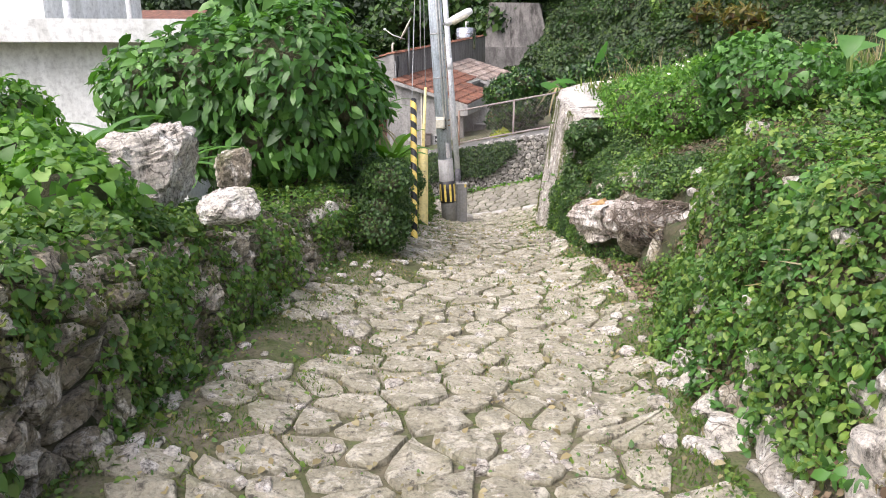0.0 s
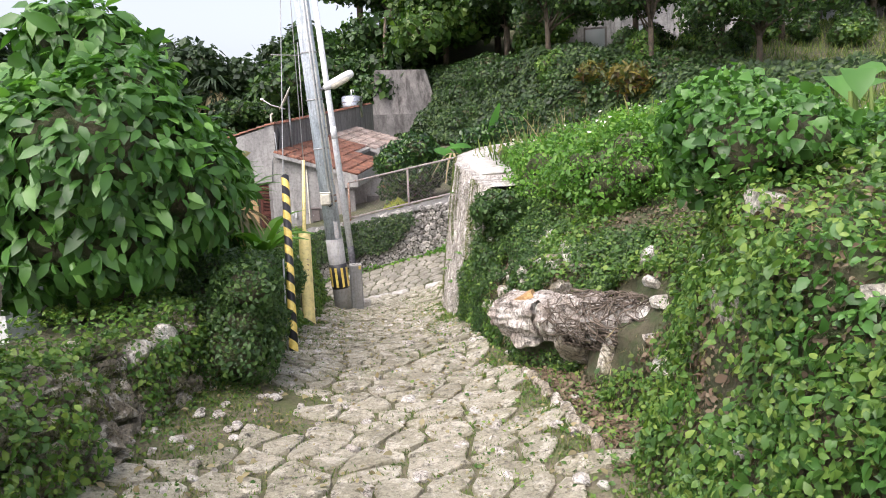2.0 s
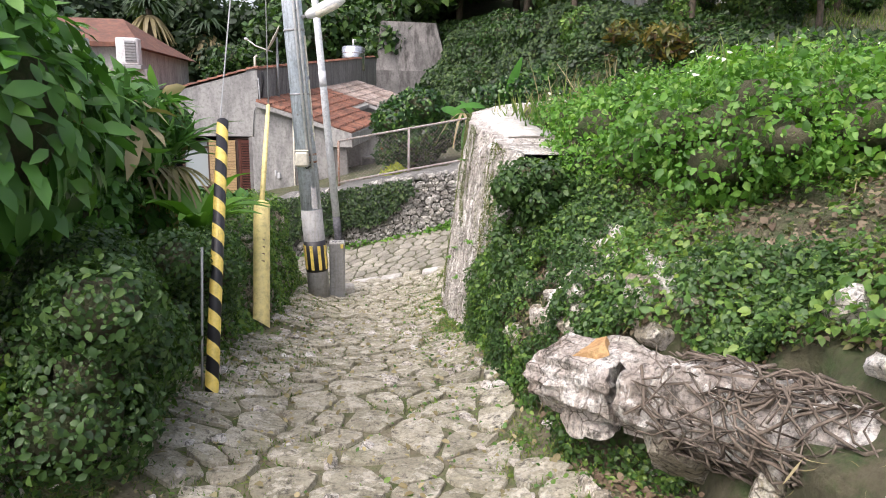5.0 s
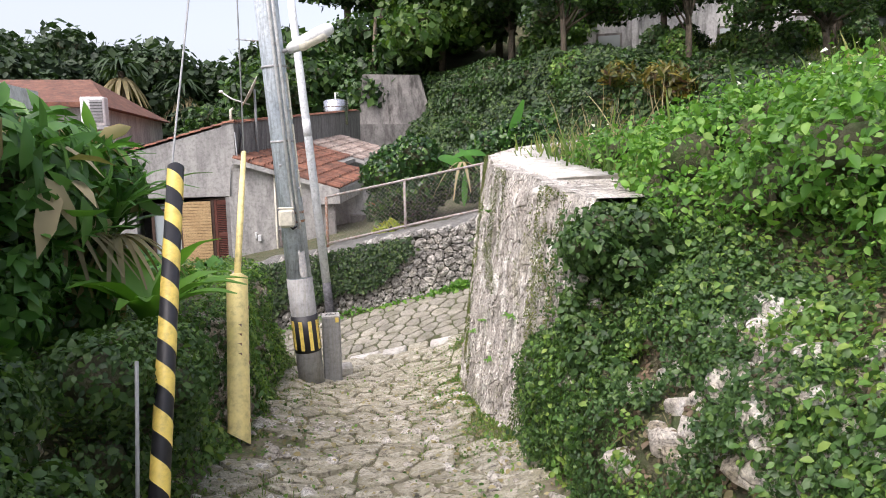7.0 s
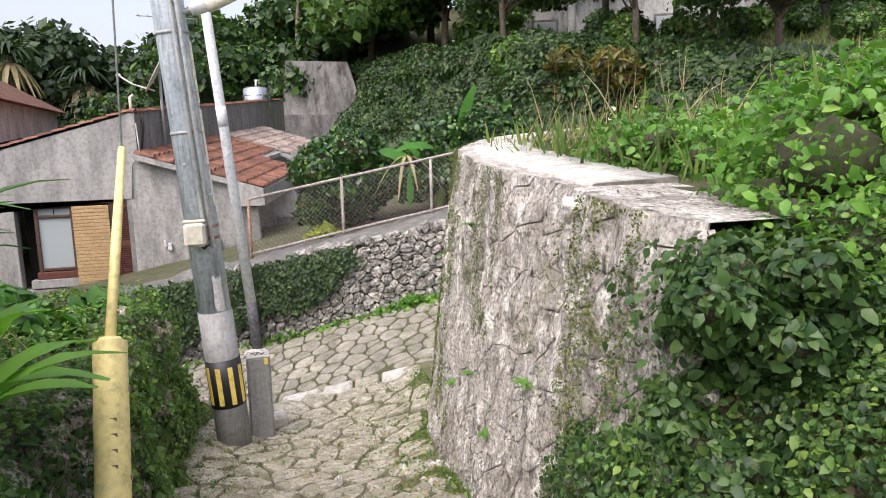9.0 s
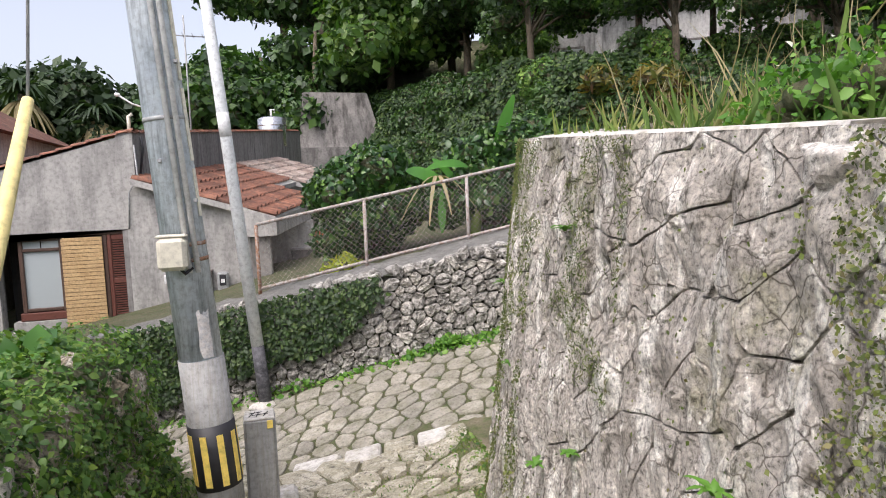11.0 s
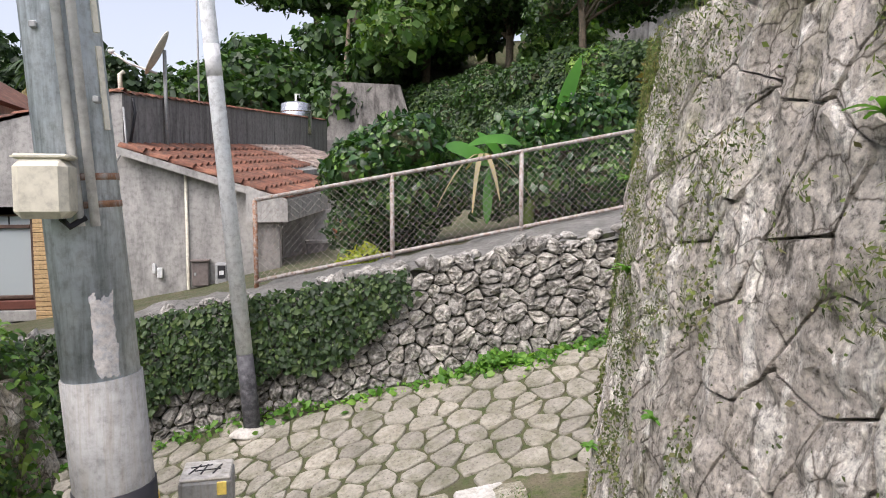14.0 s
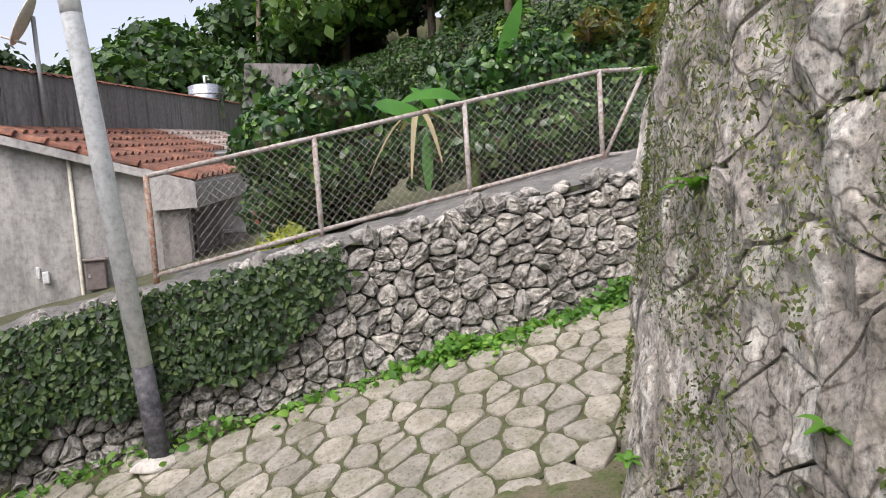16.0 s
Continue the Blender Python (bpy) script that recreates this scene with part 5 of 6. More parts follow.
def strap_plant(parent, foot, n, length, width, material, rise=0.9, seed=0, name="frond", sag=0.5):
    """Rosette of long strap leaves, each a bent strip with a midrib fold."""
    r = np.random.default_rng(seed)
    ps = []
    for i in range(n):
        a = 2 * math.pi * (i + r.uniform(-0.3, 0.3)) / n
        l, w = length * r.uniform(0.7, 1.15), width * r.uniform(0.8, 1.2)
        up = rise * r.uniform(0.75, 1.2)
        d = np.array([math.cos(a), math.sin(a), 0.0])
        s = np.array([-math.sin(a), math.cos(a), 0.0])
        vs, fs = [], []
        for j in range(8):
            t = j / 7
            c = np.array(foot) + d * l * (0.15 * t + 0.75 * t ** 1.4) + np.array([0, 0, l * (up * t - sag * t ** 2.4)])
            ww = w * math.sin(math.pi * min(0.98, 0.1 + 0.86 * t)) * 0.5 + 0.004
            wav = 0.12 * ww * math.sin(j * 2.5 + i)
            vs += [c + s * ww + np.array([0, 0, ww * 0.35 + wav]), c, c - s * ww + np.array([0, 0, ww * 0.35 - wav])]
        for j in range(7):
            fs += [(3 * j, 3 * j + 1, 3 * j + 4, 3 * j + 3), (3 * j + 1, 3 * j + 2, 3 * j + 5, 3 * j + 4)]
        ps.append((vs, fs))
    if n <= 20:
        for fv, ff in ps:
            obj(name, fv, ff, material, parent, True)
        return None
    return tagged(obj(name, *merged(ps), material, parent, True), kind="stuff")


fern = thing("birds_nest_fern", "bright green strap-leaved fern growing by the wall", "fern")
strap_plant(fern, (-1.42, 2.75, 0.3), 15, 0.72, 0.13, L_WEED, 1.1, 2)
fern = thing("birds_nest_fern", "tall strap-leaved fern among garden shrubs", "fern")
strap_plant(fern, (-2.25, 3.3, 0.8), 16, 1.0, 0.11, L_GLOSSY, 1.15, 3)
for i, (p, l, m) in enumerate((((-2.0, 2.6, 0.65), 0.75, L_GLOSSY), ((-2.6, 2.2, 1.0), 0.9, L_GLOSSY), ((-1.9, 3.6, 0.7), 0.8, L_DARK), ((-2.9, -1.9, 0.8), 0.75, L_GLOSSY), ((-3.2, -2.6, 1.0), 0.8, L_GLOSSY))):
    g = thing("ginger_clump", "clump of arching lance-shaped green leaves in the garden", "plant", "garden clumps")
    strap_plant(g, p, 14, l, 0.075, m, 1.0, 20 + i)
for i, p in enumerate(((-1.95, 3.0, 0.95), (-1.7, 3.2, 0.85))):
    g = thing("dry_palm_clump", "small palm with grey drooping dead fronds", "palm", "garden palms")
    strap_plant(g, p, 26, 0.5, 0.035, L_DRY, 0.3, 40 + i, "dead_frond", 0.9)
    strap_plant(g, (p[0], p[1], p[2] + 0.1), 18, 0.6, 0.04, L_GLOSSY, 0.9, 50 + i)
g = thing("garden_shrub", "mixed leafy shrub behind the low wall", "shrub")
_lob = lobes_in((-2.5, 2.4, 0.55), (0.95, 1.4, 0.6), 16, 0.36, 8)
crown("foliage", _lob, 13000, 0.08, L_GLOSSY, g, 60, OVATE, 0.4)
g = thing("garden_shrub", "tall tangle of lance-leaved garden plants behind the wall", "shrub")
_lob = lobes_in((-2.4, 3.0, 1.05), (0.75, 1.1, 0.75), 18, 0.36, 15)
crown("foliage", _lob, 9000, 0.15, L_GLOSSY, g, 65, LANCE, 0.2)
P, N = clump_points(700, _lob)
leaves("dead_foliage", P, N, 0.22, L_DRY, g, LANCE, 0.8, 0.4)
g = thing("overhanging_tree", "dark leafy tree overhanging the garden wall", "tree")
_lob = lobes_in((-2.6, 1.2, 2.15), (0.9, 0.9, 0.8), 16, 0.42, 9)
crown("foliage", _lob, 8000, 0.15, L_GLOSSY, g, 70, SLIM, 0.6)
stems(g, (-3.1, 1.4, -0.2), [(-2.8, 1.3, 1.8), (-3.3, 1.5, 2.0)], 0.07)
g = thing("garden_shrub", "leafy creeper mass over the upper wall", "shrub")
_lob = lobes_in((-3.2, -3.9, 1.0), (0.7, 1.7, 0.3), 14, 0.33, 10) + lobes_in((-3.9, -3.0, 1.45), (0.5, 0.9, 0.4), 6, 0.33, 11)
crown("foliage", _lob, 24000, 0.05, L_WEED, g, 80, HEART, 0.35)
g = thing("garden_shrub", "low broad-leaved plants beyond the wall end", "shrub")
_lob = lobes_in((-2.0, 5.6, 0.0), (0.8, 1.3, 0.2), 12, 0.24, 12)
crown("foliage", _lob, 2600, 0.12, L_GLOSSY, g, 90, HEART, 0.4)
g = thing("garden_shrub", "dense low garden growth between the houses", "shrub")
_lob = lobes_in((-4.0, 6.5, -0.6), (2.0, 3.5, 0.4), 22, 0.55, 13)
crown("foliage", _lob, 9000, 0.11, L_DARK, g, 95, OVATE, 0.4, True)

# right side: weeds, taro bush
weeds = thing("weed_bank", "lush bright green heart-leaved weeds on the terrace edge", "weeds", kind="stuff")
_lob = lobes_in((2.15, 1.3, 1.35), (0.45, 2.0, 0.3), 26, 0.3, 21) + lobes_in((2.9, 0.9, 1.5), (0.6, 2.2, 0.22), 20, 0.34, 22) + lobes_in((4.0, -1.6, 1.45), (1.1, 2.4, 0.25), 22, 0.4, 25) + lobes_in((2.25, 3.6, 1.35), (0.35, 0.8, 0.12), 10, 0.2, 23) + lobes_in((1.75, 1.7, 1.12), (0.25, 0.9, 0.1), 12, 0.17, 24)
# dark lumps give the weeds a shaded depth by colour
obj("shade_core", *cores(_lob, 100, 0.5), UNDER, weeds, True)
P, N = clump_points(100000, _lob)
P = P + unit(N + [0, 0, 0.5]) * (rng.random((len(P), 1)) ** 2 * 0.16 - 0.04)
leaves("foliage", P, unit(N + [0, 0, 0.7]), 0.036, L_WEED, weeds, OVATE, 0.35, 0.8)
P, N = clump_points(900, _lob)
k = N[:, 2] > 0.6
P = P[k] + [0, 0, 0.1]
leaves("flowers", P, np.tile([0, -0.4, 1.0], (len(P), 1)), 0.028, L_FLOWER, weeds, HEART, 0.0, 0.5)
leaves("flower_stalks", P - [0, 0, 0.13], rng.normal(size=P.shape) * [1, 1, 0.1], 0.16, L_GRASS, weeds, BLADE, -2.0, 0.1)
taro = thing("taro_bush", "bush of climbing heart-leaved vines on the bank", "bush")
_lob = lobes_in((1.6, -2.3, 1.62), (0.35, 0.45, 0.3), 14, 0.24, 31) + lobes_in((2.3, -1.6, 1.6), (0.5, 0.7, 0.25), 10, 0.28, 36) + lobes_in((2.4, -3.3, 1.4), (0.7, 1.2, 0.3), 12, 0.36, 32)
crown("foliage", _lob, 34000, 0.04, L_GLOSSY, taro, 110, HEART, 0.5, jitter=0.65)
bsh = thing("dark_shrub", "low dark creeper clump where wall and bank meet", "shrub")
crown("foliage", lobes_in((1.3, 1.75, 0.8), (0.3, 0.55, 0.3), 16, 0.13, 34) + lobes_in((1.1, 1.75, 0.25), (0.1, 0.4, 0.5), 14, 0.1, 35), 11000, 0.035, L_DARK, bsh, 115, OVATE, 0.3)
big = thing("elephant_ear_plant", "plant with very large heart-shaped green leaves", "plant")
P = np.array([(2.15, -2.3, 1.85), (2.3, -2.0, 1.95), (2.45, -2.6, 2.0), (2.2, -2.7, 1.8), (2.6, -2.2, 1.9), (2.35, -1.7, 1.85), (2.0, -2.5, 1.95), (2.7, -1.8, 1.95)])
for p in P:
    leaves("leaf", p[None], np.array([[-0.3, -0.6, 0.9]]), 0.2, L_GLOSSY, big, HEART, 0.5, 0.2, 0.15)
for p in P:
    obj("stalk", *tube([(p[0] + 0.1, p[1], 0.9), (p[0], p[1], p[2])], 0.012, 6), L_GRASS, big, True)

# ---------------------------------------------------------------- shrubs behind the fence, banana
fshrub = thing("fence_shrub", "dense glossy round-leaved shrub behind the fence", "shrub")
_lob = lobes_in((1.5, 12.0, 0.85), (0.9, 0.65, 0.95), 24, 0.42, 51)
crown("foliage", _lob, 17000, 0.085, L_SHRUB, fshrub, 120, OVATE, -0.3)
stems(fshrub, (1.45, 12.2, -0.2), [(1.2, 12.2, 0.6), (1.7, 12.2, 0.7)], 0.07)
fshrub = thing("fence_shrub", "broad glossy shrub with brown stems behind the fence", "shrub")
_lob = lobes_in((3.9, 11.6, 1.05), (1.6, 0.6, 1.2), 36, 0.42, 52)
crown("foliage", _lob, 25000, 0.085, L_SHRUB, fshrub, 130, OVATE, -0.3)
stems(fshrub, (3.4, 11.6, 0.1), [(3.1, 11.4, 0.9), (3.6, 11.5, 1.1), (4.1, 11.5, 1.0)], 0.06)
fshrub = thing("fence_shrub", "small yellow-green shrub by the fence foot", "shrub")
crown("foliage", lobes_in((1.0, 11.4, -0.05), (0.25, 0.2, 0.14), 6, 0.14, 53), 900, 0.075, L_YEL, fshrub, 140, LANCE, -0.2)
banana = thing("banana_plant", "young banana plant with upright pale green leaves", "banana plant")


def banana_leaf(foot, way, length, width, sag):
    d = np.array(way, float)
    d /= np.linalg.norm(d)
    s = np.cross(d, [0.3, -1.0, 0.2])
    s /= np.linalg.norm(s)
    vs, fs = [], []
    for j in range(11):
        t = j / 10
        c = np.array(foot) + d * length * t + np.array([0, 0, -sag * t * t])
        w = width * 0.5 * (0.06 if t < 0.25 else math.sin(math.pi * min(1, (t - 0.2) / 0.82)) ** 0.6)
        tear = 0.1 * w * math.sin(j * 5.1)
        vs += [c + s * w + np.array([0, 0, 0.2 * w + tear]), c, c - s * w + np.array([0, 0, 0.2 * w - tear])]
    for j in range(10):
        fs += [(3 * j, 3 * j + 1, 3 * j + 4, 3 * j + 3), (3 * j + 1, 3 * j + 2, 3 * j + 5, 3 * j + 4)]
    return obj("leaf", vs, fs, L_BANANA, banana, True)


for fx, w, l, wd, sg in (((3.25, 11.3, 1.25), (0.35, -0.1, 1.0), 1.25, 0.2, 0.0), ((3.2, 11.3, 1.2), (1.0, -0.3, 0.55), 1.1, 0.16, 0.2), ((3.1, 11.3, 1.3), (-1.0, -0.2, 0.5), 1.0, 0.14, 0.4),
                         ((2.9, 11.3, 0.9), (-0.6, 0, 1.0), 1.0, 0.13, 0.25), ((2.5, 11.2, 1.2), (-0.1, -0.2, -1.0), 0.8, 0.14, 0.0), ((3.6, 11.2, 1.2), (1.0, 0, 0.25), 1.0, 0.22, 0.1), ((2.7, 11.3, 1.0), (-0.9, 0, 0.7), 0.9, 0.22, 0.2)):
    banana_leaf(fx, w, l, wd, sg)
obj("stem", *tube([(3.0, 11.3, 0.1), (3.05, 11.3, 0.8), (3.2, 11.3, 1.4)], [0.09, 0.07, 0.04], 10), L_GRASS, banana, True)
strap_plant(banana, (2.45, 11.3, 1.25), 9, 0.7, 0.05, L_DRY, 0.1, 66, "dead_leaf", 1.0)

# ---------------------------------------------------------------- trees
def tree(seed, height, spread, material, leaf, n, label, low=0.16, leaflet=True):
    t = thing("tree", label, "tree", "hillside trees")
    r = random.Random(seed)
    bend = [r.uniform(-0.3, 0.3) for _ in range(2)]
    top = (bend[0], bend[1], height * 0.75)
    obj("trunk", *tube([(0, 0, -0.8), (bend[0] * 0.3, 0, height * 0.3), top], [height * 0.028, height * 0.022, height * 0.008], 9), BARK, t, True)
    lob, limbs = [], []
    for k in range(11):
        a, q = r.uniform(0, 6.28), r.uniform(0.25, 1.0)
        c = (spread * q * math.cos(a), spread * q * math.sin(a), height * (low + (1 - low) * r.uniform(0.15, 0.9) * (1 - 0.35 * q)))
        s = spread * r.uniform(0.3, 0.5)
        lob.append((np.array(c), np.array((s, s, s * 0.62))))
        limbs.append(tube([(bend[0] * 0.3, 0, height * r.uniform(0.25, 0.5)), (c[0] * 0.5, c[1] * 0.5, c[2] - s * 0.3), c], [height * 0.012, height * 0.008, height * 0.003], 6))
    for lv, lf in limbs:
        obj("limb", lv, lf, BARK, t, True)
    P, N = clump_points(n, lob)
    P = P + rng.normal(size=P.shape) * leaf * 0.6
    leaves("crown", P, unit(N + [0, 0, 0.35]), leaf, material, t, OVATE, 0.4, 0.6, simple=True)
    # dark lumps painted as the crown's inner shade
    obj("shade_core", *cores(lob, seed, 0.55), UNDER, t, True)
    return t


protos = [tree(201, 6.5, 2.6, L_TREE, 0.24, 9000, "leafy green broadleaf tree on the hillside"), tree(202, 7.5, 2.9, L_TREE, 0.26, 9000, "leafy green broadleaf tree on the hillside", 0.3),
          tree(203, 6.0, 2.5, L_TREEB, 0.24, 8000, "bright green broadleaf tree on the hillside"), tree(204, 7.0, 2.6, L_FAR, 0.28, 8000, "dark evergreen tree on the far hill", 0.2)]
SPOTS = [(1, -0.5, 30.5, 1.0), (0, 2.5, 31.5, 1.2), (2, 5.6, 30, 1.15), (0, -4.5, 33, 0.8), (1, 13, 28, 1.0), (0, 0.2, 35, 1.2), (1, 3.3, 34.5, 1.05), (2, 6.2, 33, 1.0), (1, 8.8, 31.5, 1.0), (2, 11.5, 31, 1.1), (0, -3, 36, 0.95), (3, -6, 38, 1.1), (3, -8.8, 39.5, 1.3), (3, -12.5, 39, 1.35), (3, -10.5, 39, 1.1), (3, -14, 35, 1.2),
         (3, -16, 40, 1.35), (3, -20, 38, 1.4), (0, 14.5, 33, 1.2), (1, 18, 35, 1.2), (2, 22, 35, 1.2), (1, 2, 41, 1.25), (0, 6, 41, 1.3), (1, 10.5, 39, 1.3), (2, 15, 40, 1.3), (3, -1.5, 42, 1.0),
         (3, -5, 45, 0.9), (1, 20, 42, 1.4), (0, 26, 40, 1.4), (3, -25, 42, 1.2), (1, 8.2, 27.5, 0.85), (2, 10.5, 26, 0.7), (0, 22, 20.5, 0.9), (1, 25, 23, 1.1), (0, 28, 19, 1.0), (1, 20.5, 23, 0.9), (0, 24, 16, 0.8)]
_used = set()
for i, (k, x, y, s) in enumerate(SPOTS):
    m = Matrix.Translation((x, y, float(land(x, y)) - 0.2)) @ Euler((0, 0, i * 1.9)).to_matrix().to_4x4() @ Matrix.Scale(s, 4)
    if k not in _used:
        _used.add(k)
        protos[k].matrix_basis = m
    else:
        c = copy_thing(protos[k], Matrix.Identity(4))
        c.matrix_basis = m
for i, (x, y, h) in enumerate(((10.6, 17.2, 4.2), (13.4, 17.6, 4.4), (16.5, 18.5, 4.5), (8.2, 21.0, 4.6), (11.6, 20.5, 4.8), (14.6, 21.0, 4.6), (18.6, 20.0, 4.8), (12.6, 14.0, 3.8))):
    t = tree(301 + i, h, 2.1, L_TREE, 0.12, 8000, "small dark-trunked tree on the upper terrace", 0.42)
    t.matrix_basis = Matrix.Translation((x, y, float(land(x, y))))
for i, (x, y) in enumerate(((9.2, 15.8), (8.6, 17.5))):
    c = thing("croton_shrub", "red and yellow leaved croton shrub on the terrace", "shrub", "croton shrubs")
    z = float(land(x, y))
    crown("foliage", lobes_in((x, y, z + 0.9), (0.6, 0.5, 0.7), 8, 0.32, 60 + i), 1500, 0.2, L_RED, c, 150 + i, LANCE, 0.1)
    stems(c, (x, y, z - 0.2), [(x - 0.2, y, z + 0.8), (x + 0.2, y, z + 0.9)], 0.04)
for i, (x, y, h) in enumerate(((-9.3, 34, 6.2), (-6.9, 36, 5.4))):
    p = thing("fan_palm", "fan palm with a skirt of drooping dead fronds", "palm", "fan palms")
    z = float(land(x, y))
    obj("trunk", *tube([(x, y, z - 0.5), (x + 0.1, y, z + h * 0.5), (x, y, z + h)], [0.22, 0.18, 0.16], 10), BARK, p, True)
    strap_plant(p, (x, y, z + h), 34, 1.7, 0.2, L_FAR, 0.8, 70 + i, "fan_fronds", 1.0)
    strap_plant(p, (x, y, z + h - 0.3), 26, 1.7, 0.2, L_DRY, 0.1, 80 + i, "dead_fronds", 1.1)

for i in range(16):
    x, y = 6.9 + 0.8 * i + 0.5 * math.sin(i * 2.1), 19.3 + 1.1 * math.sin(i * 1.3) - 0.15 * i
    z = float(land(x, y))
    c = thing("terrace_shrub", "rounded dark green shrub along the upper terrace", "shrub", "terrace shrubs")
    crown("foliage", lobes_in((x, y, z + 0.55), (0.65, 0.55, 0.45), 7, 0.36, 330 + i), 2600, 0.1, (L_TREE, L_VINE, L_DARK)[i % 3], c, 340 + i, OVATE, 0.3, True)

# creeper-covered hillside
hill = thing("hillside_creeper", "thick dark creeper covering the steep hillside", "creeper", kind="stuff")
n = 95000
yy, ss = rng.uniform(10, 30, n), rng.uniform(-0.5, 4.2, n)
xx = 3.9 + (ss - (yy - 26.5) * 0.365) / 0.93
zz = land(xx, yy)
P = np.stack([xx, yy, zz], -1)
bump = vnoise(P, 0.55, 8, 3)
keep = (yy > wall_y(xx) + 2.2) & (rng.random(n) < np.where(ss < 2.9, 1, 0.4))
P = P + np.array([-0.8, -0.35, 0.7]) * (bump[:, None] * 1.9 - 0.55)
leaves("foliage", P[keep], np.tile([-0.75, -0.5, 0.7], (keep.sum(), 1)), 0.115, L_IVY, hill, OVATE, 0.5, 0.55, simple=True)
lob = [(np.array([a, b, float(land(a, b)) + 0.1]), np.array([1.0, 1.0, 0.75]) * rng.uniform(0.5, 0.95)) for a, b in ((3.9 + (s - (y - 26.5) * 0.365) / 0.93, y) for y, s in zip(rng.uniform(14, 29, 46), rng.uniform(0.6, 3.4, 46)))]
# dark lumps under the tufts, their colour standing in for shade
obj("shade_core", *cores(lob, 300, 0.8), UNDER, hill, True)
P, N = clump_points(60000, lob)
leaves("tufts", P, unit(N + [0, 0, 0.3]), 0.11, L_TREE, hill, OVATE, 0.5, 0.55, simple=True)

# rough grass and dry stalks on the terrace and hill
grass = thing("terrace_grass", "rough green grass with dry straw stalks on the terrace", "grass", kind="stuff")
n = 42000
P = np.stack([rng.uniform(1.7, 22, n), rng.uniform(2.5, 24, n), np.zeros(n)], -1)
P[:, 2] = land(P[:, 0], P[:, 1])
ok = (slope_s(P[:, 0], P[:, 1]) > 1.8) | ((P[:, 1] < 6.4) & (P[:, 0] > 1.75))
P = P[ok]
leaves("green_blades", P, rng.normal(size=P.shape) * [1, 1, 0.2], 0.2, L_GRASS, grass, BLADE, -1.4, 0.2, simple=True)
n = 5000
P = np.stack([rng.uniform(2.3, 9, n), rng.uniform(4.2, 14, n), np.zeros(n)], -1)
P[:, 2] = land(P[:, 0], P[:, 1])
ok = ((slope_s(P[:, 0], P[:, 1]) > 1.8) | ((P[:, 1] < 6.4))) & (vnoise(P, 0.5, 3, 2) > 0.42)
P = P[ok]
leaves("dry_stalks", P, rng.normal(size=P.shape) * [1, 1, 0.2], 0.42, L_DRY, grass, ((0, 0.006), (0.3, 0.008), (0.7, 0.006), (1, 0)), -1.3, 0.3)

# ---------------------------------------------------------------- creepers on the banks
def off_log(a):
    """False for points close to where the log lies."""
    la, lb = np.array([0.8, -0.4, 0.27]), np.array([1.5, -1.5, 0.38])
    d = (lb - la) / np.linalg.norm(lb - la)
    t = np.clip((a - la) @ d, 0, 1.35)
    return np.linalg.norm(a - la - t[:, None] * d, axis=1) > 0.36


cr = thing("bank_creeper", "mixed creepers and weeds over the earth bank", "creeper", kind="stuff")
def bank_cover(a):
    """Where leafy creeper hides the bank: bare rubble at the foot of the upper end and above the log."""
    c = vnoise(a, 1.6, 21, 3)
    upper = (a[:, 1] < -4.0) & (a[:, 2] < 1.0)
    ledge = (a[:, 1] > -0.7) & (a[:, 1] < 1.3)
    return off_log(a) & (c > np.where(upper, 0.56, np.where(ledge, 0.56, 0.43)))


P, N = on_surface(bank_point, 80000, -9.5, 2.3, 0.05, 1.0, -1, bank_cover, 0.03)
P += N * rng.uniform(0, 0.09, (len(P), 1))
leaves("foliage", P, unit(N + [0, 0, 0.3]), 0.029, L_VINE, cr, OVATE, 0.35, 0.55)
P, N = on_surface(bank_point, 46000, -1.0, 2.6, 0.04, 0.72, -1, lambda a: (vnoise(a, 1.9, 27, 3) > 0.45) & off_log(a), 0.05)
P += N * rng.uniform(0, 0.07, (len(P), 1))
leaves("small_foliage", P, N, 0.022, L_DARK, cr, OVATE, 0.3, 0.6)
P, N = on_surface(bank_point, 20000, -8, -2.4, 0.1, 1.0, -1, lambda a: vnoise(a, 1.4, 29, 3) > 0.5, 0.05)
leaves("dark_foliage", P, unit(N + [0, 0, 0.2]), 0.034, L_GLOSSY, cr, OVATE, 0.4, 0.55)
P, N = on_surface(bank_point, 3000, -8, 2.6, 0.02, 1.0, -1, lambda a: vnoise(a, 1.2, 33, 2) > 0.5, 0.03)
leaves("dry_twigs", P, rng.normal(size=P.shape), 0.07, L_DRY, cr, ((0, 0.02), (0.3, 0.03), (0.7, 0.025), (1, 0)), 0.2, 0.5)
P, N = on_surface(bank_point, 42000, -8, 2.4, 0.0, 1.0, -1, off_log, 0.015)
leaves("litter", P[::2], N[::2], 0.03, L_LITTER, cr, OVATE, 0.3, 0.5)
leaves("low_moss", P[1::2], N[1::2], 0.022, L_MOSS, cr, OVATE, 0.3, 0.6)
cl = thing("wall_creeper", "creepers and small weeds over the rubble wall", "creeper", kind="stuff")
P, N = on_surface(left_point, 52000, -8, 6.7, 0.03, 1.0, 1, lambda a: vnoise(a, 1.7, 41, 3) > np.where(a[:, 2] > left_top(a[:, 1]) - 0.12, 0.34, 0.47), 0.075)
P += N * rng.uniform(0, 0.09, (len(P), 1))
leaves("foliage", P, unit(N + [0, 0, 0.3]), 0.032, L_VINE, cl, OVATE, 0.35, 0.55)
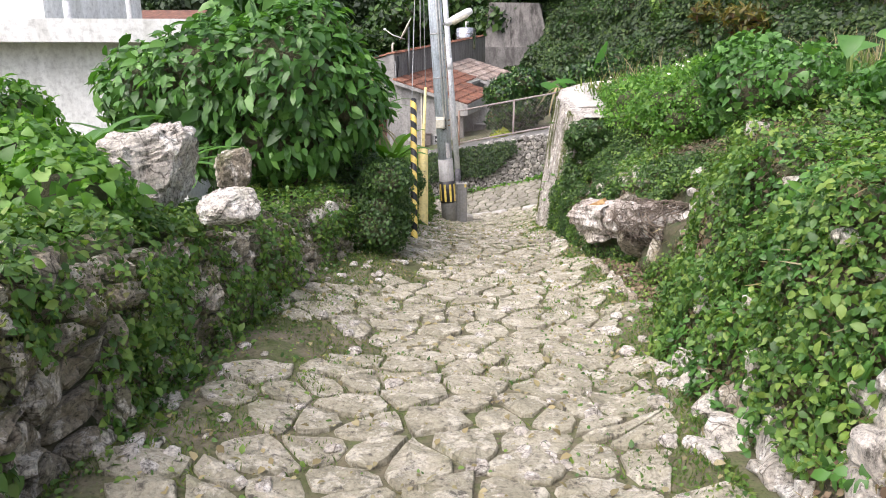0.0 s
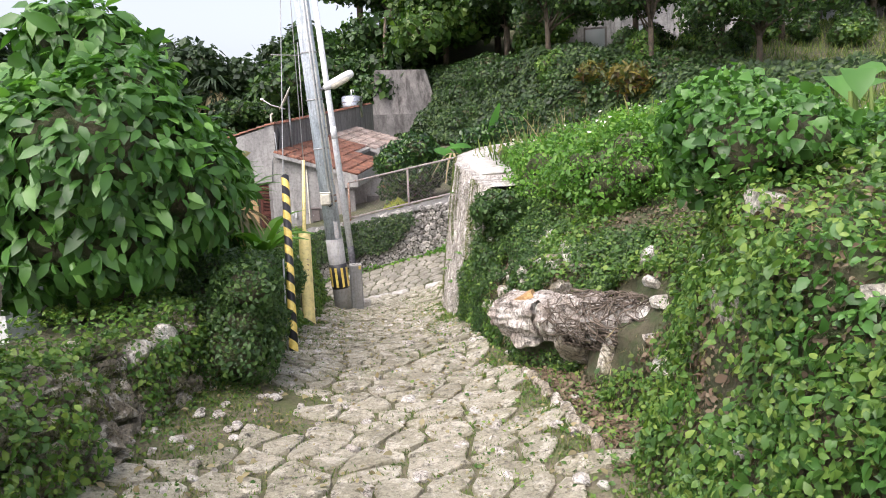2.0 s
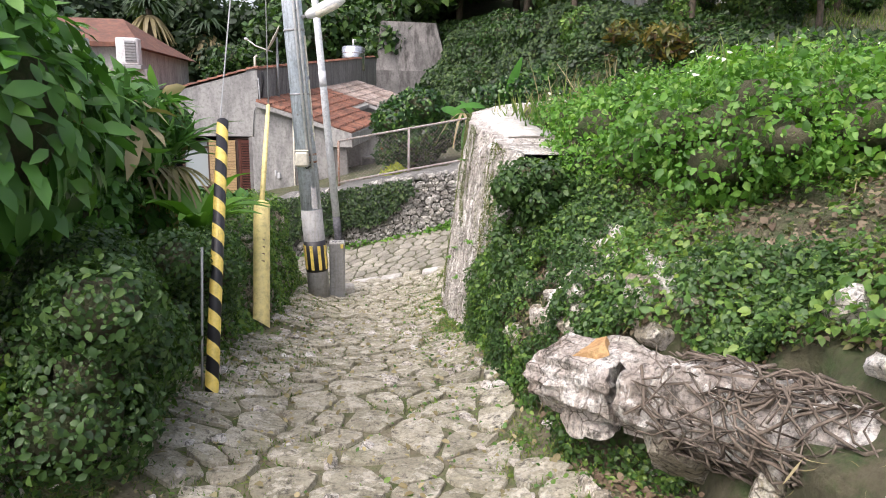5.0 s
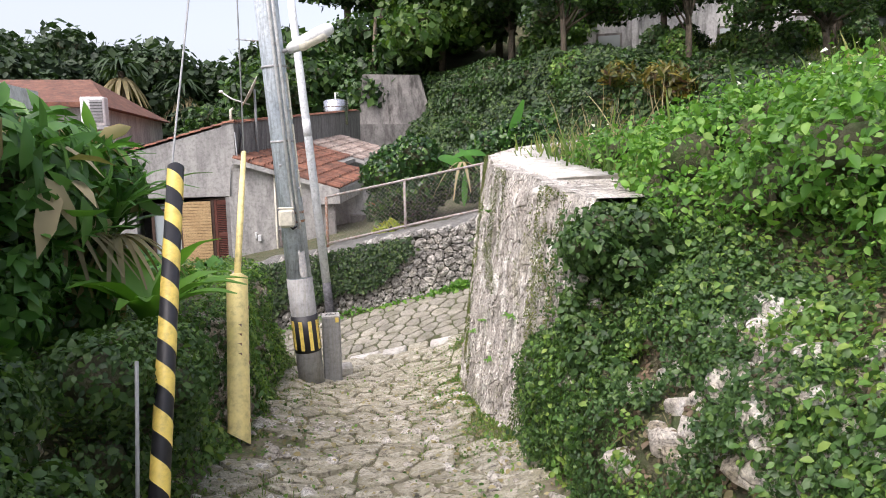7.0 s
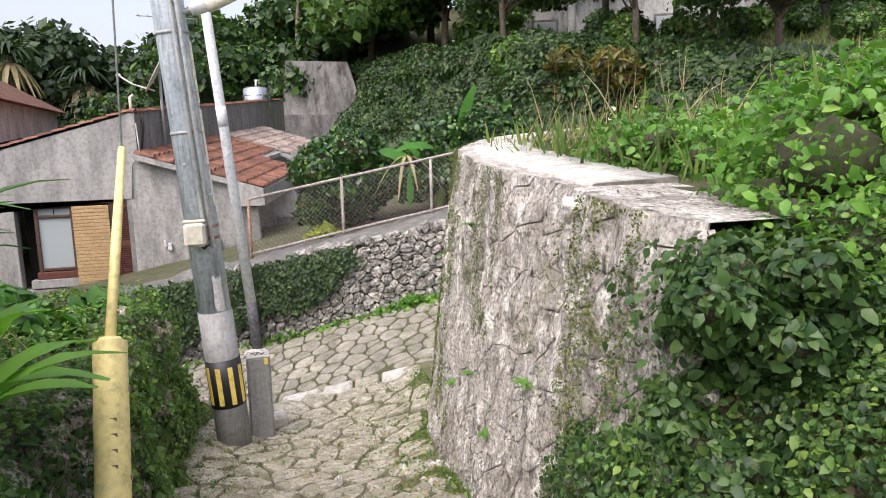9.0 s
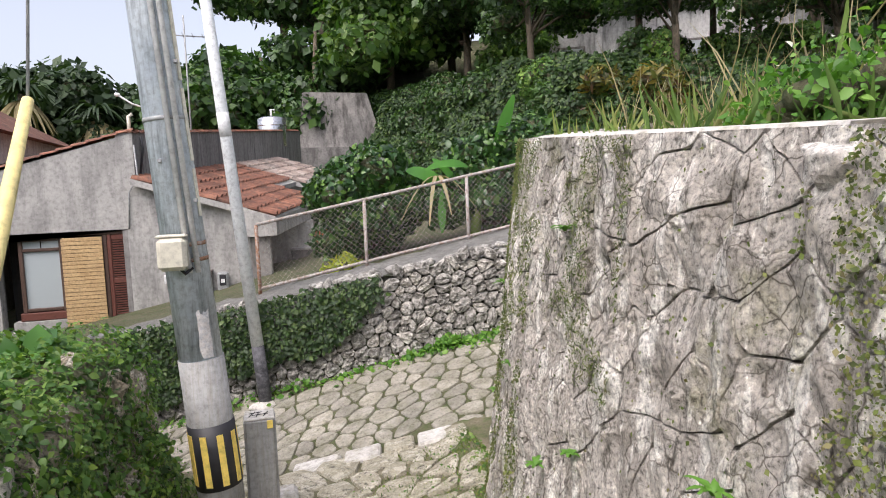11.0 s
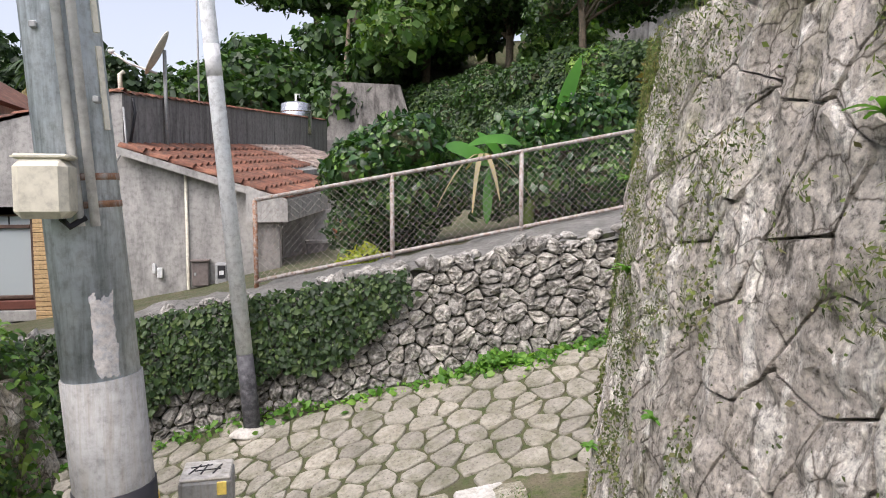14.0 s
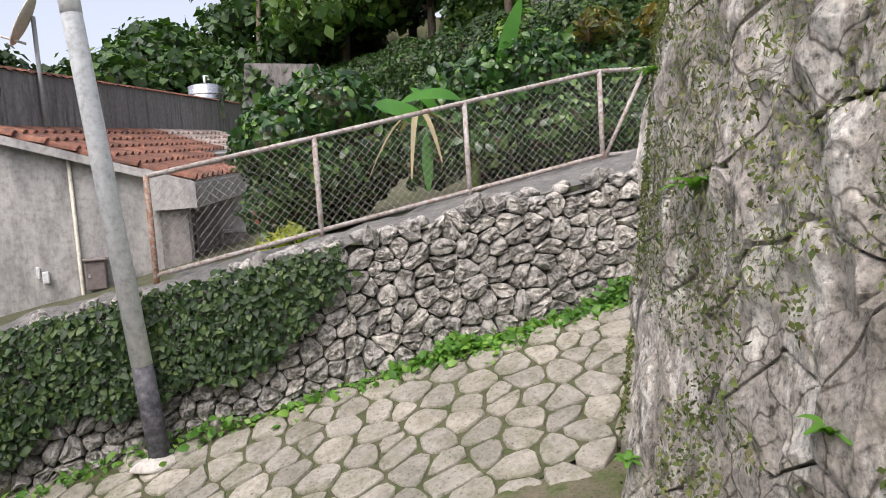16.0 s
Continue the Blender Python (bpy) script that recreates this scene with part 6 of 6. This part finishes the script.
P, N = on_surface(left_point, 13000, -7.2, -3.2, 0.0, 0.8, 1, lambda a: vnoise(a, 2.2, 46, 3) > 0.52, 0.08)
leaves("near_foliage", P, unit(N + [0, 0, 0.3]), 0.034, L_VINE, cl, HEART, 0.35, 0.55)
P, N = on_surface(left_point, 12000, 2.2, 6.75, 0.0, 0.6, 1, lambda a: vnoise(a, 1.8, 47, 3) > 0.42, 0.07)
leaves("small_foliage", P, N, 0.035, L_DARK, cl, OVATE, 0.3, 0.6)
P, N = on_surface(left_point, 30000, -8, 3, 0.0, 0.6, 1, lambda a: vnoise(a, 2.1, 44, 3) > 0.45, 0.065)
leaves("moss", P, N, 0.018, L_MOSS, cl, OVATE, 0.1, 0.7)

# fig creeper on the lane wall
fig = thing("creeping_fig", "neat dark creeping fig covering part of the lane wall", "creeper", kind="stuff")
n = 30000
x, k = rng.uniform(-6.5, 1.6, n), rng.uniform(0.0, 1.04, n)
edge = 0.9 + 0.5 * (k - 0.5) + 0.5 * (vnoise(np.stack([x, 0 * x, k * 2], -1), 2.5, 6, 3) - 0.5)
low = 0.22 + 0.25 * (vnoise(np.stack([x, 0 * x, 0 * x], -1), 1.2, 7, 2) - 0.5) * 2 + np.clip(x - 0.1, 0, 2) * 0.35
keep = (x < edge) & (k > low)
z = -1.22 + 0.25 * x + k * (wall_top(x) + 1.22 - 0.25 * x)
P = np.stack([x, wall_y(x) - 0.03 - 0.05 * vnoise(np.stack([x, k, k], -1), 4, 9, 2) + 0.1 * np.clip(k - 0.93, 0, 1), z], -1)[keep]
leaves("foliage", P, np.tile([-0.2, -1.0, 0.35], (len(P), 1)), 0.042, L_IVY, fig, OVATE, 0.5, 0.45)
vf = thing("verge_weeds", "low green weeds along the foot of the lane wall", "weeds", kind="stuff")
x = np.concatenate([rng.uniform(-2, 4.5, 900), rng.normal(1.9, 0.25, 700), rng.normal(3.0, 0.3, 500)])
P = np.stack([x, wall_y(x) - np.abs(rng.normal(0, 0.09, len(x))) - 0.02, 0 * x], -1)
P[:, 2] = road_z(P[:, 0], P[:, 1]) + 0.02 + rng.uniform(0, 0.1, len(x)) * (vnoise(P, 1.6, 5, 2) > 0.45)
leaves("foliage", P, np.tile([0, -0.4, 1.0], (len(P), 1)), 0.05, L_WEED, vf, OVATE, 0.0, 0.6)

# moss, runners and ferns on the retaining wall
mo = thing("wall_moss", "moss and small creepers clinging to the retaining wall", "moss", kind="stuff")
n = 170000
u, k = rng.uniform(0.2, 9, n), rng.uniform(0, 1, n)
z = rw_base(u) + k * (rw_top(u) - rw_base(u))
P = (rw_point(u, z, 0.035) + 0).T
fx, fy_, nx_, ny_ = rw_foot(u)
N = np.stack([nx_, ny_, 0.25 + 0 * nx_], -1)
str_ = vnoise(np.stack([u * 2.3, 0 * u, z * 0.5], -1), 1.0, 13, 3)
topm = (k > 0.8 - 0.35 * (vnoise(np.stack([u, u, u], -1), 1.5, 3, 2))) & (u > 2.6) & (vnoise(P, 4, 9, 3) > 0.47 - 0.06 * np.clip(u - 3.2, 0, 1.5))
keep = (rng.random(n) < np.where(topm, 0.9, np.where(str_ > 0.6, 0.7 * (vnoise(P, 5, 19, 2) > 0.42), 0.015)))
sel = keep & (topm)
leaves("moss", P[sel], N[sel], 0.014, L_MOSS, mo, LANCE, 0.6, 0.6, simple=True)
sel = keep & ~topm
leaves("runners", P[sel], N[sel], 0.012, L_MOSS, mo, OVATE, 0.4, 0.6, simple=True)
n = 14000
u2, k2 = rng.uniform(0.5, 2.1, n), rng.uniform(0, 0.97, n)
sel = rng.random(n) < np.clip(1.45 - u2 - 0.5 * k2 + 0.9 * (vnoise(np.stack([u2, 0 * u2, k2 * 2], -1), 2.0, 14, 3) - 0.5), 0, 1)
z2 = rw_base(u2) + k2 * (rw_top(u2) - rw_base(u2))
P = rw_point(u2, z2, 0.07).T
_a, _b, nx2, ny2 = rw_foot(u2)
N = np.stack([nx2, ny2, 0.3 + 0 * nx2], -1)
leaves("edge_creeper", P[sel], N[sel], 0.03, L_DARK, mo, OVATE, 0.4, 0.6)
for i, (uu, f) in enumerate(((2.9, 0.42), (3.3, 0.35), (3.2, 0.82), (4.0, 0.5), (2.4, 0.3), (1.9, 0.5), (5.0, 0.35), (5.3, 0.78), (4.6, 0.65), (5.6, 0.5))):
    zf = float(rw_base(uu) + f * (rw_top(uu) - rw_base(uu)))
    q = rw_point(uu, zf, 0.04)
    fe = thing("wall_fern", "small light green fern rooted in a wall crack", "fern", "wall ferns")
    strap_plant(fe, tuple(q), 9, 0.06 + 0.02 * (i % 3), 0.016, L_WEED, 0.7, 90 + i)

# ---------------------------------------------------------------- log on the bank
log = thing("fallen_log", "bleached fallen log with sawn orange face and dry vines", "log")
LA, LB = Vector((0.84, -0.43, 0.29)), Vector((1.55, -1.55, 0.4))
ax = (LB - LA).normalized()
e1 = ax.cross(Vector((0, 0, 1))).normalized()
e2 = e1.cross(ax)


def log_piece(name, t0, t1, radius, material, seed, flare=0.0, rough=1.0, cut=None, label=""):
    """A stretch of the trunk with furrowed, gnarled sides; cut: (way, offset) shears it flat."""
    vs, fs, M, K = [], [], 34, 44
    for j in range(M + 1):
        t = t0 + (t1 - t0) * j / M
        c = LA + (LB - LA) * t
        for i in range(K):
            a = 2 * math.pi * i / K
            d = math.cos(a) * e1 + math.sin(a) * e2
            q = np.array(c + d * 0.3)
            w = float(vnoise(q, 5.0, seed, 4)[0] - 0.5)
            fur = float(vnoise(np.array([a * 2.4, t * 2.2, seed]), 2.0, seed + 1, 3)[0] - 0.5)
            r = radius * (1 + rough * (0.75 * w + 0.5 * fur) + flare * (1 - j / M))
            p = c + d * r
            if j in (0, M):
                p = p + ax * (0.22 * w * rough) * (1 if j else 1.4)
            if cut:
                over = (p - c).dot(cut[0]) - cut[1]
                if over > 0:
                    p = p - cut[0] * over
            vs.append(p)
    n = len(vs)
    for cap, sign in ((0, -1), (M, 1)):
        c = LA + (LB - LA) * (t0 if cap == 0 else t1)
        vs.append(c - ax * sign * 0.05)
    for j in range(M):
        for i in range(K):
            fs.append((j * K + i, j * K + (i + 1) % K, (j + 1) * K + (i + 1) % K, (j + 1) * K + i))
    for i in range(K):
        fs.append(((i + 1) % K, i, n))
        fs.append((M * K + i, M * K + (i + 1) % K, n + 1))
    return obj(name, vs, fs, material, log, False, label)


slant = (e2 * 0.88 + e1 * 0.2 - ax * 0.35).normalized()
log_piece("trunk", 0.23, 1.0, 0.165, WOODB, 5, 0.05)
log_piece("broken_end", -0.08, 0.21, 0.17, WOODB, 17, 0.12, 1.25, (slant, 0.135), "bleached splintered butt of the log")
_v, _f = [], [tuple(range(11))]
for i in range(11):
    a = 2 * math.pi * i / 11
    side = slant.cross(ax).normalized()
    along = side.cross(slant)
    _v.append(LA + (LB - LA) * 0.08 + slant * 0.15 + side * 0.1 * math.cos(a) * (1 + 0.2 * math.sin(i * 2.3)) + along * 0.15 * math.sin(a) * (1 + 0.15 * math.cos(i * 1.7)))
_v += [p - slant * 0.05 for p in _v]
_f += [(i, 11 + i, 11 + (i + 1) % 11, (i + 1) % 11) for i in range(11)]
obj("sawn_face", _v, _f, WOODCUT, log, False, "orange freshly sawn wood")
obj("split_stub", *lump(LA + ax * 0.06 - e2 * 0.19 + e1 * 0.02, (0.13, 0.13, 0.06), 14, 0.5, 4, 2.4, 4), WOODB, log)
for i, (t, sd, h) in enumerate(((0.42, -0.05, 0.3), (0.75, 0.05, 0.32))):
    c = LA + (LB - LA) * t + e1 * sd
    obj("prop_stone", *lump((c.x, c.y, c.z - h * 0.72), (0.16, 0.14, 0.18), 61 + i, 0.3, 3, 2.0, 6), MOSSROCK, log, False, "earthy stone under the log")
ps, r = [], random.Random(6)
for i in range(170):
    a0, t0 = r.uniform(0, 6.28), r.uniform(0.3, 0.9)
    pts, tw = [], r.uniform(-2.2, 2.2)
    for k in range(7):
        t = min(1, t0 + r.uniform(0.02, 0.05) * k)
        a = a0 + tw * k / 6 + r.uniform(-0.15, 0.15)
        pts.append(LA + (LB - LA) * t + (0.19 + r.uniform(-0.01, 0.04)) * (math.cos(a) * e1 + math.sin(a) * e2))
    ps.append(tube(pts, r.uniform(0.003, 0.0075), 4, False))
obj("vines", *merged(ps), VINE, log, True, "tangle of dry brown vines")

# ---------------------------------------------------------------- grass on the path
pg = thing("path_grass", "short grass and moss between the path stones", "grass", kind="stuff")
n = 130000
y = rng.uniform(-6.6, 7.2, n)
s = rng.beta(0.55, 0.55, n)
x = xl(y) + s * (xr(y) - xl(y))
P = np.stack([x, y, 0 * x], -1)
keep = vnoise(P, 1.5, 15, 3) > 0.36 + 0.22 * (1 - np.abs(2 * s - 1))
P[:, 2] = path_z(P[:, 0], P[:, 1])
leaves("blades", P[keep], rng.normal(size=P[keep].shape) * [1, 1, 0.25], 0.024, L_GRASS, pg, ((0, 0.05), (0.3, 0.08), (0.7, 0.05), (1, 0)), -0.5, 0.3, simple=True)
y = rng.uniform(-6.6, 7, 9000)
s = np.where(rng.random(9000) < 0.5, rng.beta(0.7, 6, 9000), 1 - rng.beta(0.7, 6, 9000))
x = xl(y) + s * (xr(y) - xl(y))
P = np.stack([x, y, path_z(x, y) + 0.02], -1)
leaves("small_weeds", P, np.tile([0, -0.2, 1.0], (len(P), 1)), 0.022, L_VINE, pg, OVATE, 0.0, 0.6)
n = 2200
y = rng.uniform(-6.6, 6, n)
x = xl(y) + rng.uniform(0, 1, n) * (xr(y) - xl(y))
leaves("leaf_litter", np.stack([x, y, path_z(x, y) + 0.03], -1), np.tile([0, 0, 1.0], (n, 1)), 0.03, L_DRY, pg, OVATE, 0.0, 0.35)

n = 5000
y = rng.uniform(-2.6, -0.5, n)
x = xr(y) + rng.uniform(-0.05, 0.6, n)
P = np.stack([x, y, path_z(x, y) + 0.015], -1)
leaves("shelf_litter", P[:3400], np.tile([0, 0, 1.0], (3400, 1)), 0.026, L_LITTER, pg, OVATE, 0.0, 0.4)
leaves("shelf_weeds", P[3400:], np.tile([0, -0.2, 1.0], (1600, 1)), 0.024, L_VINE, pg, OVATE, 0.0, 0.6)

# overhead cable
wires = thing("overhead_cable", "thin dark overhead cable crossing to the pole", "cable")
cable("cable", [(-30, 14, 9.0), (-14, 10, 7.2), (-0.95, 6.1, 6.6)], 0.012, BLACK, wires)
cable("cable", [(-30, 18, 8.0), (-12, 11, 6.7), (-0.95, 6.1, 6.3)], 0.01, BLACK, wires)

# ---------------------------------------------------------------- stones of walls, path and lane
def lay(pts, reach, gap, height, place, material, parent, name, pick, inside, seed, limit=300, smooth=False, maker=stone_mesh, **kw):
    """Fitted stones: the chosen stretch as parts, the rest joined."""
    rest, made = [], 0
    polys = cells(pts, reach)
    for i, (p, poly) in enumerate(zip(pts, polys)):
        if len(poly) < 3 or not inside(*p):
            continue
        hh = height * np.random.default_rng(seed + i).uniform(0.7, 1.35)
        m = maker(poly, gap, hh, place, seed + i, **kw)
        if pick(*p) and made < limit:
            obj(name, *m, material, parent, smooth)
            made += 1
        else:
            rest.append(m)
    if rest:
        tagged(obj(name + "_field", *merged(rest), material, parent), kind="stuff")


def path_in(x, y):
    s = (x - xl(y)) / (xr(y) - xl(y))
    if not 0.03 < s < 0.97 or y > 7.2:
        return False
    if y > 4.5:
        return True
    q = float(vnoise((x, y, 0), 1.3, 17, 2)[0])
    edge = abs(2 * s - 1.1)
    return q > 0.16 + 0.36 * max(0, edge - 0.35) * (1.7 if y < 1.5 else 1.2)


lay(jitter_grid(-2.3, 1.5, -6.6, 7.2, 0.33, 0.22, 5, 0.5), 0.36, 0.014, 0.028, lambda u, v, h: (u, v, float(path_z(np.array(u), np.array(v))) + h - 0.005), PAVE, path, "paving_stone",
    lambda x, y: -1.0 < y < 4.6, path_in, 1000, bulge=0.08, rough=0.006, round_to=0.82)
for i, (x0, x1) in enumerate(((-0.02, 0.42), (0.44, 0.78), (0.8, 1.08), (1.1, 1.52))):
    m = (x0 + x1) / 2
    st = part("kerb_slab", block((x0 - m, -0.15, -0.2), (x1 - m, 0.15, 0.02), 0.02), CAPC if i != 2 else PAVE, path, "pale worn step slab")
    st.matrix_basis = Matrix.Translation((m, 7.42 - 0.2 * (m - 0.8), -1.27 + 0.2 * (m - 0.8))) @ Euler((0, -0.2, -0.2)).to_matrix().to_4x4()
st = part("kerb_slab", block((-0.1, -0.12, -0.15), (0.1, 0.12, 0.08), 0.03), CAPC, path, "pale rough block")
st.location = (-0.1, 6.75, -1.3)


def road_in(x, y):
    return wall_y(x) - 0.07 > y > (7.56 - 0.2 * (x - 0.8) if x < 1.55 else 7.2) - (0.5 if x < -0.1 else 0)


lay(jitter_grid(-5, 6, 6.9, 10.6, 0.235, 0.2, 6, 0.42), 0.3, 0.011, 0.018, lambda u, v, h: (u, v, float(road_z(u, v)) + h), ROADSTONE, road, "paving_stone",
    lambda x, y: -1.6 < x < 4.2, road_in, 3000, bulge=0.1, rough=0.003, round_to=0.8)


def lane_place(u, v, h):
    z0 = -1.22 + 0.25 * u
    return (u, wall_y(u) + 0.05 + 0.07 * (v / 1.0) - h, z0 + v)


lay(jitter_grid(-3.2, 5.2, -0.05, 1.4, 0.16, 0.115, 7, 0.46), 0.22, 0.004, 0.05, lane_place, RUBBLE, wall_lane, "stone",
    lambda x, v: x > 0.5, lambda x, v: v < wall_top(x) + 1.24 - 0.25 * x, 5000, bulge=0.15, rough=0.014, depth=0.03)


def rw_place(u, v, h):
    z = min(float(rw_base(u)) + v, float(rw_top(u)))
    return tuple(rw_point(u, z, h + rw_relief(rw_point(u, z))))


lay(jitter_grid(0.5, 8.6, 0.0, 2.75, 0.27, 0.22, 8, 0.5), 0.5, 0.001, 0.009, rw_place, WALLROCK, wall_right, "stone",
    lambda u, v: u < 6.6, lambda u, v: u > 0.6 and v < rw_top(u) - rw_base(u) + 0.12, 7000, smooth=False, maker=rubbed_stone)

def left_place(u, v, h):
    s = min(0.62, 0.58 * v / float(left_top(u) - gp(u)))
    x, y, z = (float(q) for q in left_point(np.array(u), np.array(s)))
    k = float(vnoise((x, y, z), 2.6, 11, 4)[0] - 0.5) * 0.34
    return (x + k + h + 0.05 * float(vnoise((x, y, z), 9.0, 12, 2)[0] - 0.5), u, z + k * 0.4 + 0.25 * h)


lay(jitter_grid(-7.4, 6.6, 0.02, 1.15, 0.23, 0.17, 9, 0.48), 0.3, 0.014, 0.06, left_place, MOSSROCK, wall_left, "stone",
    lambda u, v: u < -0.5, lambda u, v: v < left_top(u) - gp(u) + 0.03 and not -0.3 < u < 1.6, 9000, bulge=0.2, rough=0.016, round_to=0.8, depth=0.08)

_r = np.random.default_rng(77)


def bank_stone(fn, flip, parent, y, s, r, material, seed):
    x, yy_, z = (float(q) for q in fn(np.array(y), np.array(s)))
    k = float(vnoise((x, yy_, z), 2.6, 11, 4)[0] - 0.5) * 0.34
    obj("stone", *lump((x + k * flip, yy_, z + k * 0.4), (r * 0.9, r * 1.2, r * 0.8), seed, 0.3, 3, 2.2, 7), material, parent)


for i in range(70):
    bank_stone(bank_point, -1, bank_right, _r.uniform(-6.5, 2.0), _r.uniform(0.05, 0.72), _r.uniform(0.035, 0.11), WHITEROCK, 400 + i)
for i in range(120):  # rubble at the foot of the upper end
    bank_stone(bank_point, -1, bank_right, _r.uniform(-6.9, -4.0), _r.uniform(0.0, 0.42), _r.uniform(0.03, 0.11), WHITEROCK if i % 4 else MOSSROCK, 600 + i)
for i in range(80):  # loose blocks on the ledge over the log
    bank_stone(bank_point, -1, bank_right, _r.uniform(-0.5, 1.2), _r.uniform(0.2, 0.62), _r.uniform(0.04, 0.11), WHITEROCK if i % 3 else MOSSROCK, 800 + i)
for i in range(36):
    bank_stone(left_point, 1, wall_left, _r.uniform(-6.5, 6.5), _r.uniform(0.5, 0.75), _r.uniform(0.05, 0.14), WHITEROCK if i % 3 == 0 else MOSSROCK, 1000 + i)
for i in range(10):
    x, y = 1.22 + 0.07 * i, 2.86 - 0.05 * i + _r.uniform(-0.05, 0.05)
    obj("stone", *lump((x, y, 1.07 + _r.uniform(-0.05, 0.02)), (0.09, 0.12, 0.08), 1100 + i, 0.3, 3, 2.2, 7), WALLROCK, wall_right)
for i in range(60):  # loose lumps set in the mortar along the lane wall's crest
    x = _r.uniform(0.2, 5.0)
    obj("stone", *lump((x, wall_y(x) + _r.uniform(0.08, 0.4), wall_top(x) + 0.02), (_r.uniform(0.05, 0.1), 0.07, 0.045), 1500 + i, 0.3, 2, 2.2, 5), RUBBLE, wall_lane)
# stone edging between path and bare earth below the log
for i in range(9):
    y = -2.25 + i * 0.19 + _r.uniform(-0.03, 0.03)
    x = float(xr(np.array(y))) - 0.03
    obj("edging_stone", *lump((x, y, float(path_z(np.array(x), np.array(y))) + 0.0), (0.05, 0.1, 0.06), 1200 + i, 0.25, 3, 2.0, 6), MOSSROCK, path)
_ps = []
for i in range(520):  # small broken stone strewn over the path and its margins
    y = _r.uniform(-6.8, 5.0)
    q = _r.uniform(0, 1) if i % 3 else _r.choice([_r.uniform(0, 0.25), _r.uniform(0.8, 1.05)])
    x = float(xl(y) + q * (xr(y) - xl(y)))
    r = _r.uniform(0.012, 0.05)
    _ps.append(lump((x, y, float(path_z(np.array(x), np.array(y))) + r * 0.3), (r, r * 1.3, r * 0.6), 1300 + i, 0.3, 2, 2.0, 4))
tagged(obj("rubble", *merged(_ps), WHITEROCK, path), kind="stuff")
